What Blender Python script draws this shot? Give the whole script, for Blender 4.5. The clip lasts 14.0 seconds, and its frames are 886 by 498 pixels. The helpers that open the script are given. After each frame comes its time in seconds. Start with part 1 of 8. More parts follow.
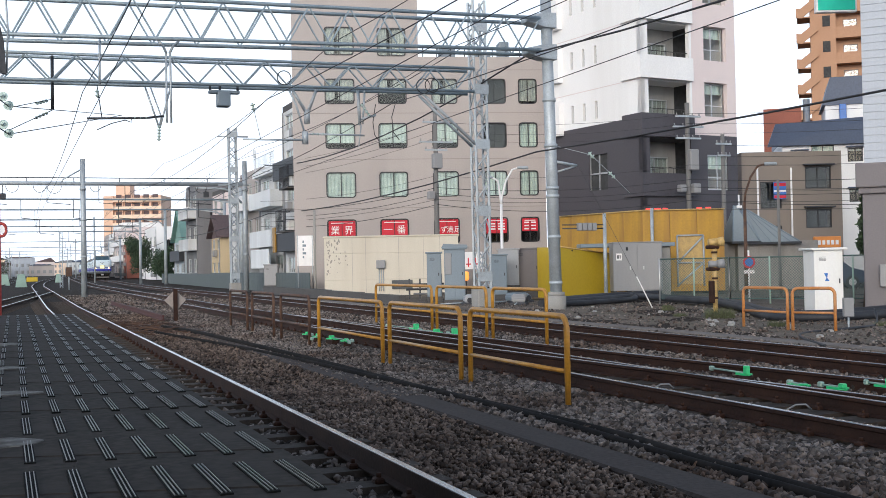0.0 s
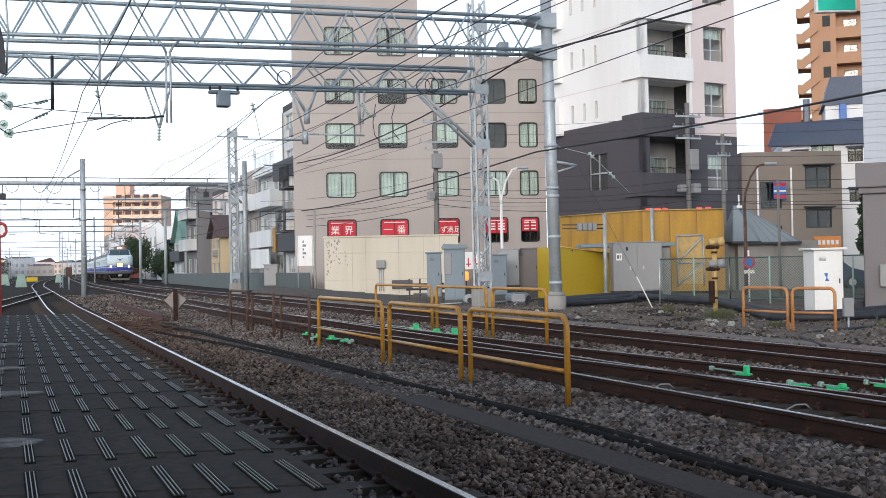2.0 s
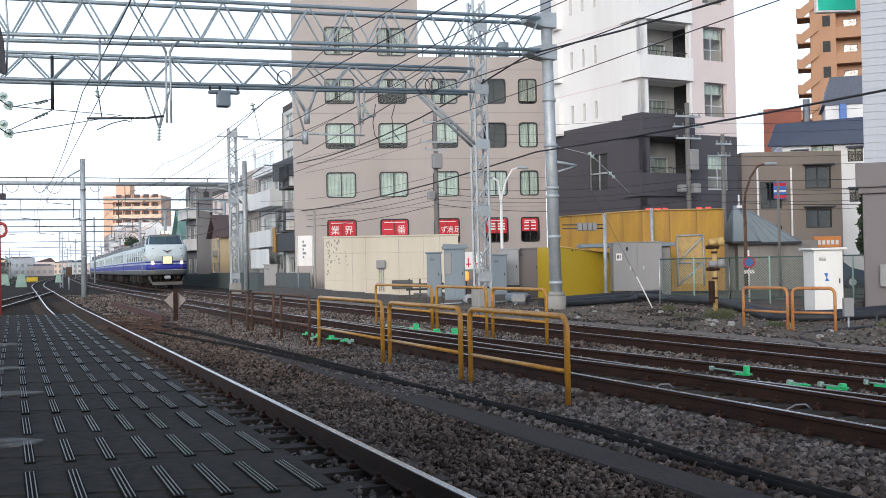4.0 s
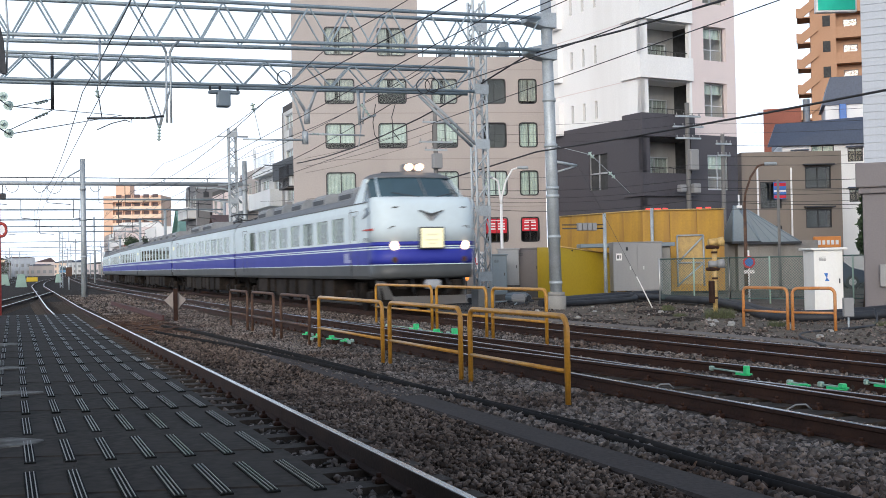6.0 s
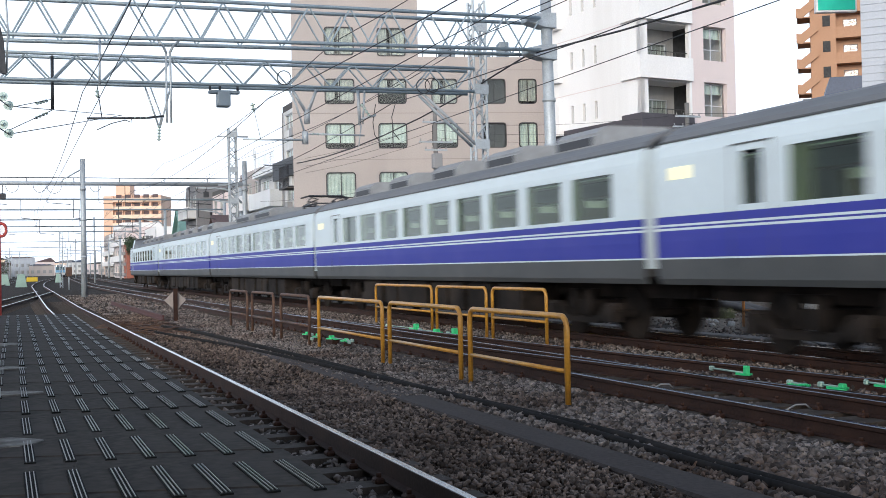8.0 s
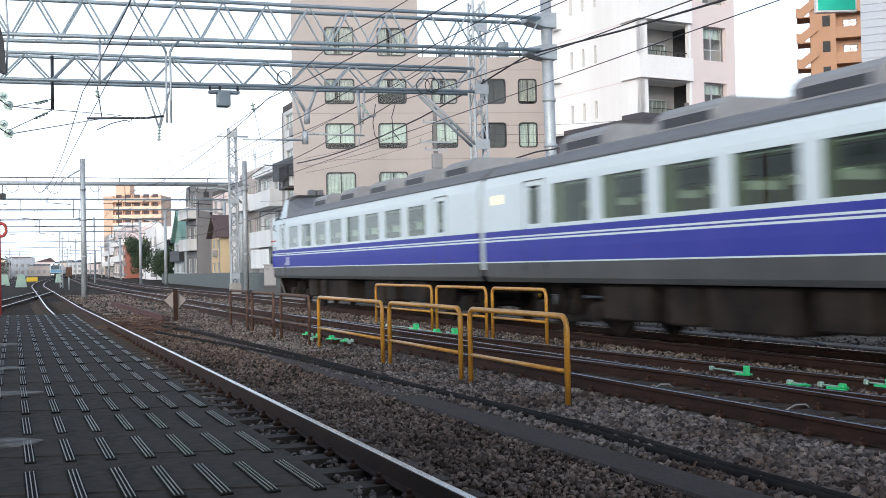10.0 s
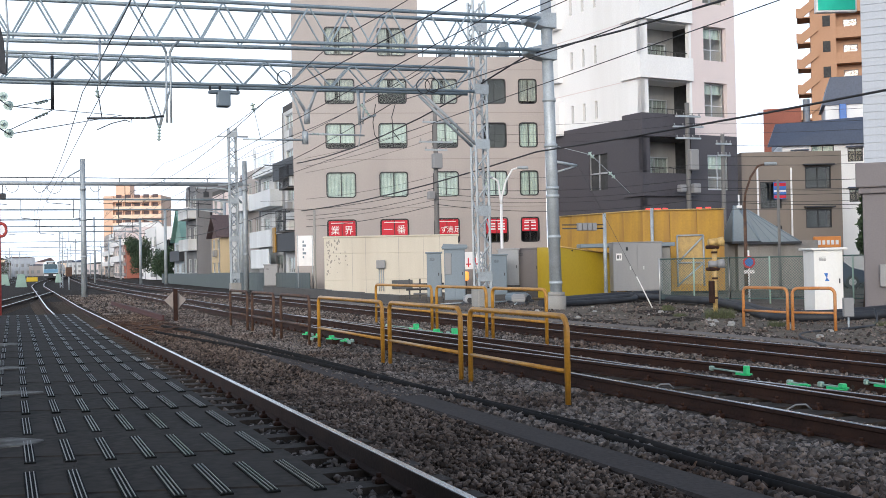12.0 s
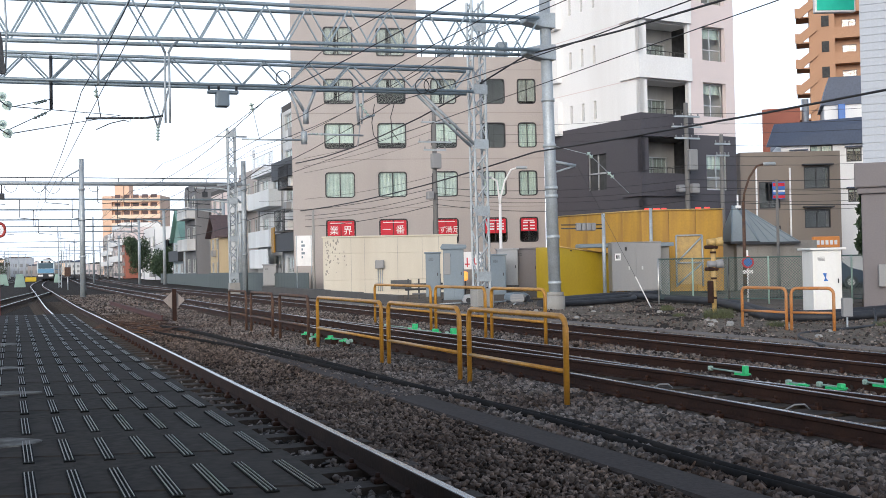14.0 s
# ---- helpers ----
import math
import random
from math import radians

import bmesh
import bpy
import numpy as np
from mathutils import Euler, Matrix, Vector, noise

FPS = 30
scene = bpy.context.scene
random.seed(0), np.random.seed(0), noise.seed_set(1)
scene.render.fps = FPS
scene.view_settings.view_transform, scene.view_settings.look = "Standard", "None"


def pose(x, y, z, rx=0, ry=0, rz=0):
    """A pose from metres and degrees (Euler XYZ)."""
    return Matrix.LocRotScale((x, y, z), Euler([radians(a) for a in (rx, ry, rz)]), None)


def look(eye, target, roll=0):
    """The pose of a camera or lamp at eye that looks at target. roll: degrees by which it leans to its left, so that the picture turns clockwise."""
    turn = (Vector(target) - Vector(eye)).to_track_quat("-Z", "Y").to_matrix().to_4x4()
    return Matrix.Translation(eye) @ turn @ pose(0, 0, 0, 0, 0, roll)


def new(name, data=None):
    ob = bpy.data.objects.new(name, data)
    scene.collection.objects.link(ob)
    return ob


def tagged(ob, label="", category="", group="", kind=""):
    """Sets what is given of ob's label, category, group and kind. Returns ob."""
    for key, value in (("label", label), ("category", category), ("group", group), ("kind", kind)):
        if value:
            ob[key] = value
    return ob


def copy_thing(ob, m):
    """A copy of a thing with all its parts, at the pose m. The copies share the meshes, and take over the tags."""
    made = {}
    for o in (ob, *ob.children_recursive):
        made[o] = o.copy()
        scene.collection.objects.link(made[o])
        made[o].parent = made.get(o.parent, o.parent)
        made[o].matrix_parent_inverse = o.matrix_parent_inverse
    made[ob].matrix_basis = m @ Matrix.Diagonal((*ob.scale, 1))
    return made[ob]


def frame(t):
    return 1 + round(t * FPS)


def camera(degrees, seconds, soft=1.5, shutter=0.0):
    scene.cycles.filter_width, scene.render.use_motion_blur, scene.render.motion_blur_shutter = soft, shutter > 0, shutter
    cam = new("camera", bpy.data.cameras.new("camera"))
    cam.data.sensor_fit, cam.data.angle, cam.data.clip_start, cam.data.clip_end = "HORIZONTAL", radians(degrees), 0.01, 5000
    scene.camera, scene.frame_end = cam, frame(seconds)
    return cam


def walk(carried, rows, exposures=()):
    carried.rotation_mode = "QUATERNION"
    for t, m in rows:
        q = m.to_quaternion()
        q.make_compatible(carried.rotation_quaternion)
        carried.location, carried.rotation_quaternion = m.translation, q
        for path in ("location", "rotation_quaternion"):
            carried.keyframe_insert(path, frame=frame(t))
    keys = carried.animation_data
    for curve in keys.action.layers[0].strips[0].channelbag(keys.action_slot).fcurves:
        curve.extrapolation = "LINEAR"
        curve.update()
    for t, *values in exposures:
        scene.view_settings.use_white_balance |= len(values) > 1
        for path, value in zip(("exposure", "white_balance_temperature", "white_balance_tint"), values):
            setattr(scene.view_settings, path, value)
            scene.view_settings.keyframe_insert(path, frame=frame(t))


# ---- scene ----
# ---------------------------------------------------------------- camera
cam = camera(43.337, 14.0, soft=0.6, shutter=0.35)
EYE = Vector((0.0, 0.0, 1.3306))


def aim(yaw, pitch, roll):
    """Pose of the camera: yaw to the right of the tracks, pitch up, roll."""
    way = Vector((math.sin(yaw) * math.cos(pitch), math.cos(yaw) * math.cos(pitch), math.sin(pitch)))
    return look(EYE, EYE + way, roll)


STILL = aim(0.3710, 0.0139, -1.157)
walk(cam, [(0.0, STILL), (13.5, STILL), (14.0, aim(0.3720, 0.0139, -1.157))], [(0.0, 0.74, 5780, 9), (7.0, 0.75, 5780, 9), (8.2, 0.92, 5780, 9), (11.0, 0.98, 5780, 9), (11.7, 0.86, 5780, 9), (14.0, 0.8, 5780, 9)])

# ---------------------------------------------------------------- world and sun
world = bpy.data.worlds.new("sky")
scene.world = world
world.use_nodes = True
wn, wl = world.node_tree.nodes, world.node_tree.links
wn.clear()
sky = wn.new("ShaderNodeTexSky")
sky.sky_type = "NISHITA"
sky.sun_disc = False
sky.sun_elevation = radians(13)
sky.sun_rotation = radians(220)
sky.dust_density = 4.0
sky.air_density = 1.2
haze = wn.new("ShaderNodeMix")
haze.data_type = "RGBA"
haze.inputs["B"].default_value = (8.6, 8.8, 9.3, 1)
up = wn.new("ShaderNodeTexCoord")
split = wn.new("ShaderNodeSeparateXYZ")
thin = wn.new("ShaderNodeMapRange")  # the haze thins out from the horizon upwards
thin.interpolation_type = "SMOOTHSTEP"
thin.inputs["From Min"].default_value = -0.05
thin.inputs["From Max"].default_value = 0.6
thin.inputs["To Min"].default_value = 0.85
thin.inputs["To Max"].default_value = 0.1
wl.new(up.outputs["Generated"], split.inputs["Vector"])
wl.new(split.outputs["Z"], thin.inputs["Value"])
wl.new(thin.outputs["Result"], haze.inputs["Factor"])
wl.new(sky.outputs["Color"], haze.inputs["A"])
bg = wn.new("ShaderNodeBackground")
bg.inputs["Strength"].default_value = 0.12
wl.new(haze.outputs["Result"], bg.inputs["Color"])
wo = wn.new("ShaderNodeOutputWorld")
wl.new(bg.outputs["Background"], wo.inputs["Surface"])

sun_data = bpy.data.lights.new("sun", "SUN")
sun_data.energy = 0.8
sun_data.angle = radians(22)
sun_data.color = (1.0, 0.97, 0.94)
sun = new("sun", sun_data)
sun.matrix_world = look((-48, -64, 18), (0, 0, 0))


# ---------------------------------------------------------------- materials
def material(name, color, rough=0.7, metal=0.0, vary=0.15, grain=40.0, blotch=1.5, bump=0.15, stain=None, stain_amount=0.35,
             island=0.0, streak=False, depth=0.01, spec=0.5):
    """A surface with fine grain and broad blotches, both in metres; stain: a second colour in patches."""
    m = bpy.data.materials.new(name)
    m.use_nodes = True
    n, l = m.node_tree.nodes, m.node_tree.links
    b = n["Principled BSDF"]
    b.inputs["Roughness"].default_value = rough
    b.inputs["Metallic"].default_value = metal
    b.inputs["Specular IOR Level"].default_value = spec
    co = n.new("ShaderNodeTexCoord")
    fine = n.new("ShaderNodeTexNoise")
    fine.inputs["Scale"].default_value = grain
    fine.inputs["Detail"].default_value = 6
    broad = n.new("ShaderNodeTexNoise")
    broad.inputs["Scale"].default_value = blotch
    broad.inputs["Detail"].default_value = 5
    broad.inputs["Roughness"].default_value = 0.6
    src = co.outputs["Object"]
    if streak:
        mp = n.new("ShaderNodeMapping")
        mp.inputs["Scale"].default_value = (1, 1, 0.12)
        l.new(src, mp.inputs["Vector"])
        l.new(mp.outputs["Vector"], broad.inputs["Vector"])
    else:
        l.new(src, broad.inputs["Vector"])
    l.new(src, fine.inputs["Vector"])
    c = Vector(color[:3])
    ramp = n.new("ShaderNodeValToRGB")
    ramp.color_ramp.elements[0].position = 0.3
    ramp.color_ramp.elements[1].position = 0.7
    ramp.color_ramp.elements[0].color = (*(c * (1 - vary)), 1)
    ramp.color_ramp.elements[1].color = (*[min(0.95, v) for v in c * (1 + vary)], 1)
    l.new(fine.outputs["Fac"], ramp.inputs["Fac"])
    out = ramp.outputs["Color"]
    mix = n.new("ShaderNodeMix")
    mix.data_type = "RGBA"
    st = Vector(stain[:3]) if stain else c * 0.7
    mix.inputs["B"].default_value = (*st, 1)
    mask = n.new("ShaderNodeValToRGB")
    mask.color_ramp.elements[0].position = 0.42
    mask.color_ramp.elements[1].position = 0.68
    mask.color_ramp.elements[0].color = (0, 0, 0, 1)
    mask.color_ramp.elements[1].color = (stain_amount,) * 3 + (1,)
    l.new(broad.outputs["Fac"], mask.inputs["Fac"])
    l.new(mask.outputs["Color"], mix.inputs["Factor"])
    l.new(out, mix.inputs["A"])
    out = mix.outputs["Result"]
    if island:
        geo = n.new("ShaderNodeNewGeometry")
        hsv = n.new("ShaderNodeHueSaturation")
        mr = n.new("ShaderNodeMapRange")
        mr.inputs["To Min"].default_value = 1 - island
        mr.inputs["To Max"].default_value = 1 + island
        l.new(geo.outputs["Random Per Island"], mr.inputs["Value"])
        l.new(mr.outputs["Result"], hsv.inputs["Value"])
        l.new(out, hsv.inputs["Color"])
        out = hsv.outputs["Color"]
    l.new(out, b.inputs["Base Color"])
    if bump:
        bp = n.new("ShaderNodeBump")
        bp.inputs["Strength"].default_value = bump
        bp.inputs["Distance"].default_value = depth
        l.new(fine.outputs["Fac"], bp.inputs["Height"])
        l.new(bp.outputs["Normal"], b.inputs["Normal"])
    return m


def glow(name, color, strength):
    m = bpy.data.materials.new(name)
    m.use_nodes = True
    b = m.node_tree.nodes["Principled BSDF"]
    b.inputs["Base Color"].default_value = (*color, 1)
    b.inputs["Emission Color"].default_value = (*color, 1)
    b.inputs["Emission Strength"].default_value = strength
    return m


def glass_material(name, tint=(0.8, 0.86, 0.84), clear=0.6, ior=1.5):
    """Window glass: gloss over a part that lets light through."""
    m = bpy.data.materials.new(name)
    m.use_nodes = True
    n, l = m.node_tree.nodes, m.node_tree.links
    n.clear()
    tr = n.new("ShaderNodeBsdfTransparent")
    tr.inputs["Color"].default_value = (*[v * clear for v in tint], 1)
    gl = n.new("ShaderNodeBsdfGlossy")
    gl.inputs["Roughness"].default_value = 0.03
    lw = n.new("ShaderNodeLayerWeight")
    lw.inputs["Blend"].default_value = 0.5
    pw = n.new("ShaderNodeMath")
    pw.operation = "POWER"
    pw.inputs[1].default_value = 4.5
    ma = n.new("ShaderNodeMath")
    ma.operation = "MULTIPLY_ADD"
    ma.inputs[1].default_value = 0.8
    ma.inputs[2].default_value = ((ior - 1) / (ior + 1)) ** 2
    l.new(lw.outputs["Facing"], pw.inputs[0])
    l.new(pw.outputs[0], ma.inputs[0])
    mx = n.new("ShaderNodeMixShader")
    o = n.new("ShaderNodeOutputMaterial")
    l.new(ma.outputs[0], mx.inputs["Fac"])
    l.new(tr.outputs["BSDF"], mx.inputs[1])
    l.new(gl.outputs["BSDF"], mx.inputs[2])
    l.new(mx.outputs["Shader"], o.inputs["Surface"])
    return m


M = dict(
    ballast=material("ballast_bed", (0.036, 0.028, 0.023), 0.95, vary=0.5, grain=22, blotch=0.5, bump=0.9, stain=(0.032, 0.027, 0.024), stain_amount=0.6, depth=0.03, spec=0.15),
    stones=material("ballast_stone", (0.172, 0.146, 0.13), 0.85, vary=0.45, grain=30, blotch=0.7, bump=0.5, stain=(0.075, 0.046, 0.032), stain_amount=0.9, island=0.85, spec=0.3),
    earth=material("trackside_earth", (0.17, 0.143, 0.118), 0.95, vary=0.45, grain=16, blotch=0.6, bump=0.8, stain=(0.06, 0.052, 0.036), stain_amount=0.6, depth=0.03, spec=0.15),
    rust=material("rusty_rail_steel", (0.034, 0.017, 0.0125), 0.75, 0.2, vary=0.3, grain=30, blotch=2, bump=0.25, stain=(0.075, 0.034, 0.02), stain_amount=0.5, spec=0.25),
    railtop=material("polished_rail_head", (0.46, 0.45, 0.45), 0.26, 1.0, vary=0.06, grain=60, blotch=3, bump=0.03, stain=(0.4, 0.36, 0.34), stain_amount=0.25),
    sleeper=material("sleeper_concrete", (0.075, 0.06, 0.05), 0.9, vary=0.25, grain=35, blotch=2, bump=0.3, stain=(0.035, 0.028, 0.022), stain_amount=0.6, spec=0.2),
    concrete=material("grey_concrete", (0.34, 0.33, 0.31), 0.88, vary=0.12, grain=40, blotch=1.2, bump=0.2, stain=(0.2, 0.19, 0.175), stain_amount=0.5, streak=True),
    darkconc=material("stained_dark_concrete", (0.09, 0.086, 0.085), 0.9, vary=0.2, grain=40, blotch=1.2, bump=0.25, stain=(0.07, 0.065, 0.06), stain_amount=0.5),
    platform=material("platform_tile", (0.05, 0.0425, 0.037), 0.85, vary=0.4, grain=60, blotch=5, bump=0.3, stain=(0.07, 0.059, 0.052), stain_amount=0.8, depth=0.002, spec=0.15),
    patch=material("cement_patch", (0.2, 0.19, 0.178), 0.85, vary=0.4, grain=60, blotch=16, bump=0.4, stain=(0.06, 0.053, 0.048), stain_amount=0.9, depth=0.003),
    rib=material("rubber_rib", (0.065, 0.063, 0.06), 0.3, vary=0.45, grain=60, blotch=9, bump=0.1, stain=(0.15, 0.148, 0.142), stain_amount=0.6, depth=0.001),
    galv=material("galvanised_steel", (0.42, 0.46, 0.49), 0.5, 0.3, vary=0.14, grain=25, blotch=2, bump=0.06, stain=(0.24, 0.25, 0.26), stain_amount=0.5),
    beamsteel=material("blue_grey_painted_steel", (0.3, 0.36, 0.4), 0.5, 0.3, vary=0.14, grain=20, blotch=1.5, bump=0.05, stain=(0.17, 0.2, 0.22), stain_amount=0.5),
    darksteel=material("dark_steel", (0.06, 0.062, 0.068), 0.55, 0.5, vary=0.2, grain=30, blotch=3, bump=0.05),
    wire=material("black_cable", (0.025, 0.025, 0.028), 0.6, vary=0.2, grain=30, bump=0),
    porcelain=material("porcelain_insulator", (0.75, 0.74, 0.72), 0.25, vary=0.06, grain=20, bump=0),
    redpaint=material("faded_red_paint", (0.42, 0.06, 0.05), 0.6, vary=0.2, grain=25, blotch=4),
    yellowrail=material("ochre_railing_paint", (0.5, 0.25, 0.03), 0.36, vary=0.14, grain=30, blotch=5, bump=0.08, stain=(0.28, 0.12, 0.03), stain_amount=0.55),
    rustrail=material("rusted_railing_paint", (0.07, 0.038, 0.028), 0.7, vary=0.3, grain=30, blotch=6, bump=0.2, stain=(0.22, 0.11, 0.04), stain_amount=0.35),
    green=material("green_point_paint", (0.04, 0.62, 0.2), 0.45, vary=0.15, grain=30, blotch=6, stain=(0.2, 0.4, 0.25), stain_amount=0.4),
    beige=material("beige_tile_wall", (0.43, 0.385, 0.36), 0.75, vary=0.06, grain=14, blotch=0.35, bump=0.1, stain=(0.36, 0.32, 0.3), stain_amount=0.5, streak=True),
    beigeband=material("brown_grey_wall_band", (0.3, 0.27, 0.25), 0.75, vary=0.08, grain=14, blotch=0.5, bump=0.1),
    cream=material("cream_painted_wall", (0.66, 0.605, 0.5), 0.8, vary=0.05, grain=18, blotch=0.8, bump=0.1, stain=(0.52, 0.46, 0.37), stain_amount=0.5, streak=True),
    white=material("white_render", (0.84, 0.83, 0.82), 0.7, vary=0.04, grain=14, blotch=0.5, bump=0.06, stain=(0.68, 0.66, 0.64), stain_amount=0.4, streak=True),
    pink=material("pale_pink_tile", (0.72, 0.62, 0.6), 0.65, vary=0.05, grain=16, blotch=0.5, bump=0.08, stain=(0.63, 0.55, 0.53), stain_amount=0.4),
    charcoal=material("charcoal_tile_wall", (0.066, 0.06, 0.07), 0.55, vary=0.14, grain=14, blotch=0.5, bump=0.1, stain=(0.075, 0.07, 0.078), stain_amount=0.5, streak=True),
    tan=material("tan_wall", (0.23, 0.193, 0.163), 0.8, vary=0.08, grain=20, blotch=0.6, bump=0.12, stain=(0.28, 0.23, 0.18), streak=True),
    orange=material("orange_tile_facade", (0.42, 0.235, 0.135), 0.7, vary=0.1, grain=8, blotch=0.2, bump=0.05, stain=(0.36, 0.2, 0.12)),
    brick=material("red_brick_tile", (0.34, 0.12, 0.08), 0.8, vary=0.2, grain=12, blotch=0.8, bump=0.1),
    navy=material("navy_roof_sheet", (0.05, 0.07, 0.12), 0.5, vary=0.12, grain=10, blotch=0.6, bump=0.05),
    siding=material("blue_grey_siding", (0.42, 0.45, 0.5), 0.65, vary=0.05, grain=15, blotch=0.5, bump=0.05),
    brownroof=material("brown_roof_tile", (0.11, 0.078, 0.08), 0.75, vary=0.2, grain=10, blotch=0.8, bump=0.2),
    greenroof=material("verdigris_roof", (0.2, 0.34, 0.3), 0.6, vary=0.12, grain=10, blotch=0.7),
    ochrewall=material("ochre_house_wall", (0.55, 0.44, 0.28), 0.8, vary=0.06, grain=15, blotch=0.6, streak=True),
    paleblue=material("pale_blue_house_wall", (0.5, 0.56, 0.6), 0.8, vary=0.06, grain=15, blotch=0.6, streak=True),
    yellowbox=material("yellow_hoarding_paint", (0.6, 0.42, 0.02), 0.45, vary=0.05, grain=12, blotch=0.7, bump=0.04, stain=(0.55, 0.37, 0.02), stain_amount=0.5),
    amber=material("amber_sheet_panel", (0.46, 0.26, 0.022), 0.5, vary=0.1, grain=12, blotch=1.6, bump=0.05, stain=(0.27, 0.135, 0.03), stain_amount=0.75, streak=True),
    cabinetgrey=material("grey_cabinet_paint", (0.26, 0.26, 0.265), 0.5, vary=0.04, grain=20, blotch=1, bump=0.03, stain=(0.34, 0.33, 0.32), streak=True),
    cabinetblue=material("blue_grey_cabinet_paint", (0.19, 0.235, 0.275), 0.5, vary=0.06, grain=20, blotch=1.2, bump=0.03, stain=(0.19, 0.22, 0.25), streak=True),
    cabinetwhite=material("white_cabinet_paint", (0.8, 0.79, 0.76), 0.5, vary=0.03, grain=20, blotch=1.2, bump=0.03, stain=(0.66, 0.62, 0.56), stain_amount=0.4, streak=True),
    hose=material("black_corrugated_hose", (0.016, 0.017, 0.022), 0.6, vary=0.2, grain=20, blotch=2, bump=0.1, stain=(0.07, 0.07, 0.075)),
    fence=material("green_mesh_fence", (0.055, 0.105, 0.095), 0.55, vary=0.1, grain=15, blotch=1),
    leaf=material("dark_leaf", (0.045, 0.075, 0.035), 0.6, vary=0.3, grain=12, blotch=1.5, bump=0, island=0.4),
    weed=material("dry_weed_leaf", (0.1, 0.11, 0.05), 0.7, vary=0.3, grain=12, blotch=1.5, bump=0, island=0.4),
    yellowpost=material("weathered_yellow_paint", (0.5, 0.34, 0.12), 0.6, vary=0.2, grain=30, blotch=5, bump=0.1, stain=(0.25, 0.17, 0.09), stain_amount=0.6),
    bark=material("bark", (0.1, 0.075, 0.055), 0.9, vary=0.3, grain=30, blotch=3, bump=0.5),
    frame=material("dark_window_frame", (0.05, 0.048, 0.05), 0.4, 0.5, vary=0.1, grain=30, bump=0),
    alu=material("aluminium_frame", (0.55, 0.55, 0.55), 0.4, 0.7, vary=0.06, grain=30, bump=0),
    curtain=material("pale_curtain", (0.62, 0.66, 0.62), 0.9, vary=0.08, grain=10, blotch=2, bump=0),
    # near-black: the shade of unlit rooms put into colour; also the train floors
    dim=material("dark_painted_interior", (0.05, 0.05, 0.05), 0.9, vary=0.3, grain=4, blotch=0.8, bump=0),
    signred=material("red_sign_sheet", (0.58, 0.012, 0.03), 0.5, vary=0.05, grain=10, blotch=2, bump=0),
    signwhite=material("white_sign_paint", (0.85, 0.83, 0.82), 0.5, vary=0.03, grain=10, bump=0),
    signteal=material("teal_sign_sheet", (0.05, 0.6, 0.42), 0.4, vary=0.03, grain=10, bump=0),
    blueplastic=material("blue_plastic", (0.05, 0.16, 0.5), 0.45, vary=0.06, grain=10, bump=0),
    trainwhite=material("train_white_paint", (0.62, 0.71, 0.755), 0.55, vary=0.03, grain=8, blotch=0.7, bump=0.02, stain=(0.54, 0.61, 0.64), stain_amount=0.4, spec=0.22),
    trainblue=material("train_blue_paint", (0.022, 0.03, 0.3), 0.55, vary=0.04, grain=8, blotch=0.7, bump=0.02, stain=(0.055, 0.055, 0.34), stain_amount=0.4),
    traingrey=material("train_grey_paint", (0.058, 0.062, 0.064), 0.5, vary=0.06, grain=8, blotch=0.7, bump=0.02, stain=(0.1, 0.1, 0.1), stain_amount=0.5),
    trainroof=material("train_roof_grey", (0.15, 0.155, 0.165), 0.6, vary=0.1, grain=10, blotch=0.8, bump=0.05, stain=(0.12, 0.12, 0.125), stain_amount=0.5),
    under=material("sooty_underframe", (0.011, 0.009, 0.008), 0.9, vary=0.3, grain=14, blotch=1.2, bump=0.2, stain=(0.065, 0.05, 0.04), stain_amount=0.5, spec=0.2),
    seat=material("seat_cloth", (0.1, 0.085, 0.06), 0.9, vary=0.1, grain=20, bump=0),
    steelcar=material("brushed_steel_car_body", (0.55, 0.57, 0.58), 0.35, 0.8, vary=0.05, grain=10, bump=0),
    glass=glass_material("window_glass", (0.93, 0.97, 0.95), 0.97),
    trainglass=glass_material("tinted_train_glass", (0.68, 0.77, 0.66), 0.93, 1.28),
    lamp=glow("warm_headlamp", (1.0, 0.62, 0.36), 3.5),
    led=glow("white_headlamp", (1.0, 0.95, 0.92), 3.0),
    board=glow("lit_head_board", (1.0, 0.92, 0.55), 0.2),
    orangelamp=glow("orange_lantern", (1.0, 0.33, 0.06), 0.7),
)

M["unitgrey"] = material("roof_unit_grey", (0.27, 0.28, 0.29), 0.6, vary=0.08, grain=10, blotch=1.5, bump=0.05, stain=(0.17, 0.17, 0.175), stain_amount=0.5)
M["cabinblack"] = material("black_cab_face", (0.02, 0.022, 0.026), 0.3, vary=0.1, grain=10, bump=0)
M["bluepanel"] = material("dull_blue_face_panel", (0.14, 0.3, 0.46), 0.4, vary=0.05, grain=10, bump=0)
M["orangerail"] = material("faded_orange_railing_paint", (0.5, 0.2, 0.05), 0.5, vary=0.15, grain=30, blotch=5, bump=0.1, stain=(0.42, 0.26, 0.14), stain_amount=0.6)
M["boardbar"] = material("pale_yellow_lettering", (0.9, 0.86, 0.55), 0.5, vary=0.05, grain=10, bump=0)
M["dusttrough"] = material("dusty_trough_lid", (0.19, 0.17, 0.155), 0.9, vary=0.2, grain=30, blotch=1.5, bump=0.3, stain=(0.12, 0.1, 0.09), stain_amount=0.6, spec=0.2)
M["greycurtain"] = material("grey_blind", (0.5, 0.49, 0.46), 0.9, vary=0.2, grain=6, blotch=1.5, bump=0, stain=(0.2, 0.19, 0.18), stain_amount=0.6)
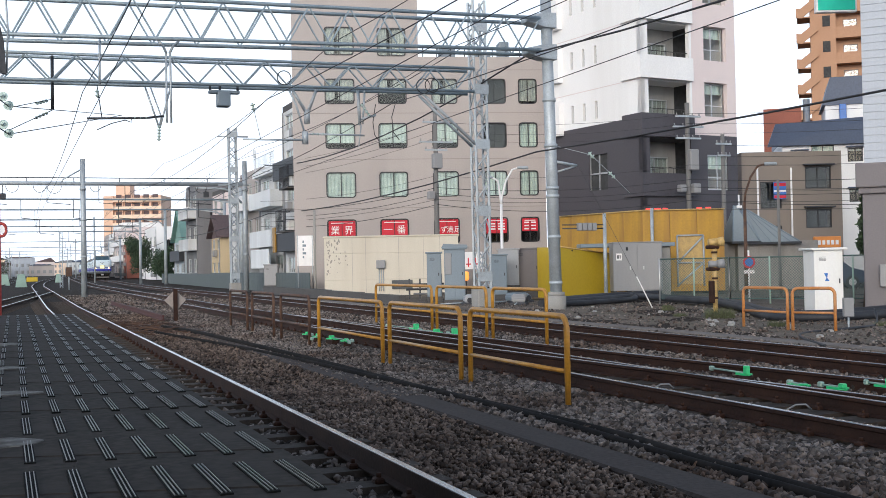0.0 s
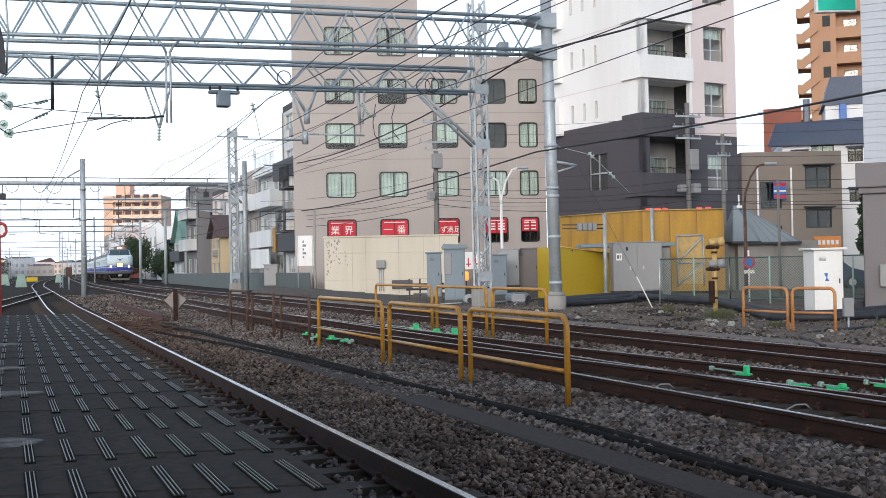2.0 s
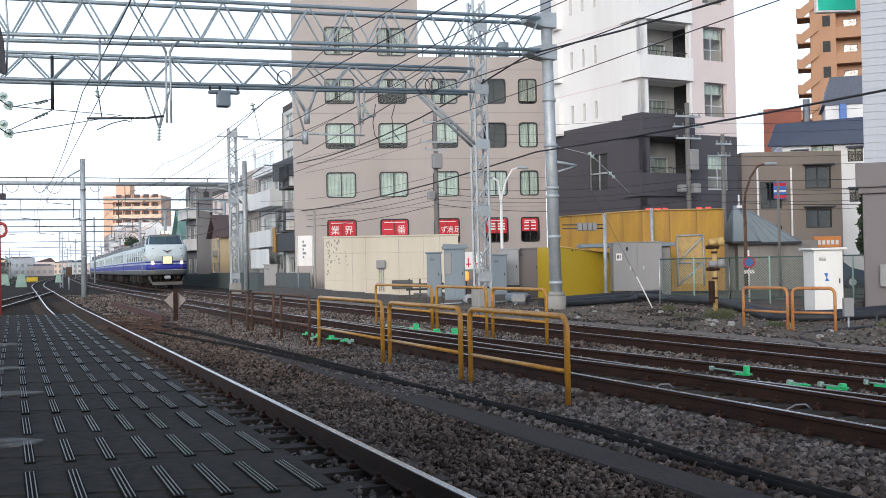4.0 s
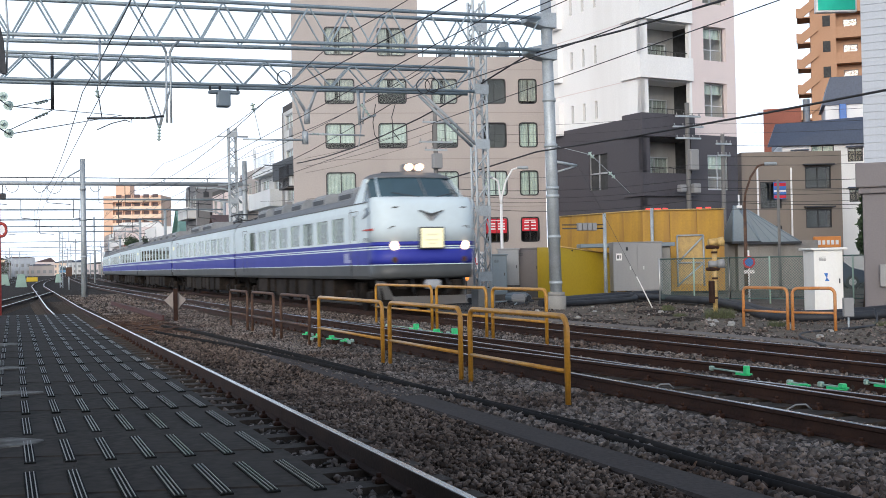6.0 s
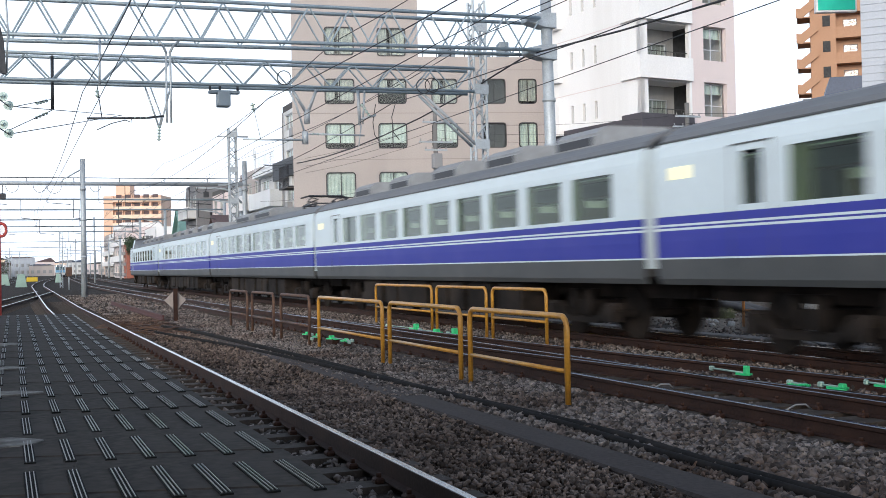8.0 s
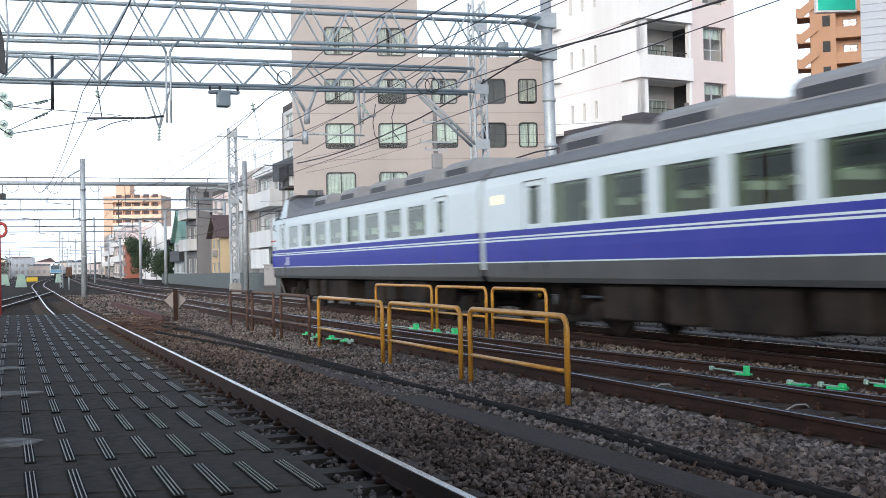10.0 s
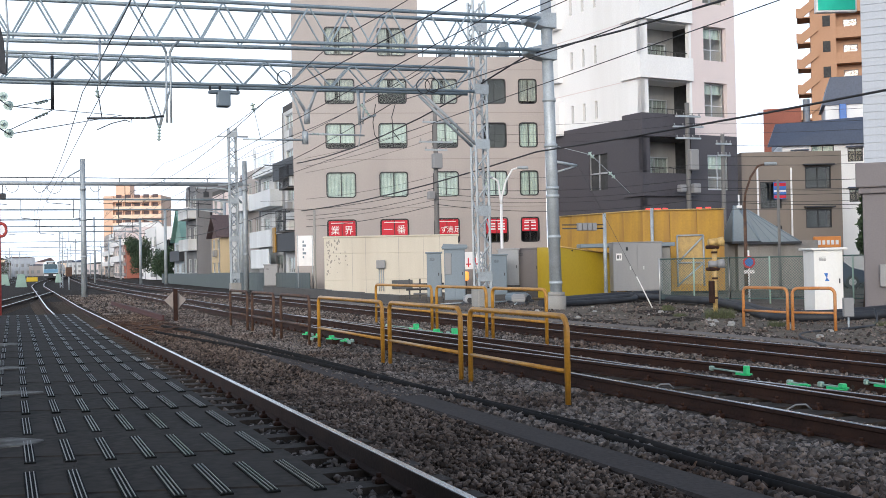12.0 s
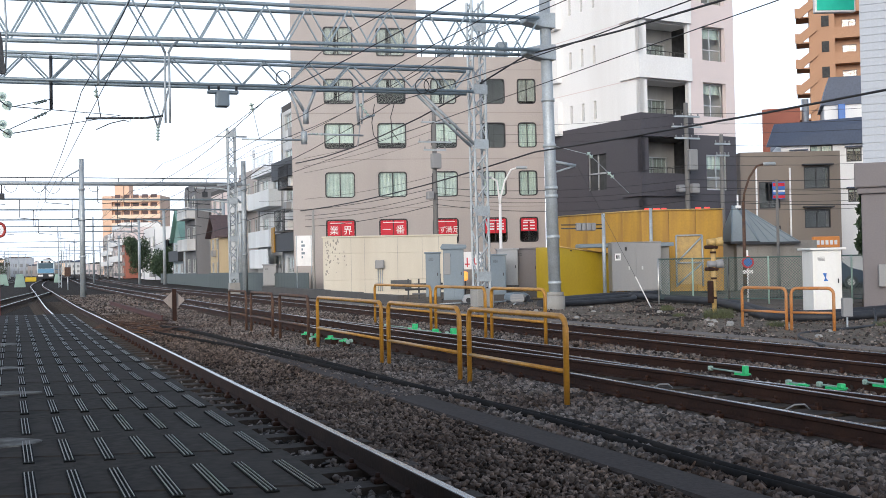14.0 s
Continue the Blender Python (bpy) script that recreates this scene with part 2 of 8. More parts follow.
M["stonesbrown"] = material("brown_ballast_stone", (0.17, 0.128, 0.103), 0.88, vary=0.45, grain=30, blotch=0.8, bump=0.5, stain=(0.06, 0.038, 0.028), stain_amount=0.9, island=0.8, spec=0.25)
M["streetwall"] = material("dull_street_wall", (0.28, 0.262, 0.24), 0.85, vary=0.1, grain=25, blotch=0.9, bump=0.12, stain=(0.15, 0.14, 0.13), stain_amount=0.6, streak=True)
M["flake"] = material("bare_flaked_patch", (0.34, 0.31, 0.27), 0.9, vary=0.3, grain=30, blotch=4, bump=0.3)
M["palecabinet"] = material("pale_grey_cabinet_paint", (0.36, 0.37, 0.39), 0.5, vary=0.05, grain=20, blotch=1, bump=0.03, stain=(0.3, 0.3, 0.3), streak=True)
M["windscreen"] = material("dark_windscreen", (0.06, 0.1, 0.125), 0.06, vary=0.1, grain=4, blotch=1, bump=0, stain=(0.03, 0.05, 0.06))
M["dimlamp"] = material("unlit_lamp_glass", (0.5, 0.48, 0.44), 0.15, vary=0.05, grain=20, bump=0)
M["palesheet"] = material("pale_roof_sheet", (0.22, 0.25, 0.265), 0.45, vary=0.06, grain=12, blotch=0.9, bump=0.04, stain=(0.28, 0.32, 0.33), streak=True)
M["orangesign"] = material("orange_sign_sheet", (0.75, 0.28, 0.06), 0.5, vary=0.04, grain=12, bump=0)
M["concretemauve"] = material("mauve_grey_render", (0.19, 0.173, 0.177), 0.85, vary=0.06, grain=25, blotch=0.9, bump=0.12, stain=(0.2, 0.185, 0.19), streak=True)
M["palebalcony"] = material("pale_orange_balcony", (0.85, 0.66, 0.5), 0.7, vary=0.06, grain=5, blotch=0.2, bump=0)

M["porcelaingreen"] = material("pale_green_porcelain", (0.42, 0.52, 0.48), 0.25, vary=0.06, grain=20, bump=0)
M["markerwood"] = material("weathered_marker_board", (0.3, 0.26, 0.235), 0.85, vary=0.15, grain=30, blotch=5, bump=0.2)
M["redrust"] = material("red_oxide_rail", (0.075, 0.024, 0.02), 0.75, vary=0.25, grain=25, blotch=2, bump=0.2)
M["palegreen"] = material("pale_green_paint", (0.3, 0.42, 0.36), 0.7, vary=0.12, grain=20, blotch=2, stain=(0.22, 0.28, 0.25))
M["sheetfence"] = material("grey_green_sheet", (0.085, 0.105, 0.103), 0.6, vary=0.12, grain=14, blotch=1, stain=(0.09, 0.11, 0.105), streak=True)
M["redlamp"] = glow("red_warning_lamp", (1.0, 0.06, 0.05), 0.6)
M["trainlogo"] = material("faded_side_marking", (0.3, 0.31, 0.52), 0.4, vary=0.1, grain=12, bump=0)
M["agedpole"] = material("aged_concrete_pole", (0.17, 0.165, 0.16), 0.88, vary=0.12, grain=40, blotch=1.2, bump=0.2, stain=(0.11, 0.105, 0.1), stain_amount=0.5, streak=True)
M["cleanwhite"] = material("white_balcony_panel", (0.78, 0.8, 0.81), 0.6, vary=0.05, grain=10, blotch=0.6, bump=0.05, stain=(0.6, 0.61, 0.61), stain_amount=0.5, streak=True)
M["greyhouse"] = material("grey_house_render", (0.2, 0.2, 0.21), 0.8, vary=0.12, grain=10, blotch=0.5, bump=0.08, stain=(0.13, 0.125, 0.12), stain_amount=0.6, streak=True)
M["traincurtain"] = material("olive_train_curtain", (0.2, 0.2, 0.13), 0.9, vary=0.2, grain=30, blotch=4, bump=0.1, stain=(0.2, 0.2, 0.1))
# sunlight and distance haze are put into this paler orange base colour
M["farorange"] = material("haze_lightened_orange_facade", (0.74, 0.5, 0.36), 0.7, vary=0.08, grain=8, blotch=0.2, bump=0.05, stain=(0.5, 0.32, 0.22))
M["traindirt"] = material("dusty_grey_plough", (0.11, 0.105, 0.1), 0.7, vary=0.15, grain=10, blotch=1.5, bump=0.05, stain=(0.09, 0.075, 0.065), stain_amount=0.6)
M["ribbase"] = material("black_rubber_base", (0.008, 0.0085, 0.0085), 0.8, vary=0.2, grain=90, bump=0.05, spec=0.1)
M["darkcable"] = material("dull_black_cable", (0.014, 0.013, 0.013), 0.9, vary=0.3, grain=30, blotch=2, bump=0.2, stain=(0.05, 0.042, 0.036), spec=0.1)
M["trough"] = material("dark_trough_lid", (0.062, 0.05, 0.045), 0.9, vary=0.25, grain=30, blotch=1.5, bump=0.3, stain=(0.08, 0.068, 0.06), spec=0.2)
M["grimywhite"] = material("grimy_white_render", (0.68, 0.69, 0.69), 0.8, vary=0.08, grain=10, blotch=0.5, bump=0.08, stain=(0.42, 0.41, 0.4), stain_amount=0.6, streak=True)


# ---------------------------------------------------------------- mesh helpers
def box(bm, x0, x1, y0, y1, z0, z1, m=None):
    v = [bm.verts.new(c) for c in ((x0, y0, z0), (x1, y0, z0), (x1, y1, z0), (x0, y1, z0), (x0, y0, z1), (x1, y0, z1), (x1, y1, z1), (x0, y1, z1))]
    if m:
        for q in v:
            q.co = m @ q.co
    for f in ((0, 3, 2, 1), (4, 5, 6, 7), (0, 1, 5, 4), (1, 2, 6, 5), (2, 3, 7, 6), (3, 0, 4, 7)):
        bm.faces.new([v[i] for i in f])
    return v


def rounded_box(bm, x0, x1, y0, y1, z0, z1, r=0.02, seg=2):
    t = bmesh.new()
    box(t, x0, x1, y0, y1, z0, z1)
    bmesh.ops.bevel(t, geom=t.edges[:], offset=r, segments=seg, affect="EDGES", profile=0.5)
    merge(bm, t)


def merge(bm, t, m=None):
    me = bpy.data.meshes.new("tmp")
    t.to_mesh(me)
    t.free()
    if m:
        me.transform(m)
    bm.from_mesh(me)
    bpy.data.meshes.remove(me)


def rod(bm, a, b, r, n=8, r2=None):
    """A round bar from a to b."""
    a, b = Vector(a), Vector(b)
    r2 = r if r2 is None else r2
    d = b - a
    q = d.to_track_quat("Z", "Y")
    ra, rb = [], []
    for i in range(n):
        t = 2 * math.pi * i / n
        o = Vector((math.cos(t), math.sin(t), 0))
        ra.append(bm.verts.new(a + q @ (o * r)))
        rb.append(bm.verts.new(b + q @ (o * r2)))
    for i in range(n):
        j = (i + 1) % n
        f = bm.faces.new((ra[i], ra[j], rb[j], rb[i]))
        f.smooth = n > 5
    bm.faces.new(ra[::-1])
    bm.faces.new(rb)


def tube(bm, pts, r, n=8):
    """A bent round bar through pts, with joined rings."""
    pts = [Vector(p) for p in pts]
    rings = []
    up = Vector((0.123, 0.345, 0.93)).normalized()
    for i, p in enumerate(pts):
        d = (pts[min(i + 1, len(pts) - 1)] - pts[max(i - 1, 0)]).normalized()
        s = d.cross(up).normalized()
        t = s.cross(d)
        rings.append([bm.verts.new(p + r * (math.cos(a) * s + math.sin(a) * t)) for a in [2 * math.pi * k / n for k in range(n)]])
    for a, b in zip(rings, rings[1:]):
        for i in range(n):
            f = bm.faces.new((a[i], a[(i + 1) % n], b[(i + 1) % n], b[i]))
            f.smooth = True
    bm.faces.new(rings[0][::-1])
    bm.faces.new(rings[-1])


def prism(bm, outline, y0, y1, axis="y"):
    """An outline (pairs) pulled along an axis."""
    def at(p, k):
        return {"y": (p[0], k, p[1]), "x": (k, p[0], p[1]), "z": (p[0], p[1], k)}[axis]
    a = [bm.verts.new(at(p, y0)) for p in outline]
    b = [bm.verts.new(at(p, y1)) for p in outline]
    n = len(outline)
    for i in range(n):
        bm.faces.new((a[i], a[(i + 1) % n], b[(i + 1) % n], b[i]))
    bm.faces.new(a[::-1])
    bm.faces.new(b)


def holed(bm, w, h, holes, t, u0=0.0, v0=0.0):
    """A wall in local x (along), y (0 front, t back) and z, with openings (u0, u1, v0, v1) that go through it."""
    us = sorted({u0, w, *[q for o in holes for q in o[:2]]})
    vs = sorted({v0, h, *[q for o in holes for q in o[2:4]]})
    us = [u for u in us if u0 <= u <= w]
    vs = [v for v in vs if v0 <= v <= h]

    def solid(i, j):
        if not (0 <= i < len(us) - 1 and 0 <= j < len(vs) - 1):
            return False
        cu, cv = (us[i] + us[i + 1]) / 2, (vs[j] + vs[j + 1]) / 2
        return not any(o[0] < cu < o[1] and o[2] < cv < o[3] for o in holes)

    def quad(*c):
        bm.faces.new([bm.verts.new(p) for p in c])
    for i in range(len(us) - 1):
        for j in range(len(vs) - 1):
            if not solid(i, j):
                continue
            a, b, c, d = us[i], us[i + 1], vs[j], vs[j + 1]
            quad((a, 0, c), (b, 0, c), (b, 0, d), (a, 0, d))
            quad((b, t, c), (a, t, c), (a, t, d), (b, t, d))
            if not solid(i - 1, j):
                quad((a, t, c), (a, 0, c), (a, 0, d), (a, t, d))
            if not solid(i + 1, j):
                quad((b, 0, c), (b, t, c), (b, t, d), (b, 0, d))
            if not solid(i, j - 1):
                quad((a, t, c), (b, t, c), (b, 0, c), (a, 0, c))
            if not solid(i, j + 1):
                quad((a, 0, d), (b, 0, d), (b, t, d), (a, t, d))
    bmesh.ops.remove_doubles(bm, verts=bm.verts[:], dist=0.0005)


def part(name, bm, mat, parent=None, label="", m=None):
    """Links a bmesh as one mesh object under its thing or part."""
    me = bpy.data.meshes.new(name)
    bm.to_mesh(me)
    bm.free()
    me.materials.append(M[mat] if isinstance(mat, str) else mat)
    ob = new(name, me)
    if parent is not None:
        ob.parent = parent
    if m is not None:
        ob.matrix_basis = m
    if label:
        ob["label"] = label
    return ob


def again(ob, m, parent=None):
    """Another piece on the same mesh."""
    o = new(ob.name.split(".")[0], ob.data)
    o.parent = parent if parent is not None else ob.parent
    o.matrix_basis = m
    return o


def thing(name, m, label, category, group="", kind=""):
    e = new(name)
    e.empty_display_size = 0.2
    e.matrix_basis = m
    return tagged(e, label, category, group, kind)


def B():
    return bmesh.new()


# ---------------------------------------------------------------- the ways of the tracks
def bend(y):
    """How far the main line has swung to the right at y."""
    if y < 75:
        return 0.0, 0.0
    if y < 115:
        return 0.037 * (y - 75) ** 2 / 80, 0.037 * (y - 75) / 40
    return 0.037 * (y - 95), 0.037


def main_line(y):
    b, s = bend(y)
    return 10.546 + b, s


def middle_line(y):
    b, s = bend(y)
    return 6.846 + b * 0.95, s * 0.95


def near_line(y):
    """The track beside the platform; it swings off to the right far away."""
    if y < 55:
        return 1.869, 0.0
    if y < 205:
        return 1.869 + 0.0743 * (y - 55) ** 2 / 400, 0.0743 * (y - 55) / 200
    return 6.05 + 0.0557 * (y - 205), 0.0557


# ---------------------------------------------------------------- ground
def ground():
    bm = B()
    xs = [-900, -300, -60, -20, -6, -2, 0, 1, 2, 3, 4, 5, 6, 7, 8, 9, 10, 11, 12, 12.6, 13.2, 14, 16, 18, 20, 24, 30, 60, 300, 900]
    ys = [-600, -200, -60, -20, -8, 0, 4, 8, 12, 16, 20, 25, 30, 36, 44, 54, 66, 80, 100, 140, 200, 300, 500, 900, 1600]
    rows = []
    for y in ys:
        row = []
        for x in xs:
            b = bend(y)[0]
            z = -0.2
            if 12.6 < x < 60:
                z = -0.12
            z += 0.02 * noise.noise(Vector((x * 0.8, y * 0.5, 0))) if abs(x) < 50 else 0
            row.append(bm.verts.new((x + (b if abs(x) < 100 else 0), y, z)))
        rows.append(row)
    for a, b in zip(rows, rows[1:]):
        for i in range(len(xs) - 1):
            bm.faces.new((a[i], a[i + 1], b[i + 1], b[i]))
    ob = part("ground", bm, "ballast")
    tagged(ob, "brown ballast and earth ground of the railway yard", "ground", kind="structure")


ground()

RAIL = [(-0.062, -0.153), (0.062, -0.153), (0.062, -0.143), (0.01, -0.128), (0.008, -0.048), (0.033, -0.034), (0.033, -0.004),
        (-0.033, -0.004), (-0.033, -0.034), (-0.008, -0.048), (-0.01, -0.128), (-0.062, -0.143)]
HEAD = [(-0.021, -0.004), (0.031, -0.004), (0.027, 0.0), (-0.017, 0.0)]


def sweep(bm, outline, line, off, ys):
    rings = []
    for y in ys:
        x, s = line(y)
        rings.append([bm.verts.new((x + off + p[0], y, p[1])) for p in outline])
    n = len(outline)
    for a, b in zip(rings, rings[1:]):
        for i in range(n):
            bm.faces.new((a[i], a[(i + 1) % n], b[(i + 1) % n], b[i]))
    bm.faces.new(rings[0][::-1])
    bm.faces.new(rings[-1])


def steps(y0, y1):
    ys = [y0]
    while ys[-1] < y1:
        y = ys[-1]
        ys.append(min(y1, y + (70 if y < 50 else 8 if y < 160 else 20)))
    return ys


def sleeper_mesh(wide=2.0, low=-0.31):
    bm = B()
    prism(bm, [(-wide / 2, low), (wide / 2, low), (wide / 2, -0.17), (wide / 2 - 0.04, -0.155), (-wide / 2 + 0.04, -0.155), (-wide / 2, -0.17)], -0.11, 0.11)
    return bm


def clip_mesh():
    bm = B()
    for s in (-1, 1):
        rounded_box(bm, s * 0.105 - 0.035, s * 0.105 + 0.035, -0.05, 0.05, -0.16, -0.115, 0.012, 1)
        rod(bm, (s * 0.1, 0, -0.12), (s * 0.1, 0, -0.085), 0.018, 6)
    return bm


def track(name, line, y0, y1, label, sleepers, offs=(-0.566, 0.566)):
    t = thing(name, Matrix(), label, "railway track", kind="structure")
    for o in offs:
        bm = B()
        sweep(bm, RAIL, line, o, steps(y0, y1))
        r = part("rail", bm, "rust", t)
        bm = B()
        sweep(bm, HEAD, line, o, steps(y0, y1))
        part("railhead", bm, "railtop", r, "polished running surface")
    s0 = c0 = None
    a, b = sleepers
    for i in range(int((b - a) / 0.62)):
        y = a + i * 0.62
        x, s = line(y)
        m = pose(x, y, 0, 0, 0, -math.degrees(math.atan(s)))
        if s0 is None:
            s0 = part("sleeper", sleeper_mesh(), "sleeper", t, m=m)
            c0 = clip_mesh()
            c0 = part("rail_fastening", c0, "rust", t, m=pose(x + offs[1], y, 0))
        else:
            again(s0, m)
            if y < 30:
                again(c0, pose(x + offs[1], y, 0))
        if y < 30:
            again(c0, pose(x + offs[0], y, 0))
    return t


track("track_near", near_line, -25, 420, "platform track with brown rails and a polished running surface", (-2, 60))
track("track_middle", middle_line, -25, 420, "middle track with rusty rails in brown ballast", (2, 60))
track("track_main", main_line, -260, 420, "main line track with rusty rails in brown ballast", (4, 60))


# ---------------------------------------------------------------- platform
def platform():
    t = thing("platform", Matrix(), "dark tiled station platform with ribbed anti-slip strips", "platform", kind="structure")
    bm = B()
    box(bm, -8, 0.33, -9, 7.95, -0.25, 1.0)
    part("platform_wall", bm, "darkconc", t)
    bm = B()
    rounded_box(bm, 0.332, 0.375, -9, 7.95, 0.9, 1.0, 0.01, 2)
    part("coping", bm, "platform", t, "worn edge")
    tile = B()
    prism(tile, [(-0.325, -0.1496 + 0.0975), (0.325, -0.1496 - 0.0975), (0.325, 0.1496 - 0.0975), (-0.325, 0.1496 + 0.0975)], 1.003, 1.057, "z")
    bmesh.ops.bevel(tile, geom=tile.edges[:], offset=0.003, segments=1, affect="EDGES")
    tile = part("tile", tile, "platform", t)
    first = True
    for j in range(28):
        for i in range(6):
            m = pose(0.06 - 0.652 * i, 0.1 + 0.302 * j + 0.1956 * i - 0.6 + 0.001 * ((i * 7 + j * 3) % 3), -0.0006 * ((i * 5 + j * 11) % 4))
            if first:
                tile.matrix_basis = m
                first = False
            else:
                again(tile, m)
    bm = B()
    box(bm, -8, -3.4, -9, 7.95, 1.0, 1.052)
    box(bm, -3.39, 0.33, -9, 0.3, 1.0, 1.052)
    part("rear_paving", bm, "platform", t)
    bm = B()
    for k in (-1, 0, 1):
        prism(bm, [(k * 0.0052 - 0.0009, 0), (k * 0.0052 + 0.0009, 0), (k * 0.0052 + 0.0005, 0.002), (k * 0.0052 - 0.0005, 0.002)], -0.108, 0.108)
    strip = part("anti_slip_strip", bm, "rib", t)
    bm = B()
    box(bm, -0.0082, 0.0082, -0.112, 0.112, -0.002, 0.0006)
    back = part("strip_base", bm, "ribbase", t)
    n = 0
    for j in range(22):
        for i in range(10):
            m = pose(0.351 - 0.055 * i + 0.0011 * j, 1.451 + 0.3025 * (j - 1) + 0.0118 * i, 1.0575, 0, 0, 0.3)
            n += 1
            if n == 1:
                strip.matrix_basis = m
                back.matrix_basis = m
            else:
                again(strip, m)
                again(back, m)
    for cx, cy, rx, ry in ((-0.03, 1.93, 0.07, 0.055), (-0.05, 2.72, 0.11, 0.05), (-0.08, 3.45, 0.12, 0.06), (-0.08, 4.6, 0.12, 0.1)):
        bm = B()
        prism(bm, [(cx + rx * math.cos(a) * (1 + 0.12 * math.sin(3 * a + cy)), cy + ry * math.sin(a) * (1 + 0.08 * math.cos(4 * a + cy))) for a in [k * math.pi / 14 for k in range(28)]], 1.056, 1.0592, "z")
        part("repair_patch", bm, "patch", t, "pale trowelled cement patch")


platform()


def canopy():
    """The station roof over the platform, behind and beside the camera; out of view, added to shade the foreground."""
    t = thing("shade_canopy", Matrix(), "unseen dark steel station canopy, added to shade the platform", "canopy", kind="structure")
    bm = B()
    prism(bm, [(-8.5, 4.4), (-4.2, 3.95), (-0.1, 4.3), (-0.1, 4.42), (-4.2, 4.1), (-8.5, 4.52)], -45, 9.5)
    part("roof_sheet", bm, "darksteel", t)
    for y in (-40, -30, -20, -10, -2, 6):
        bm = B()
        box(bm, -4.3, -4.1, y - 0.1, y + 0.1, 1.0, 3.98)
        part("column", bm, "galv", t)
        bm = B()
        rod(bm, (-8.3, y, 4.3), (-4.2, y, 3.9), 0.06, 6)
        rod(bm, (-4.2, y, 3.9), (-0.3, y, 4.22), 0.06, 6)
        part("rafter", bm, "galv", t)
    bm = B()
    box(bm, -8.6, 0.33, -45, -9, -0.25, 1.056)
    part("platform_rear", bm, "darkconc", t)
    bm = B()
    box(bm, -0.14, -0.02, -45, 9.5, 4.28, 4.46)
    part("gutter", bm, "darksteel", t)


canopy()


# ---------------------------------------------------------------- trains
CAR = 20.0
SIDE = [(1.40, 0.965), (1.44, 1.05), (1.462, 1.351), (1.473, 1.6), (1.473, 2.6), (1.462, 2.85), (1.43, 3.0), (1.385, 3.077)]
ROOF = [(1.385, 3.077), (1.30, 3.18), (1.10, 3.30), (0.80, 3.39), (0.40, 3.45), (0.0, 3.475)]


def band(bm, outline, y0, y1, both=True, thick=0.05):
    """A skin along the car from side points (x, z), on both sides."""
    for s in ((1, -1) if both else (1,)):
        pts = [(s * x, z) for x, z in outline] + [(s * (x - thick), z) for x, z in outline[::-1]]
        prism(bm, pts, y0, y1)


def side_between(z0, z1):
    """The part of the side's outline between two heights."""
    def x_at(z):
        for (xa, za), (xb, zb) in zip(SIDE, SIDE[1:]):
            if za <= z <= zb:
                return xa + (xb - xa) * (z - za) / (zb - za)
        return SIDE[-1][0]
    return [(x_at(z0), z0)] + [(x, z) for x, z in SIDE if z0 < z < z1] + [(x_at(z1), z1)]


def bogie(parent, y, m=None):
    bm = B()
    for s in (-1, 1):
        prism(bm, [(-1.25, 0.62), (-0.9, 0.62), (-0.55, 0.38), (0.55, 0.38), (0.9, 0.62), (1.25, 0.62), (1.25, 0.48), (0.85, 0.42), (0.6, 0.26), (-0.6, 0.26), (-0.85, 0.42), (-1.25, 0.48)],
              s * 0.98 - 0.06, s * 0.98 + 0.06, "x")
        for e in (-1.05, 1.05):
            box(bm, s * 1.0 - 0.1, s * 1.0 + 0.1, e - 0.16, e + 0.16, 0.3, 0.58)
        for e in (-0.25, 0.25):
            rod(bm, (s * 0.98, e, 0.36), (s * 0.98, e, 0.85), 0.12, 10)
    box(bm, -1.0, 1.0, -0.25, 0.25, 0.4, 0.65)
    b = part("bogie", bm, "under", parent, m=pose(0, y, 0))
    for e in (-1.05, 1.05):
        bm = B()
        for s in (-1, 1):
            rod(bm, (s * 0.56, 0, 0), (s * 0.50, 0, 0), 0.43, 20)
            rod(bm, (s * 0.50, 0, 0), (s * 0.48, 0, 0), 0.455, 20)
        rod(bm, (-0.9, 0, 0), (0.9, 0, 0), 0.075, 8)
        part("wheelset", bm, "under", b, m=pose(0, e, 0.43))
    return b


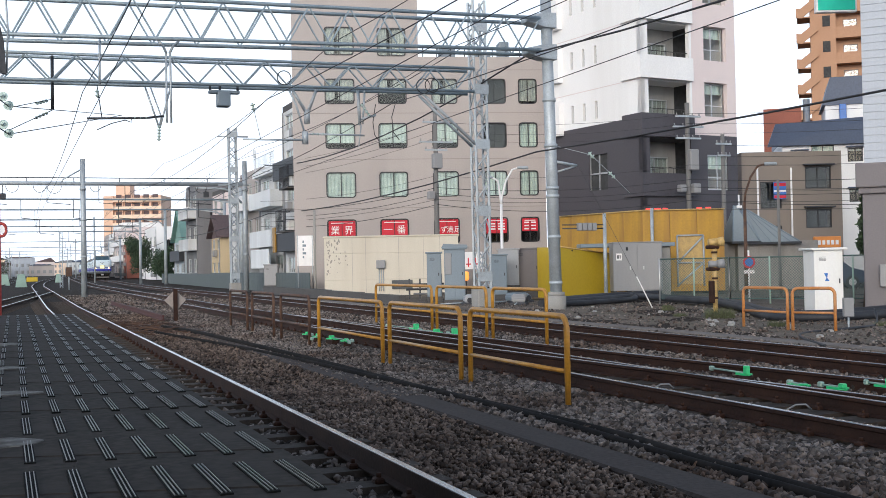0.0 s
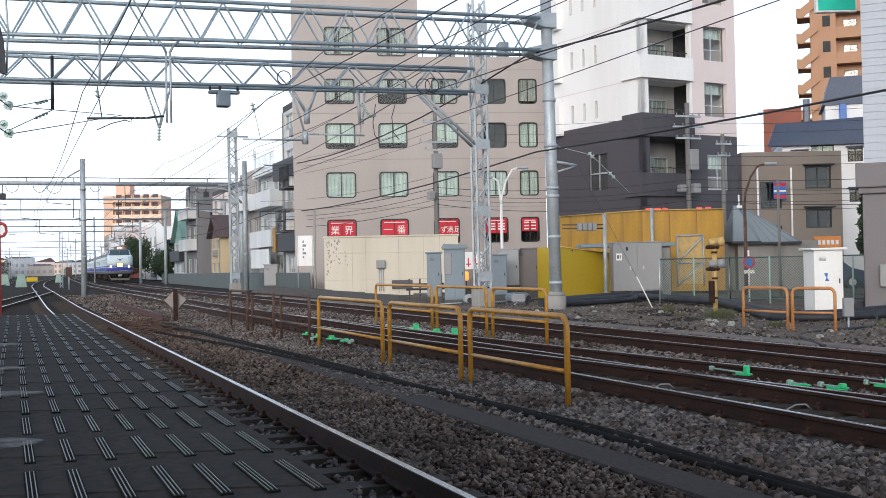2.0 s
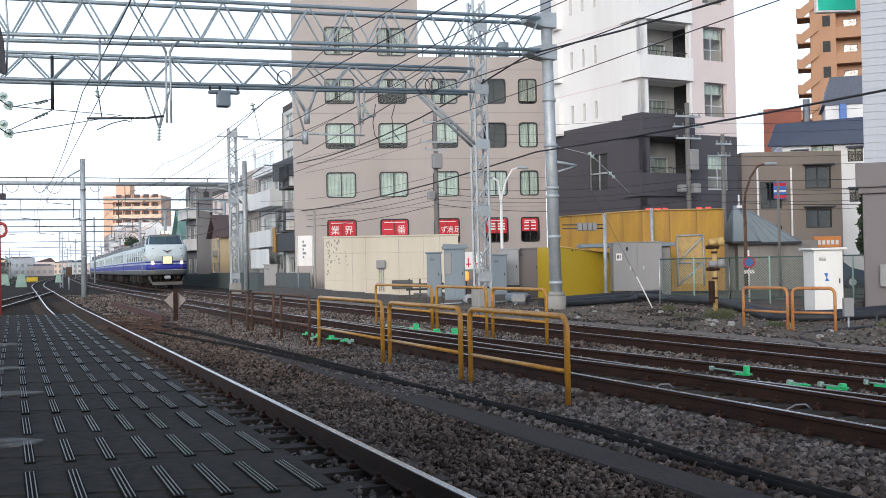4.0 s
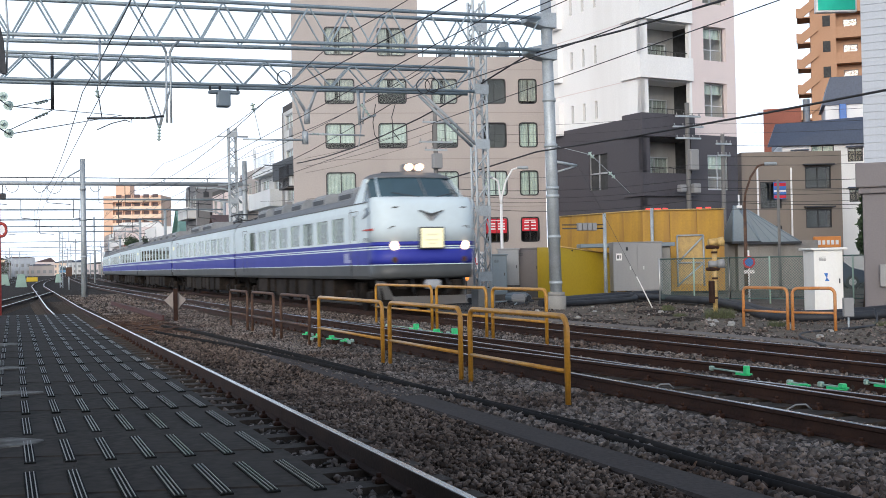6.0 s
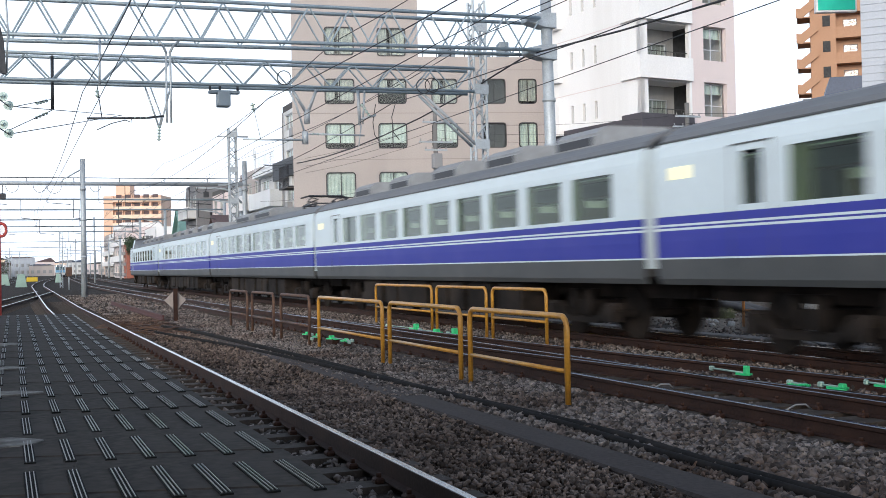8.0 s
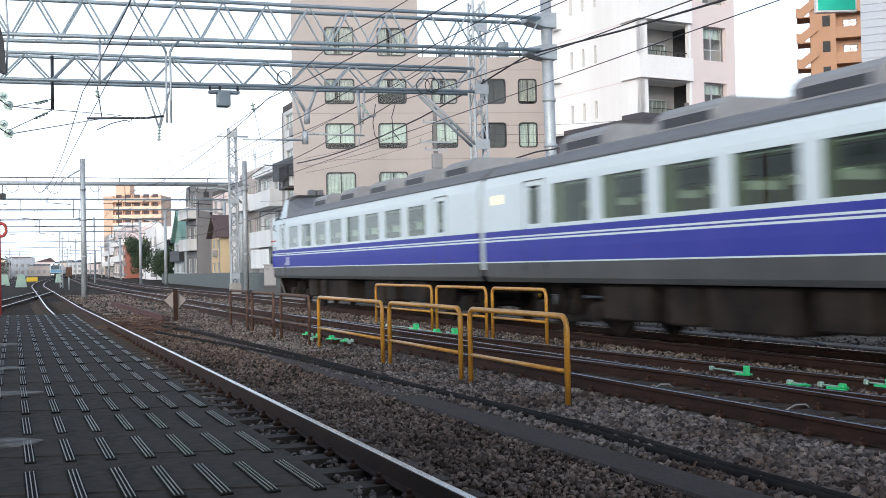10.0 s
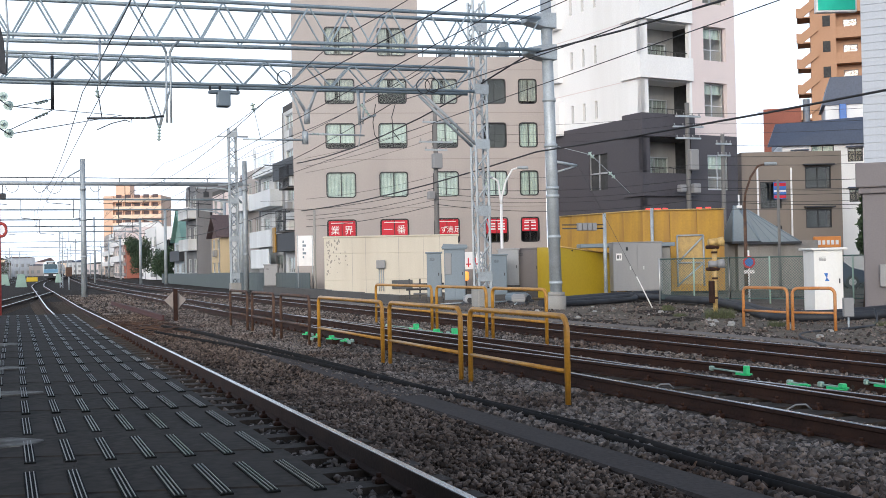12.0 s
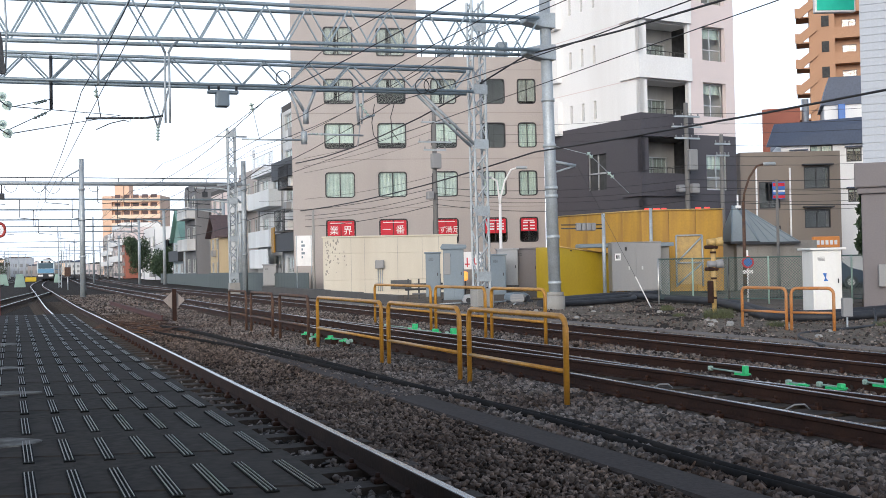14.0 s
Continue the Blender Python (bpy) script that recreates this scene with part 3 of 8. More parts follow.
def car_shell(car, y0, y1, windows, doors, roof_from=0.0):
    """Side skins with real window openings, from y0 to y1 in the car's space."""
    for name, mat, z0, z1, lab in (("lower_skirt", "traingrey", 0.965, 1.338, "dark grey lower side"), ("pinstripe", "trainwhite", 1.338, 1.362, "thin white line"),
                                   ("blue_band", "trainblue", 1.362, 1.758, "blue-violet band"), ("pinstripe", "trainwhite", 1.758, 1.792, "thin white line"),
                                   ("blue_band", "trainblue", 1.792, 1.818, ""), ("pinstripe", "trainwhite", 1.818, 1.85, "thin white line"),
                                   ("blue_band", "trainblue", 1.85, 1.965, "")):
        bm = B()
        band(bm, side_between(z0, z1), y0, y1)
        part(name, bm, mat, car, lab)
    bm = B()
    holes = [(a, b, 2.03, 2.74) for a, b in windows] + [(a, b, 2.05, 2.76) for a, b in doors]
    for s in (1, -1):
        t = B()
        holed(t, y1, 2.79, holes, 0.05, y0, 1.965)
        merge(bm, t, Matrix(((0, -s, 0, s * 1.473), (1, 0, 0, 0), (0, 0, 1, 0), (0, 0, 0, 1))))
    band(bm, side_between(2.79, 3.077), y0, y1)
    bmesh.ops.recalc_face_normals(bm, faces=bm.faces[:])
    part("white_side", bm, "trainwhite", car, "glossy white upper side")
    for a, b in windows:
        for s in (1, -1):
            bm = B()
            x = s * 1.452
            box(bm, min(x, x - s * 0.008), max(x, x - s * 0.008), a, b, 2.03, 2.74)
            part("window_pane", bm, "trainglass", car).visible_shadow = False
            bm = B()
            box(bm, x - s * 0.05 - 0.02, x - s * 0.05 + 0.02, b - 0.16 - 0.2 * ((a * 7.3 + s) % 1.0), b + 0.06, 2.0, 2.76)
            part("curtain", bm, "traincurtain", car)
    for a, b in doors:
        for s in (1, -1):
            bm = B()
            for c, d, z0, z1 in ((a - 0.22, a - 0.205, 1.2, 2.85), (b + 0.205, b + 0.22, 1.2, 2.85), (a - 0.22, b + 0.22, 2.85, 2.87)):
                box(bm, s * 1.47 - 0.006, s * 1.47 + 0.006, c, d, z0, z1)
            part("door_seam", bm, "traingrey", car)
    for s in (1, -1):
        bm = B()
        box(bm, min(s * 1.1, s * 1.4), max(s * 1.1, s * 1.4), y0 + 0.4, y1 - 0.4, 2.69, 2.71)
        part("luggage_rack", bm, "alu", car)
    if doors:
        for a, b in doors:
            for s in (1, -1):
                bm = B()
                box(bm, s * 1.45 - 0.004, s * 1.45 + 0.004, a, b, 2.05, 2.72)
                part("door_pane", bm, "trainglass", car).visible_shadow = False
    bm = B()
    pts = ROOF + [(-x, z) for x, z in ROOF[-2::-1]]
    prism(bm, pts + [(x * 0.96, z - 0.05) for x, z in pts[::-1]], y0 + roof_from, y1)
    part("roof", bm, "trainroof", car, "matt grey roof")
    bm = B()
    for s in (1, -1):
        box(bm, s * 1.392 - 0.022, s * 1.392 + 0.022, y0, y1, 3.062, 3.09)
    part("gutter", bm, "traingrey", car)
    bm = B()
    box(bm, -1.40, 1.40, y0, y1, 1.08, 1.2)
    part("floor", bm, "dim", car)
    for y in (y0, y1 - 0.06):
        bm = B()
        prism(bm, [(1.38, 1.2), (1.42, 2.8), (1.34, 3.05), (-1.34, 3.05), (-1.42, 2.8), (-1.38, 1.2)], y, y + 0.06)
        part("end_wall", bm, "trainwhite", car)


def seats(car, ys):
    """Pairs of seats either side of the aisle, one part a pair."""
    bm = B()
    prism(bm, [(-0.45, 1.5), (0.0, 1.5), (0.09, 2.34), (0.0, 2.36), (-0.08, 1.66), (-0.45, 1.64)], -0.5, 0.5, "x")
    first = part("seat", bm, "seat", car, m=pose(0.85, ys[0], 0))
    for k, y in enumerate(ys):
        for x in (0.85, -0.85):
            if k or x < 0:
                again(first, pose(x, y, 0))
    bm = B()
    prism(bm, [(-0.012, 2.2), (0.094, 2.2), (0.108, 2.35), (0.05, 2.375), (-0.012, 2.375)], -0.44, 0.44, "x")
    cover = part("headrest_cover", bm, "signwhite", car, m=pose(0.85, ys[0], 0))
    for k, y in enumerate(ys):
        for x in (0.85, -0.85):
            if k or x < 0:
                again(cover, pose(x, y, 0))


def roof_unit(car, y, length=1.75, h=0.32, w=0.85):
    bm = B()
    prism(bm, [(-w, 3.33), (w, 3.33), (w, 3.40 + h * 0.6), (w - 0.2, 3.42 + h), (-w + 0.2, 3.42 + h), (-w, 3.40 + h * 0.6)], y - length / 2, y + length / 2)
    bmesh.ops.bevel(bm, geom=bm.edges[:], offset=0.04, segments=2, affect="EDGES")
    u = part("cooling_unit", bm, "unitgrey", car, "pale grey rooftop cooling unit")
    for s in (1, -1):
        bm = B()
        rounded_box(bm, s * w - 0.006, s * w + 0.006, y - length / 2 + 0.2, y + length / 2 - 0.2, 3.4, 3.42 + h * 0.4, 0.004, 1)
        part("grille", bm, "darksteel", u)


def pantograph(car, y):
    """Diamond collector: a base frame, two arms a side and two contact strips."""
    bm = B()
    for s in (1, -1):
        rod(bm, (s * 0.55, y - 1.0, 3.55), (s * 0.55, y + 1.0, 3.55), 0.035, 6)
        for e in (-0.8, 0.8):
            rod(bm, (s * 0.55, y + e, 3.4), (s * 0.55, y + e, 3.55), 0.05, 6)
    for e in (-0.9, 0.9):
        rod(bm, (-0.55, y + e, 3.55), (0.55, y + e, 3.55), 0.03, 6)
    p = part("pantograph", bm, "darksteel", car, "folded dark pantograph")
    for s in (1, -1):
        for e in (-0.8, 0.8):
            k = y + e * 0.2 + 0.9 * (1 if e < 0 else -1)
            bm = B()
            tube(bm, [(s * 0.5, y + e, 3.6), (s * 0.45, k, 3.7), (s * 0.5, y + 0.1 * (1 if e > 0 else -1), 3.82)], 0.022, 5)
            part("arm", bm, "darksteel", p)
    for e in (-0.15, 0.15):
        bm = B()
        tube(bm, [(-0.85, y + e, 3.78), (-0.6, y + e, 3.86), (0.6, y + e, 3.86), (0.85, y + e, 3.78)], 0.03, 6)
        part("contact_strip", bm, "darksteel", p)


def underframe(car, y0, y1, seed):
    rnd = random.Random(seed)
    bm = B()
    y = y0 + 5.0
    while y < y1 - 5.5:
        w = rnd.uniform(0.7, 2.0)
        z = rnd.uniform(0.3, 0.45)
        for s in (1, -1):
            if rnd.random() < 0.85:
                rounded_box(bm, min(s * 0.5, s * 1.28), max(s * 0.5, s * 1.28), y, y + w, z, 0.93, 0.03, 1)
        y += w + rnd.uniform(0.15, 0.6)
    box(bm, -0.5, 0.5, y0 + 0.3, y1 - 0.3, 0.7, 1.08)
    part("underfloor_equipment", bm, "under", car)


def end_car(front):
    """A driving car; its nose points to local -y."""
    car = thing("express_driving_car", Matrix(), "white and blue-violet express driving car" + (" with lit headlamps" if front else " with unlit lamps"), "train car", "cars of the express train")
    h = CAR / 2
    wins = [(-h + 3.08 + 1.77 * k, -h + 3.08 + 1.77 * k + 1.28) for k in range(8)]
    doors = [(-h + 1.92, -h + 2.24), (h - 2.5, h - 2.08)]
    car_shell(car, -h + 0.75, h - 0.15, wins, doors, 1.5)
    seats(car, [-h + 2.9 + 0.9 * k for k in range(15)])
    # nose: rings of a rounded plan, split by colour
    def plan(k, n=22):
        pts = []
        for i in range(n + 1):
            a = -math.pi / 2 + math.pi * i / n
            c, s = math.cos(a), math.sin(a)
            x = 1.473 * (abs(s) ** 0.56) * (1 if s > 0 else -1)
            y = -h + 0.76 - (1.01 - k) * (abs(c) ** 0.62)
            pts.append((x, y))
        return pts

    def skin(levels, name, mat, lab=""):
        bm = B()
        rows = []
        for z, back, inset in levels:
            rows.append([bm.verts.new((x * inset, y, z)) for x, y in plan(back)])
        for a, b in zip(rows, rows[1:]):
            for i in range(len(a) - 1):
                f = bm.faces.new((a[i], a[i + 1], b[i + 1], b[i]))
                f.smooth = True
        ob = part(name, bm, mat, car, lab)
        mod = ob.modifiers.new("thick", "SOLIDIFY")
        mod.thickness = 0.03
        return ob
    skin([(0.965, 0.2, 0.96), (1.05, 0.15, 0.98), (1.338, 0.1, 0.995)], "nose_skirt", "traingrey", "dark grey lower nose")
    skin([(1.338, 0.1, 0.995), (1.362, 0.1, 0.996)], "nose_pinstripe", "trainwhite")
    skin([(1.362, 0.1, 0.996), (1.5, 0.09, 1.0), (1.758, 0.05, 1.0)], "nose_blue", "trainblue", "blue-violet nose band")
    skin([(1.758, 0.05, 1.0), (1.792, 0.046, 1.0)], "nose_pinstripe", "trainwhite")
    skin([(1.792, 0.046, 1.0), (1.818, 0.044, 1.0)], "nose_blue", "trainblue")
    skin([(1.818, 0.044, 1.0), (1.85, 0.04, 1.0)], "nose_pinstripe", "trainwhite")
    skin([(1.85, 0.04, 1.0), (1.965, 0.03, 1.0)], "nose_blue", "trainblue")
    skin([(1.965, 0.03, 1.0), (2.4, 0.02, 1.0), (2.75, 0.035, 1.0), (2.95, 0.07, 0.995), (3.06, 0.12, 0.985), (3.13, 0.19, 0.97), (3.175, 0.3, 0.95), (3.19, 0.5, 0.92), (3.2, 0.95, 0.86)], "nose_white", "trainwhite", "rounded white nose")
    # cab: windscreen band and roof
    bm = B()
    prof = [(1.355, 3.1, -h + 0.02), (1.29, 3.42, -h + 0.38), (1.2, 3.76, -h + 0.78)]
    rows = []
    for w, z, y in prof:
        rear = -h + 1.66 - (z - 3.1) * 0.1
        rows.append([bm.verts.new(p) for p in ((-w, rear, z), (-w * 0.99, y + 0.86, z), (-w * 0.88, y + 0.4, z), (-w * 0.62, y + 0.12, z), (0, y, z), (w * 0.62, y + 0.12, z), (w * 0.88, y + 0.4, z), (w * 0.99, y + 0.86, z), (w, rear, z))])
    for a, b in zip(rows, rows[1:]):
        for i in range(len(a) - 1):
            bm.faces.new((a[i], a[i + 1], b[i + 1], b[i]))
    part("windscreen", bm, "windscreen", car, "dark wrap-around windscreen")
    for s in (-1, 1):
        bm = B()
        q = [(1.395, 1.5, 2.98), (1.395, 2.4, 2.98), (1.225, 1.9, 3.77), (1.225, 1.5, 3.77)]
        o = [bm.verts.new((s * x, -h + y, z)) for x, y, z in q]
        i = [bm.verts.new((s * (x - 0.06), -h + y, z)) for x, y, z in q]
        bm.faces.new(o)
        bm.faces.new(i[::-1])
        for k in range(4):
            bm.faces.new((o[k], o[(k + 1) % 4], i[(k + 1) % 4], i[k]))
        bmesh.ops.recalc_face_normals(bm, faces=bm.faces[:])
        part("cab_flank", bm, "trainwhite", car)
        for a, o, r in ((0.9, 0.41, 0.03), (0.995, 0.88, 0.022)):
            bm = B()
            tube(bm, [(s * w * a, y + o, z) for w, z, y in prof], r, 6)
            part("screen_pillar", bm, "trainwhite" if r > 0.025 else "trainroof", car)
        bm = B()
        tube(bm, [(s * 0.25, -h + 0.03, 3.16), (s * 0.5, -h + 0.12, 3.22), (s * 0.95, -h + 0.3, 3.3)], 0.012, 5)
        part("wiper", bm, "darksteel", car)
    bm = B()
    rod(bm, (0, -h + 0.01, 3.1), (0, -h + 0.77, 3.77), 0.02, 6)
    part("screen_pillar", bm, "trainroof", car)
    bm = B()
    ring = [(-1.22, -h + 1.85), (-1.22, -h + 1.5), (-1.08, -h + 1.12), (-0.76, -h + 0.84), (0, -h + 0.72), (0.76, -h + 0.84), (1.08, -h + 1.12), (1.22, -h + 1.5), (1.22, -h + 1.85), (1.15, -h + 2.05), (-1.15, -h + 2.05)]
    lo = [bm.verts.new((x, y, 3.75)) for x, y in ring]
    mi = [bm.verts.new((x * 0.98, y + 0.03, 3.81)) for x, y in ring]
    hi = [bm.verts.new((x * 0.8, y + 0.22, 3.91)) for x, y in ring]
    for a, b in ((lo, mi), (mi, hi)):
        for i in range(len(ring)):
            bm.faces.new((a[i], a[(i + 1) % len(ring)], b[(i + 1) % len(ring)], b[i]))
    bm.faces.new(hi)
    bm.faces.new(lo[::-1])
    part("cab_roof", bm, "trainroof", car, "grey cab roof")
    # fairing that falls from the cab to the car's roof
    bm = B()
    rows = []
    for y, k in ((1.75, 0.99), (2.1, 0.88), (2.6, 0.6), (3.2, 0.27), (4.0, 0.0)):
        half = []
        for (xa, za), (xb, zb) in zip(((1.37, 3.06), (1.29, 3.4), (1.19, 3.74), (0.93, 3.87), (0.0, 3.92)), ((1.37, 3.06), (1.28, 3.17), (1.08, 3.29), (0.8, 3.37), (0.0, 3.46))):
            half.append((xb + (xa - xb) * k, za * k + zb * (1 - k)))
        rows.append([bm.verts.new((x, -h + y, z)) for x, z in half + [(-x, z) for x, z in half[-2::-1]]])
    for a, b in zip(rows, rows[1:]):
        for i in range(len(a) - 1):
            bm.faces.new((a[i], a[i + 1], b[i + 1], b[i]))
    bmesh.ops.recalc_face_normals(bm, faces=bm.faces[:])
    part("cab_fairing", bm, "trainroof", car, "grey fairing behind the cab")
    bm = B()
    for s in (-1, 1):
        rounded_box(bm, s * 0.15 - 0.13, s * 0.15 + 0.13, -h + 1.05, -h + 1.4, 3.86, 4.17, 0.05, 2)
    lb = part("roof_lamp_box", bm, "trainroof", car)
    for s in (-1, 1):
        bm = B()
        rod(bm, (s * 0.15, -h + 1.07, 4.06), (s * 0.15, -h + 1.02, 4.06), 0.1, 16)
        part("roof_headlamp", bm, "lamp" if front else "dimlamp", lb)
    for s in (-1, 1):
        bm = B()
        rod(bm, (s * 0.99, -h + 0.3, 1.86), (s * 0.99, -h - 0.11, 1.86), 0.15, 18)
        hl = part("headlamp_housing", bm, "alu", car)
        bm = B()
        rod(bm, (s * 0.99, -h - 0.1, 1.86), (s * 0.99, -h - 0.15, 1.86), 0.13, 18, 0.1)
        part("headlamp", bm, "lamp" if front else "dimlamp", hl)
        bm = B()
        rod(bm, (s * 0.99, -h + 0.3, 1.48), (s * 0.99, -h - 0.1, 1.48), 0.085, 14)
        tl = part("tail_lamp", bm, "traingrey", car)
        bm = B()
        rod(bm, (s * 0.99, -h - 0.09, 1.48), (s * 0.99, -h - 0.11, 1.48), 0.065, 14)
        part("lens", bm, "redrust", tl)
        bm = B()
        rounded_box(bm, s * 0.88 - 0.17, s * 0.88 + 0.17, -h - 0.14, -h + 0.1, 2.86, 2.9, 0.012, 1)
        part("nose_vent", bm, "traingrey", car)
        bm = B()
        tube(bm, [(s * 1.03 - 0.1, -h + 0.05, 2.3), (s * 1.03 - 0.1, -h - 0.13, 2.33), (s * 1.03 - 0.06, -h - 0.15, 2.37), (s * 1.03 + 0.06, -h - 0.13, 2.37), (s * 1.03 + 0.1, -h - 0.1, 2.33), (s * 1.03 + 0.1, -h + 0.1, 2.3)], 0.014, 6)
        part("hand_grip", bm, "traingrey", car)
    bm = B()
    rounded_box(bm, -0.36, 0.36, -h - 0.3, -h - 0.1, 1.75, 2.35, 0.04, 2)
    fb = part("head_board_frame", bm, "traingrey", car)
    bm = B()
    rounded_box(bm, -0.315, 0.315, -h - 0.312, -h - 0.29, 1.79, 2.31, 0.008, 1)
    board = part("head_board", bm, "board" if front else "signwhite", fb, "lit train name board")
    bm = B()
    for z, w in ((2.14, 0.17), (2.0, 0.2), (1.9, 0.12)):
        box(bm, -w, w, -h - 0.316, -h - 0.312, z - 0.025, z + 0.025)
    part("board_bar", bm, "boardbar", fb)
    bm = B()
    prism(bm, [(-0.33, 2.8), (-0.1, 2.73), (0.0, 2.7), (0.1, 2.73), (0.33, 2.8), (0.33, 2.77), (0.1, 2.67), (0.0, 2.62), (-0.1, 2.67), (-0.33, 2.77)], -h - 0.29, -h - 0.1)
    em = part("winged_emblem", bm, "traingrey", car, "dark winged emblem over a pale chevron")
    bm = B()
    prism(bm, [(-0.2, 2.7), (0.0, 2.61), (0.2, 2.7), (0.0, 2.5)], -h - 0.28, -h - 0.1)
    part("chevron", bm, "cabinetgrey", em)
    for s in (1, -1):
        bm = B()
        prism(bm, [(-h + 0.35, 2.27), (-h + 1.1, 2.29), (-h + 1.15, 2.325), (-h + 0.35, 2.33)], s * 1.45 - 0.06, s * 1.45 + 0.035, "x")
        part("red_side_mark", bm, "redpaint", car)
        bm = B()
        prism(bm, [(-h + 0.55, 2.78), (-h + 0.75, 2.92), (-h + 0.98, 2.86), (-h + 0.85, 2.8), (-h + 1.2, 2.62), (-h + 0.7, 2.7)], s * 1.45 - 0.05, s * 1.45 + 0.03, "x")
        part("side_emblem", bm, "cabinetblue", car, "grey side emblem")
        for k in range(4):
            bm = B()
            box(bm, s * 1.462 - 0.02, s * 1.462 + 0.016, -h + 0.78, -h + 1.2, 1.985 + 0.03 * k, 1.998 + 0.03 * k)
            part("louvre", bm, "traingrey", car)
        bm = B()
        prism(bm, [(-h + 2.4, 1.42), (-h + 3.1, 1.42), (-h + 3.1, 1.7), (-h + 2.6, 1.7), (-h + 2.6, 1.52), (-h + 2.4, 1.5)], s * 1.474 - 0.004, s * 1.474 + 0.006, "x")
        part("side_logo", bm, "trainlogo", car, "pale side marking")
        bm = B()
        box(bm, s * 1.47 - 0.006, s * 1.47 + 0.006, -h + 2.38, -h + 2.395, 1.0, 2.95)
        part("door_seam", bm, "traingrey", car)
        # cheek of the plough and the gear that hangs beside it
        bm = B()
        c = [(1.28, 0.75, 0.93), (1.2, 0.3, 0.9), (1.05, -0.02, 0.42), (1.15, 0.9, 0.4)]
        o = [bm.verts.new((s * x, -h + y, z)) for x, y, z in c]
        i = [bm.verts.new((s * (x - 0.05), -h + y, z)) for x, y, z in c]
        bm.faces.new(o)
        bm.faces.new(i[::-1])
        for k in range(4):
            bm.faces.new((o[k], o[(k + 1) % 4], i[(k + 1) % 4], i[k]))
        bmesh.ops.recalc_face_normals(bm, faces=bm.faces[:])
        part("plough_cheek", bm, "traindirt", car, "dusty grey plough cheek")
        bm = B()
        tube(bm, [(s * 0.5, -h - 0.02, 0.95), (s * 0.52, -h - 0.16, 0.8), (s * 0.5, -h - 0.16, 0.62), (s * 0.4, -h, 0.55)], 0.03, 6)
        part("brake_hose", bm, "wire", car)
        bm = B()
        rounded_box(bm, s * 0.8 - 0.14, s * 0.8 + 0.14, -h - 0.12, -h + 0.1, 0.68, 0.93, 0.03, 1)
        part("jumper_box", bm, "under", car)
    bm = B()
    prism(bm, [(-h + 0.0, 0.24), (-h - 0.1, 0.27), (-h + 0.0, 0.5), (-h + 0.06, 0.5)], -1.06, 1.06, "x")
    part("snow_plough", bm, "traindirt", car, "dusty grey plough blade")
    bm = B()
    box(bm, -1.2, 1.2, -h + 0.5, -h + 0.6, 0.3, 0.97)
    part("apron", bm, "under", car)
    bm = B()
    box(bm, -0.16, 0.16, -h - 0.12, -h + 0.8, 0.72, 0.96)
    cp = part("coupler", bm, "under", car)
    bm = B()
    rounded_box(bm, -0.22, 0.22, -h - 0.38, -h - 0.1, 0.68, 0.94, 0.09, 3)
    part("coupler_cover", bm, "palecabinet", cp, "pale grey coupler cover")
    for y in (-h + 5.0, -h + 8.2, 1.3, 4.3, 7.2):
        roof_unit(car, y)
    bogie(car, -h + 3.0)
    bogie(car, h - 3.0)
    underframe(car, -h, h, 3)
    return car


def mid_car(panto):
    car = thing("express_car", Matrix(), "white and blue-violet express train car" + (" with a folded pantograph" if panto else ""), "train car", "cars of the express train")
    h = CAR / 2
    wins = [(-h + 1.1 + 1.78 * k, -h + 1.1 + 1.78 * k + 1.38) for k in range(9)]
    car_shell(car, -h + 0.2, h - 0.2, wins, [(h - 2.75, h - 2.3)])
    seats(car, [-h + 1.4 + 0.9 * k for k in range(17)])
    bm = B()
    box(bm, -1.1, 1.1, -h - 0.3, -h + 0.22, 1.1, 3.0)
    part("gangway_bellows", bm, "traingrey", car)
    for s in (1, -1):
        bm = B()
        box(bm, s * 1.474 - 0.006, s * 1.474 + 0.006, h - 1.15, h - 0.6, 2.5, 2.68)
        part("destination_sign", bm, "board", car, "lit destination sign")
    if panto:
        pantograph(car, -h + 4.0)
        for y in (0.0, 4.0):
            roof_unit(car, y, 3.0, 0.3, 1.0)
        bm = B()
        for k in range(6):
            rod(bm, (0.6 - 0.2 * (k % 3), -h + 1.0 + 0.5 * k, 3.4), (0.6 - 0.2 * (k % 3), -h + 1.0 + 0.5 * k, 3.66), 0.06, 8)
        tube(bm, [(0.7, -h + 0.3, 3.5), (0.65, -h + 2, 3.62), (0.5, -h + 4, 3.62)], 0.03, 6)
        part("roof_insulator", bm, "darksteel", car)
    else:
        for y in (-6.5, -3.2, 0.1, 3.4, 6.7):
            roof_unit(car, y)
    bogie(car, -h + 3.0)
    bogie(car, h - 3.0)
    underframe(car, -h, h, 7)
    return car



CARS = []


def express():
    front = end_car(True)
    a = mid_car(True)
    b = mid_car(False)
    c = copy_thing(a, Matrix())
    d = copy_thing(b, Matrix())
    rear = end_car(False)
    CARS.extend([(front, 0), (a, 1), (b, 2), (c, 3), (d, 4), (rear, 5)])


express()

COMMUTER = []


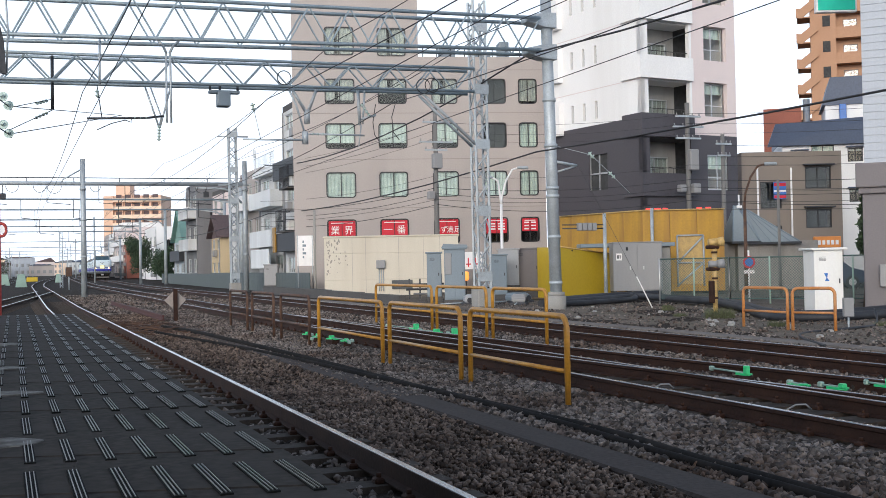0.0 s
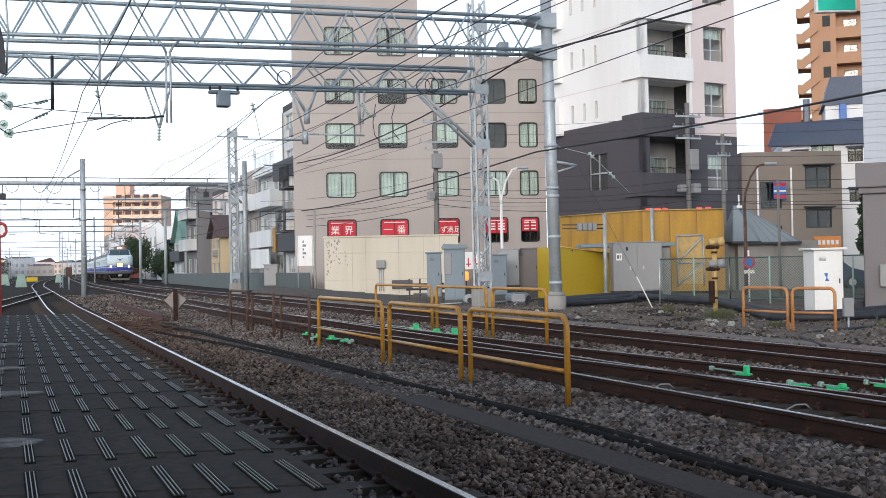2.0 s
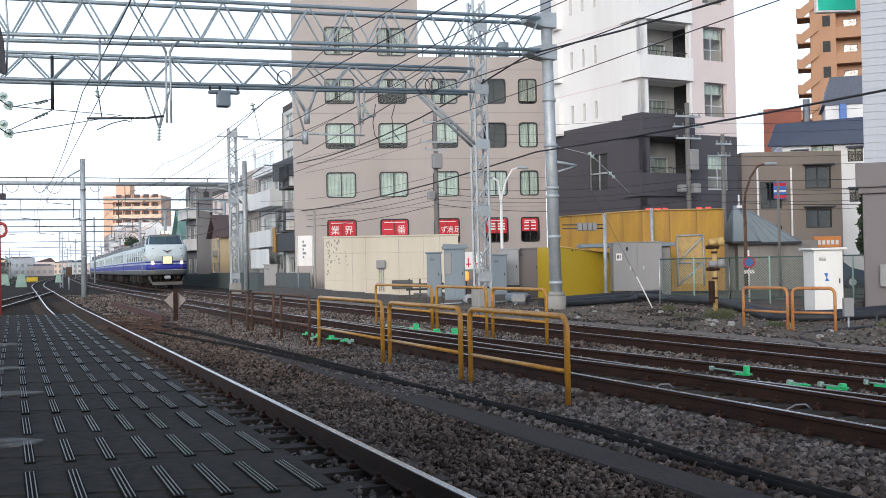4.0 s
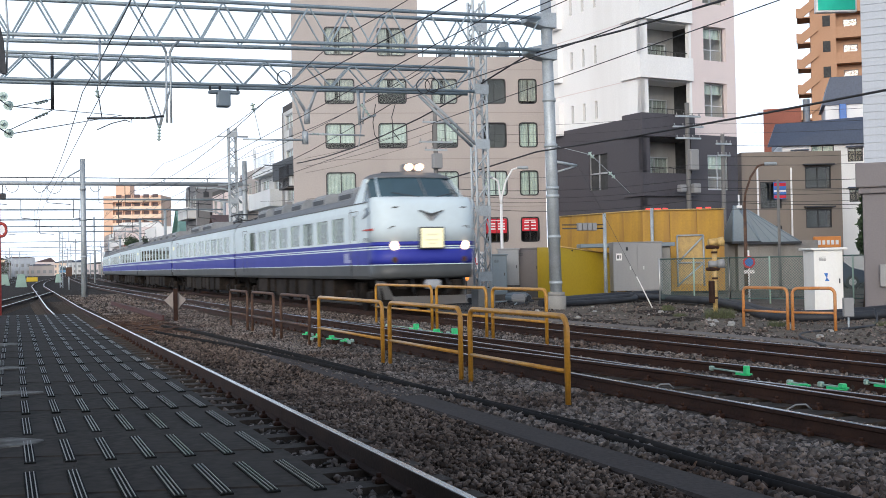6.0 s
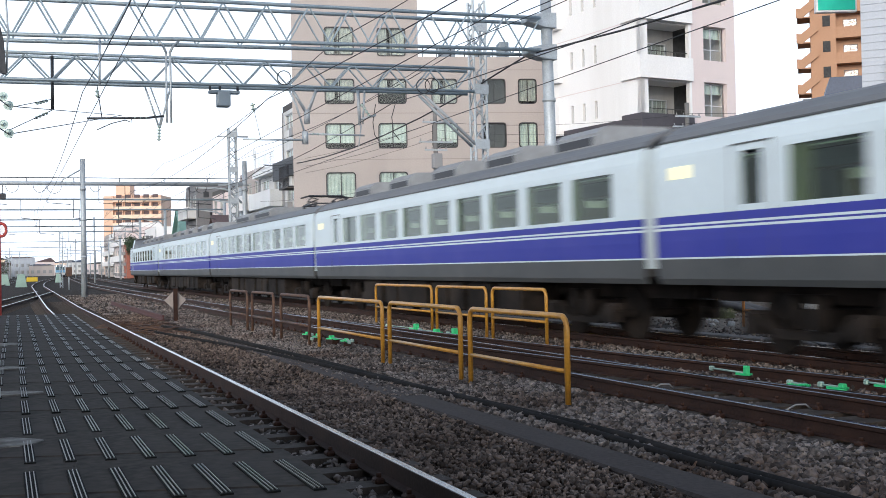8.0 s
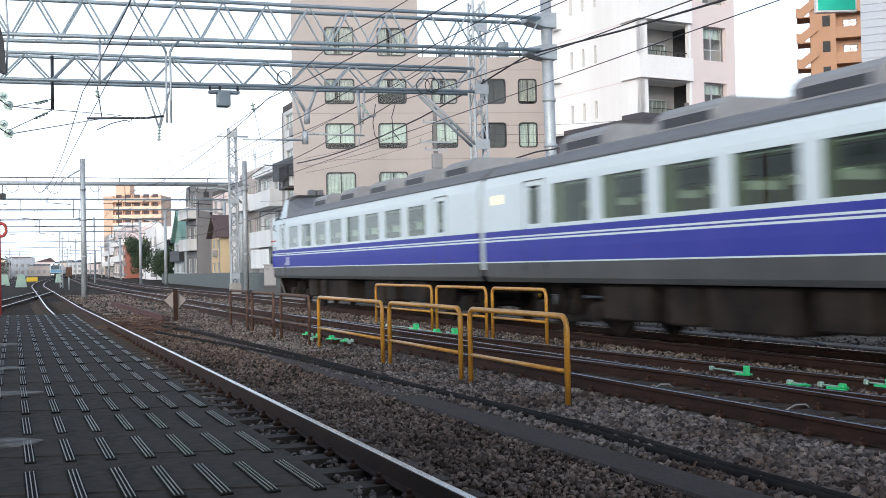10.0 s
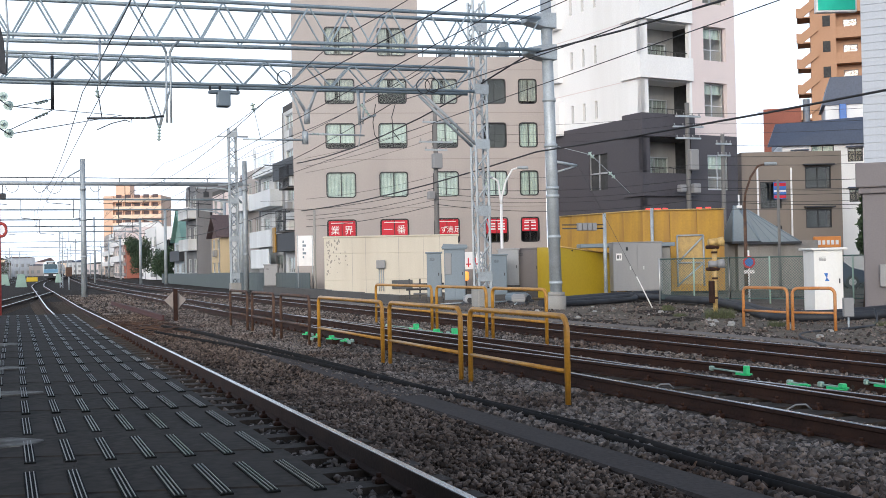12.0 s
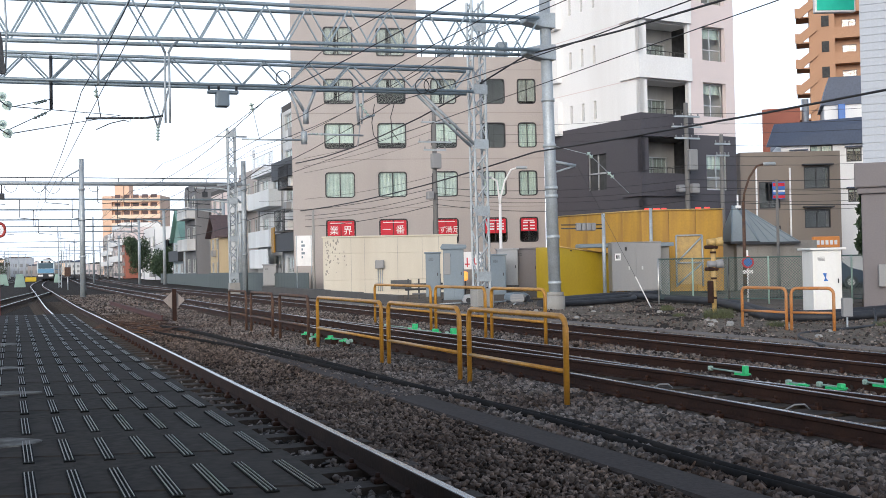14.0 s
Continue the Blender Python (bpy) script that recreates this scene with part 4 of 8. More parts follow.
def commuter():
    """The silver train with a pale blue face that comes up slowly far off."""
    for k in range(5):
        car = thing("commuter_car", Matrix(), "silver commuter train car with a pale blue band" + (" and lit lamps" if k == 0 else ""), "train car", "cars of the commuter train")
        h = 9.9
        bm = B()
        prism(bm, [(1.38, 0.95), (1.475, 1.3), (1.475, 2.9), (1.3, 3.35), (0.7, 3.6), (-0.7, 3.6), (-1.3, 3.35), (-1.475, 2.9), (-1.475, 1.3), (-1.38, 0.95)], -h + 0.15, h)
        part("car_body", bm, "steelcar", car)
        bm = B()
        for s in (1, -1):
            box(bm, s * 1.48 - 0.01, s * 1.48 + 0.01, -h + 0.3, h, 1.75, 1.95)
        part("colour_band", bm, "bluepanel", car)
        bm = B()
        box(bm, -1.2, 1.2, -h + 1, h - 1, 0.3, 0.95)
        part("underfloor_equipment", bm, "under", car)
        bogie(car, -6.8)
        bogie(car, 6.8)
        if k == 0:
            bm = B()
            prism(bm, [(1.3, 1.0), (1.4, 1.9), (1.3, 3.2), (0.7, 3.55), (-0.7, 3.55), (-1.3, 3.2), (-1.4, 1.9), (-1.3, 1.0)], -h, -h + 0.15)
            part("cab_face", bm, "trainwhite", car)
            bm = B()
            rounded_box(bm, -1.22, 1.22, -h - 0.03, -h + 0.05, 2.98, 3.36, 0.05, 2)
            part("lamp_band", bm, "cabinblack", car, "black band with lamps over the windscreen")
            bm = B()
            rounded_box(bm, -1.22, 1.22, -h - 0.02, -h + 0.05, 2.0, 2.97, 0.05, 2)
            part("windscreen", bm, "windscreen", car)
            bm = B()
            rounded_box(bm, -1.3, 1.3, -h - 0.025, -h + 0.05, 1.25, 1.99, 0.04, 2)
            part("face_panel", bm, "bluepanel", car, "dull blue face panel")
            bm = B()
            rounded_box(bm, -1.36, 1.36, -h - 0.1, -h + 0.3, 0.25, 1.2, 0.06, 2)
            part("skirt", bm, "cabinblack", car, "black bumper skirt")
            for s in (-1, 1):
                bm = B()
                rod(bm, (s * 0.98, -h, 3.17), (s * 0.98, -h - 0.06, 3.17), 0.15, 14)
                part("headlamp", bm, "led", car)
                bm = B()
                rounded_box(bm, s * 0.85 - 0.42, s * 0.85 + 0.42, -h - 0.14, -h, 0.62, 0.98, 0.06, 1)
                part("lamp_cluster", bm, "signwhite", car)
            bm = B()
            box(bm, -0.45, 0.45, -h - 0.045, -h, 3.08, 3.26)
            part("destination_sign", bm, "signwhite", car)
        COMMUTER.append((car, k))


commuter()


# ---------------------------------------------------------------- railings
def railing(y0, y1, x, label, mat, height=0.82, low=0.25, base=-0.2, along="y", turn=0.0):
    """A bent-pipe barrier from y0 to y1 with one lower rail."""
    t = thing("pipe_railing", pose(x, y0, 0, 0, 0, turn), label, "railing", "pipe railings beside the tracks")
    w = y1 - y0
    r = 0.12
    pts = [(0, 0, base), (0, 0, height - r)]
    pts += [(0, r - r * math.cos(a), height - r + r * math.sin(a)) for a in (0.4, 0.8, 1.2, 1.57)]
    pts += [(0, w - r + r * math.sin(a), height - r + r * math.cos(a)) for a in (0.0, 0.4, 0.8, 1.2, 1.57)]
    pts += [(0, w, base)]
    bm = B()
    tube(bm, pts, 0.032, 10)
    part("hoop", bm, mat, t)
    bm = B()
    rod(bm, (0, 0, low), (0, w, low), 0.024, 8)
    part("lower_rail", bm, mat, t)
    return t


for y0, y1, mat, lab in ((10.28, 12.88, "yellowrail", "ochre painted bent-pipe railing in the ballast"), (13.2, 16.05, "yellowrail", "ochre painted bent-pipe railing in the ballast"),
                         (16.4, 20.2, "yellowrail", "ochre painted bent-pipe railing with rusty feet"), (20.9, 23.3, "rustrail", "rusted brown bent-pipe railing"),
                         (24.0, 26.3, "rustrail", "rusted brown bent-pipe railing"), (26.9, 29.1, "rustrail", "rusted brown bent-pipe railing")):
    railing(y0, y1, 5.35, lab, mat, 0.77, 0.2)
for y0, y1 in ((17.3, 19.6), (19.9, 22.6), (22.9, 26.9)):
    railing(y0, y1, 8.62, "ochre painted bent-pipe railing between the tracks", "yellowrail", 0.86, 0.3, base=-0.1)
for (x, y), (x2, y2) in (((14.41, 19.64), (14.42, 18.22)), ((14.46, 18.12), (14.86, 17.36))):
    railing(0, math.hypot(x2 - x, y2 - y), 0, "orange painted bent-pipe railing on the verge", "orangerail", 0.72, 0.24).matrix_basis = pose(x, y, 0, 0, 0, math.degrees(math.atan2(-(x2 - x), y2 - y)))


# ---------------------------------------------------------------- overhead line gantries
def lattice(bm, a, b, half, n, r=0.02, axis=(1, 0, 0), other=(0, 1, 0), zig=0.014):
    """A square lattice mast or beam from a to b."""
    a, b = Vector(a), Vector(b)
    u, v = Vector(axis) * half, Vector(other) * half
    cor = [u + v, u - v, -u - v, -u + v]
    for c in cor:
        rod(bm, a + c, b + c, r, 4)
    for k in range(n):
        p, q = a.lerp(b, k / n), a.lerp(b, (k + 1) / n)
        for i in range(4):
            c, d = cor[i], cor[(i + 1) % 4]
            if k % 2:
                c, d = d, c
            rod(bm, p + c, q + d, zig, 4)


def truss(bm, x0, x1, y, zb, zt, n, chord=0.05, web=0.025, depth=0.35):
    """A beam over the tracks with two faces of slanting bars."""
    for yy in (y - depth, y + depth):
        rod(bm, (x0, yy, zb[0]), (x1, yy, zb[1]), chord, 8)
        rod(bm, (x0, yy, zt[0]), (x1, yy, zt[1]), chord, 8)
        for k in range(n):
            f0, f1, fm = k / n, (k + 1) / n, (k + 0.5) / n
            def at(f, z):
                return (x0 + (x1 - x0) * f, yy, z[0] + (z[1] - z[0]) * f)
            rod(bm, at(f0, zt), at(fm, zb), web, 5)
            rod(bm, at(fm, zb), at(f1, zt), web, 5)


def gantry_near():
    t = thing("line_gantry", pose(15.55, 30.6, 0), "blue-grey steel pipe gantry carrying overhead lines", "gantry", "overhead line gantries")
    bm = B()
    rod(bm, (0.05, 0, -0.1), (-0.12, 0, 9.7), 0.19, 20, 0.165)
    pole = part("pole", bm, "galv", t, "galvanised tubular pole")
    bm = B()
    for z in (0.7, 2.1, 3.35, 3.6, 4.9, 6.3):
        rod(bm, (0.05 - z * 0.017, 0, z - 0.05), (0.05 - z * 0.017, 0, z + 0.05), 0.205, 20)
    part("pole_band", bm, "galv", pole)
    bm = B()
    rod(bm, (0.05, 0, -0.3), (0.05, 0, 0.3), 0.3, 20)
    rod(bm, (0.05, 0, 0.3), (0.05, 0, 0.42), 0.26, 20)
    part("footing", bm, "concrete", t, "concrete footing")
    bm = B()
    truss(bm, -22.0, -0.5, 0, (-0.42 + 7.65, 7.75), (8.38, 8.72), 18, 0.055, 0.026, 0.4)
    part("beam", bm, "beamsteel", t, "blue-grey truss beam")
    bm = B()
    for z in (7.75, 8.72):
        prism(bm, [(-0.85, z - 0.09), (-0.3, z - 0.22), (0.14, z - 0.24), (0.14, z + 0.24), (-0.3, z + 0.22), (-0.85, z + 0.09)], -0.24, 0.24)
    bmesh.ops.bevel(bm, geom=bm.edges[:], offset=0.02, segments=1, affect="EDGES")
    part("beam_bracket", bm, "galv", t)
    return t


gantry_near()


def gantry_lattice(x, y, label, top=10.2, beam=(6.98, 7.75), left=-20.0, strut=True):
    t = thing("lattice_gantry", pose(x, y, 0), label, "gantry", "overhead line gantries")
    bm = B()
    lattice(bm, (0, 0, -0.1), (-0.05, 0, top), 0.215, 20, 0.045, zig=0.028)
    mast = part("lattice_mast", bm, "galv", t, "galvanised lattice mast")
    for z in (0.9, 3.1, 5.35, 7.2, 9.3):
        bm = B()
        box(bm, -0.27, 0.24, -0.27, -0.225, z - 0.16, z + 0.16)
        part("gusset", bm, "galv", mast)
    bm = B()
    rounded_box(bm, -0.31, 0.31, -0.31, 0.31, -0.3, 0.5, 0.03, 1)
    part("footing", bm, "concrete", t)
    if left is None:
        bm = B()
        for z in (beam[0], top - 0.5):
            rod(bm, (-0.9, 0, z), (0.9, 0, z), 0.05, 6)
        part("crossarm", bm, "galv", t)
        return t
    bm = B()
    truss(bm, left, -0.3, 0, (beam[0] - 0.12, beam[0] + 0.12), (beam[1] - 0.12, beam[1] + 0.12), 14, 0.05, 0.028, 0.3)
    part("beam", bm, "beamsteel", t, "blue-grey truss beam")
    if strut:
        bm = B()
        rod(bm, (-0.2, 0.2, 5.3), (-2.1, 0.2, beam[0]), 0.05, 6)
        rod(bm, (-0.2, -0.2, 5.3), (-2.1, -0.2, beam[0]), 0.05, 6)
        part("strut", bm, "galv", t)
    return t


gantry_lattice(14.88, 34.6, "galvanised lattice gantry carrying overhead lines")


def gantry_pipe():
    """The first gantry beyond the platform: a round beam on two tubular masts."""
    t = thing("line_gantry", pose(4.1, 69.0, 0), "pale steel pipe-beam gantry over the tracks", "gantry", "overhead line gantries")
    w = 9.6
    for x in (0, w):
        bm = B()
        rod(bm, (x, 0, -0.2), (x, 0, 8.0), 0.17, 14, 0.15)
        mast = part("mast", bm, "galv", t)
        bm = B()
        for z in (2.2, 4.4, 6.2):
            rod(bm, (x, 0, z - 0.06), (x, 0, z + 0.06), 0.19, 14)
        part("mast_band", bm, "galv", mast)
    bm = B()
    rod(bm, (-15, 0, 6.5), (w, 0, 6.56), 0.12, 12)
    part("beam", bm, "galv", t, "round galvanised beam")
    bm = B()
    rod(bm, (-15, 0, 6.84), (w, 0, 6.9), 0.03, 6)
    part("top_cable", bm, "wire", t)
    for k in range(9):
        x = -13.5 + 2.6 * k
        bm = B()
        rod(bm, (x, 0, 6.6), (x, 0, 6.86), 0.025, 6)
        part("cable_stub", bm, "darksteel", t)
    bm = B()
    tube(bm, [(-0.12, 0, 7.35), (-1.1, 0, 6.78), (-1.2, 0, 6.6)], 0.045, 8)
    part("brace", bm, "galv", t)
    bm = B()
    tube(bm, [(w - 0.2, 0, 5.4), (w - 1.0, 0, 6.2), (w - 1.5, 0, 6.3), (w - 3.0, 0, 6.32)], 0.07, 8)
    part("brace", bm, "galv", t)
    for x, r in ((-3.9, 0.35), (-2.4, 0.35), (-1.6, 0.4), (0.7, 0.3), (6.4, 0.3), (6.9, 0.35)):
        bm = B()
        tube(bm, [(x + r * math.cos(a), -0.1, 6.38 - r * 1.1 * math.sin(a)) for a in [math.pi * k / 8 for k in range(9)]], 0.018, 5)
        part("slack_cable", bm, "wire", t)
    for x, z in ((-4.4, 5.6), (7.2, 5.75)):
        bm = B()
        rounded_box(bm, x - 0.16, x + 0.16, -0.12, 0.12, z, z + 0.34, 0.03, 1)
        rod(bm, (x, 0, z + 0.3), (x, 0, 6.5), 0.03, 6)
        part("line_switch", bm, "darksteel", t)
    for x in (6.2, 2.4, 0.9, -2.0, -5.5):
        bm = B()
        tube(bm, [(x, 0, 6.4), (x, 0, 5.45), (x + 0.05, 0, 5.4), (x + 1.3, 0, 5.3)], 0.022, 5)
        part("drop_arm", bm, "darksteel", t)
    return t


def gantry_far(xl, xr, y, z, label):
    """A slim beam on two tubular masts, with drop arms."""
    t = thing("line_gantry", pose(xl, y, 0), label, "gantry", "overhead line gantries")
    w = xr - xl
    for x in (0, w):
        bm = B()
        rod(bm, (x, 0, -0.2), (x, 0, z + 0.9), 0.17, 10, 0.14)
        part("mast", bm, "galv", t)
    bm = B()
    rod(bm, (0, 0, z), (w, 0, z), 0.075, 6)
    part("beam", bm, "beamsteel", t)
    bm = B()
    tube(bm, [(w, 0, z - 0.75), (w - 0.6, 0, z - 0.25), (w - 2.2, 0, z)], 0.06, 6)
    part("brace", bm, "galv", t)
    for x in (w - 3.2, w - 8.9, w - 12.0, w - 15.5)[:4 if y < 120 else 2]:
        bm = B()
        tube(bm, [(x, 0, z), (x, 0, z - 1.3), (x + 0.05, 0, z - 1.33), (x + 1.3, 0, z - 1.45)], 0.028, 5)
        part("drop_arm", bm, "darksteel", t)
    return t


gantry_pipe()
for y, x in ((83.5, 16.3), (97.3, 17.5), (115.8, 14.8), (133.0, 14.15), (150.0, 15.95), (199.0, 17.8), (244.0, 19.5), (285.0, 21.0), (330.0, 22.7), (380.0, 24.5)):
    gantry_far(-16.0, x, y, 6.5, "far slim gantry over the tracks")


# ---------------------------------------------------------------- overhead wires
def wire(x, z, spans, label, r=0.012, sag=0.0, line=None):
    bm = B()
    pts = []
    for a, b in zip(spans, spans[1:]):
        for k in range(8):
            f = k / 8
            y = a + (b - a) * f
            pts.append((x + (bend(y)[0] if line else 0), y, z - 4 * sag * f * (1 - f)))
    pts.append((x + (bend(spans[-1])[0] if line else 0), spans[-1], z))
    tube(bm, pts, r, 5)
    ob = part("overhead_wire", bm, "wire")
    return tagged(ob, label, "cable", "overhead wires")


SPANS = [-60, -14, 31, 69, 122, 185, 262, 400]
for x in (1.87, 6.85, 10.55):
    wire(x, 5.1, SPANS, "thin contact wire above the track", 0.009, 0.0, True)
    wire(x, 6.1, SPANS, "sagging messenger wire above the track", 0.012, 0.55, True)
for x, z, sag, r in ((15.0, 7.75, 0.9, 0.028), (14.5, 8.9, 0.5, 0.016), (15.2, 4.75, 0.4, 0.026), (12.6, 7.9, 0.5, 0.012), (8.8, 7.8, 0.5, 0.012)):
    wire(x, z, SPANS, "black feeder cable slung from gantry to gantry", r, sag, True)


# ---------------------------------------------------------------- buildings
def window(parent, u0, u1, v0, v1, frame="frame", y=0.1, bars=1, curtain=0.0, cross=False, cmat="curtain"):
    """A window set into an opening: frame, panes, and a curtain or a dark-painted backing behind."""
    f = 0.06
    ring = B()
    holed(ring, u1, v1, [(u0 + f, u1 - f, v0 + f, v1 - f)], 0.08, u0, v0)
    bm = B()
    merge(bm, ring, Matrix.Translation((0, y - 0.04, 0)))
    w = part("window", bm, frame, parent)
    for k in range(bars):
        c = u0 + (u1 - u0) * (k + 1) / (bars + 1)
        bm = B()
        box(bm, c - 0.03, c + 0.03, y - 0.03, y + 0.03, v0 + f, v1 - f)
        part("mullion", bm, frame, w)
    if cross:
        c = v0 + (v1 - v0) * 0.35
        bm = B()
        box(bm, u0 + f, u1 - f, y - 0.025, y + 0.025, c - 0.025, c + 0.025)
        part("transom", bm, frame, w)
    bm = B()
    box(bm, u0 + 0.02, u1 - 0.02, y + 0.01, y + 0.02, v0 + 0.02, v1 - 0.02)
    part("pane", bm, "glass", w).visible_shadow = False
    if curtain:
        bm = B()
        n = 16
        lo = v0 + (v1 - v0) * (1 - curtain)
        a = [bm.verts.new((u0 + (u1 - u0) * k / n, y + 0.12 + 0.03 * math.sin(k * 2.1), lo)) for k in range(n + 1)]
        b = [bm.verts.new((p.co.x, p.co.y, v1)) for p in a]
        for k in range(n):
            bm.faces.new((a[k], a[k + 1], b[k + 1], b[k]))
        part("curtain", bm, cmat, w)
    return w


def house(name, m, w, d, h, wall, label, holes=(), category="building", side_holes=(), roof="flat", roofmat=None, frame="frame", bars=1, cross=False, curtain=0.7, right_holes=(), hollow=0.25, windows=True):
    """A building: front in local x and z at y=0, going back along +y. Front, left and right walls have real openings."""
    t = thing(name, m, label, category)
    bm = B()
    holed(bm, w, h, list(holes), hollow)
    part("front_wall", bm, wall, t)
    bm = B()
    u = B()
    holed(u, d - hollow, h, list(side_holes), hollow, hollow * 0)
    merge(bm, u, Matrix(((0, 1, 0, 0), (-1, 0, 0, d), (0, 0, 1, 0), (0, 0, 0, 1))))
    part("left_wall", bm, wall, t)
    bm = B()
    u = B()
    holed(u, d - hollow, h, list(right_holes), hollow)
    merge(bm, u, Matrix(((0, -1, 0, w), (1, 0, 0, hollow), (0, 0, 1, 0), (0, 0, 0, 1))))
    part("right_wall", bm, wall, t)
    # rear wall and a backing behind the windows, room shade painted as near-black
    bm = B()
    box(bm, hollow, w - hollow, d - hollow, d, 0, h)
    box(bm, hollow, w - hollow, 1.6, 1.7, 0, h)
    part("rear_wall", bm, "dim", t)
    bm = B()
    if roof == "flat":
        box(bm, 0.0, w, 0.0, d, h, h + 0.12)
        box(bm, 0, w, 0, 0.15, h + 0.12, h + 0.4)
        box(bm, 0, 0.15, 0.15, d, h + 0.12, h + 0.4)
        box(bm, w - 0.15, w, 0.15, d, h + 0.12, h + 0.4)
    elif roof == "gable_front":
        prism(bm, [(-0.4, h), (w / 2, h + w * 0.42), (w + 0.4, h), (w + 0.4, h + 0.15), (w / 2, h + w * 0.42 + 0.18), (-0.4, h + 0.15)], -0.4, d)
        prism(bm, [(0, h), (w, h), (w / 2, h + w * 0.42)], 0.02, 0.2)
    elif roof == "lean":
        prism(bm, [(-0.3, h - 0.05), (d * 0.6, h + d * 0.28), (d * 0.6, h + d * 0.28 + 0.15), (-0.3, h + 0.1)], -0.1, w + 0.1, "x")
    part("roof", bm, roofmat or wall, t)
    for i, o in enumerate(holes if windows else ()):
        window(t, *o[:4], frame=frame, bars=bars, cross=cross, curtain=(curtain if (i * 7) % 5 else curtain * 0.6))
    return t


def rounded_outline(u0, u1, v0, v1, r, n=4):
    pts = []
    for cx, cy, a0 in ((u1 - r, v1 - r, 0), (u0 + r, v1 - r, 90), (u0 + r, v0 + r, 180), (u1 - r, v0 + r, 270)):
        for k in range(n + 1):
            a = radians(a0 + 90 * k / n)
            pts.append((cx + r * math.cos(a), cy + r * math.sin(a)))
    return pts


def round_window(parent, u0, u1, v0, v1, curtain=1.0, frame="frame", cmat="curtain", gap=0.0):
    """A two-leaf window in a proud dark frame with rounded corners."""
    bm = B()
    rings = []
    for o, y in ((rounded_outline(u0 - 0.03, u1 + 0.03, v0 - 0.03, v1 + 0.03, 0.2), -0.02), (rounded_outline(u0 + 0.025, u1 - 0.025, v0 + 0.025, v1 - 0.025, 0.16), -0.02),
                 (rounded_outline(u0 + 0.025, u1 - 0.025, v0 + 0.025, v1 - 0.025, 0.16), 0.14), (rounded_outline(u0 - 0.03, u1 + 0.03, v0 - 0.03, v1 + 0.03, 0.2), 0.14)):
        rings.append([bm.verts.new((x, y, z)) for x, z in o])
    for a, b in zip(rings, rings[1:] + rings[:1]):
        for i in range(len(a)):
            bm.faces.new((a[i], a[(i + 1) % len(a)], b[(i + 1) % len(a)], b[i]))
    bmesh.ops.recalc_face_normals(bm, faces=bm.faces[:])
    c = (u0 + u1) / 2
    box(bm, c - 0.025, c + 0.025, 0.02, 0.08, v0 + 0.05, v1 - 0.05)
    w = part("window", bm, frame, parent)
    bm = B()
    box(bm, u0 + 0.03, u1 - 0.03, 0.05, 0.06, v0 + 0.03, v1 - 0.03)
    part("pane", bm, "glass", w).visible_shadow = False
    if curtain:
        bm = B()
        n = 24
        lo = v0 + (v1 - v0) * (1 - curtain)
        a = [bm.verts.new((u0 + (u1 - u0) * k / n, 0.12 + 0.025 * math.sin(k * 1.9), lo)) for k in range(n + 1)]
        b = [bm.verts.new((p.co.x, p.co.y, v1)) for p in a]
        for k in range(n):
            if not gap or abs(k + 0.5 - n * 0.4) > n * gap:
                bm.faces.new((a[k], a[k + 1], b[k + 1], b[k]))
        part("curtain", bm, cmat, w)
    return w


def lettering(parent, text, x, z, size, mat, y=-0.004):
    """Words in the built-in font, upright on a wall."""
    c = bpy.data.curves.new("lettering", "FONT")
    c.body = text
    c.size = size
    c.align_x = "CENTER"
    c.extrude = 0.004
    c.materials.append(M[mat])
    ob = new("lettering", c)
    ob.parent = parent
    ob.matrix_basis = pose(x, y, z, 90, 0, 0)
    return ob


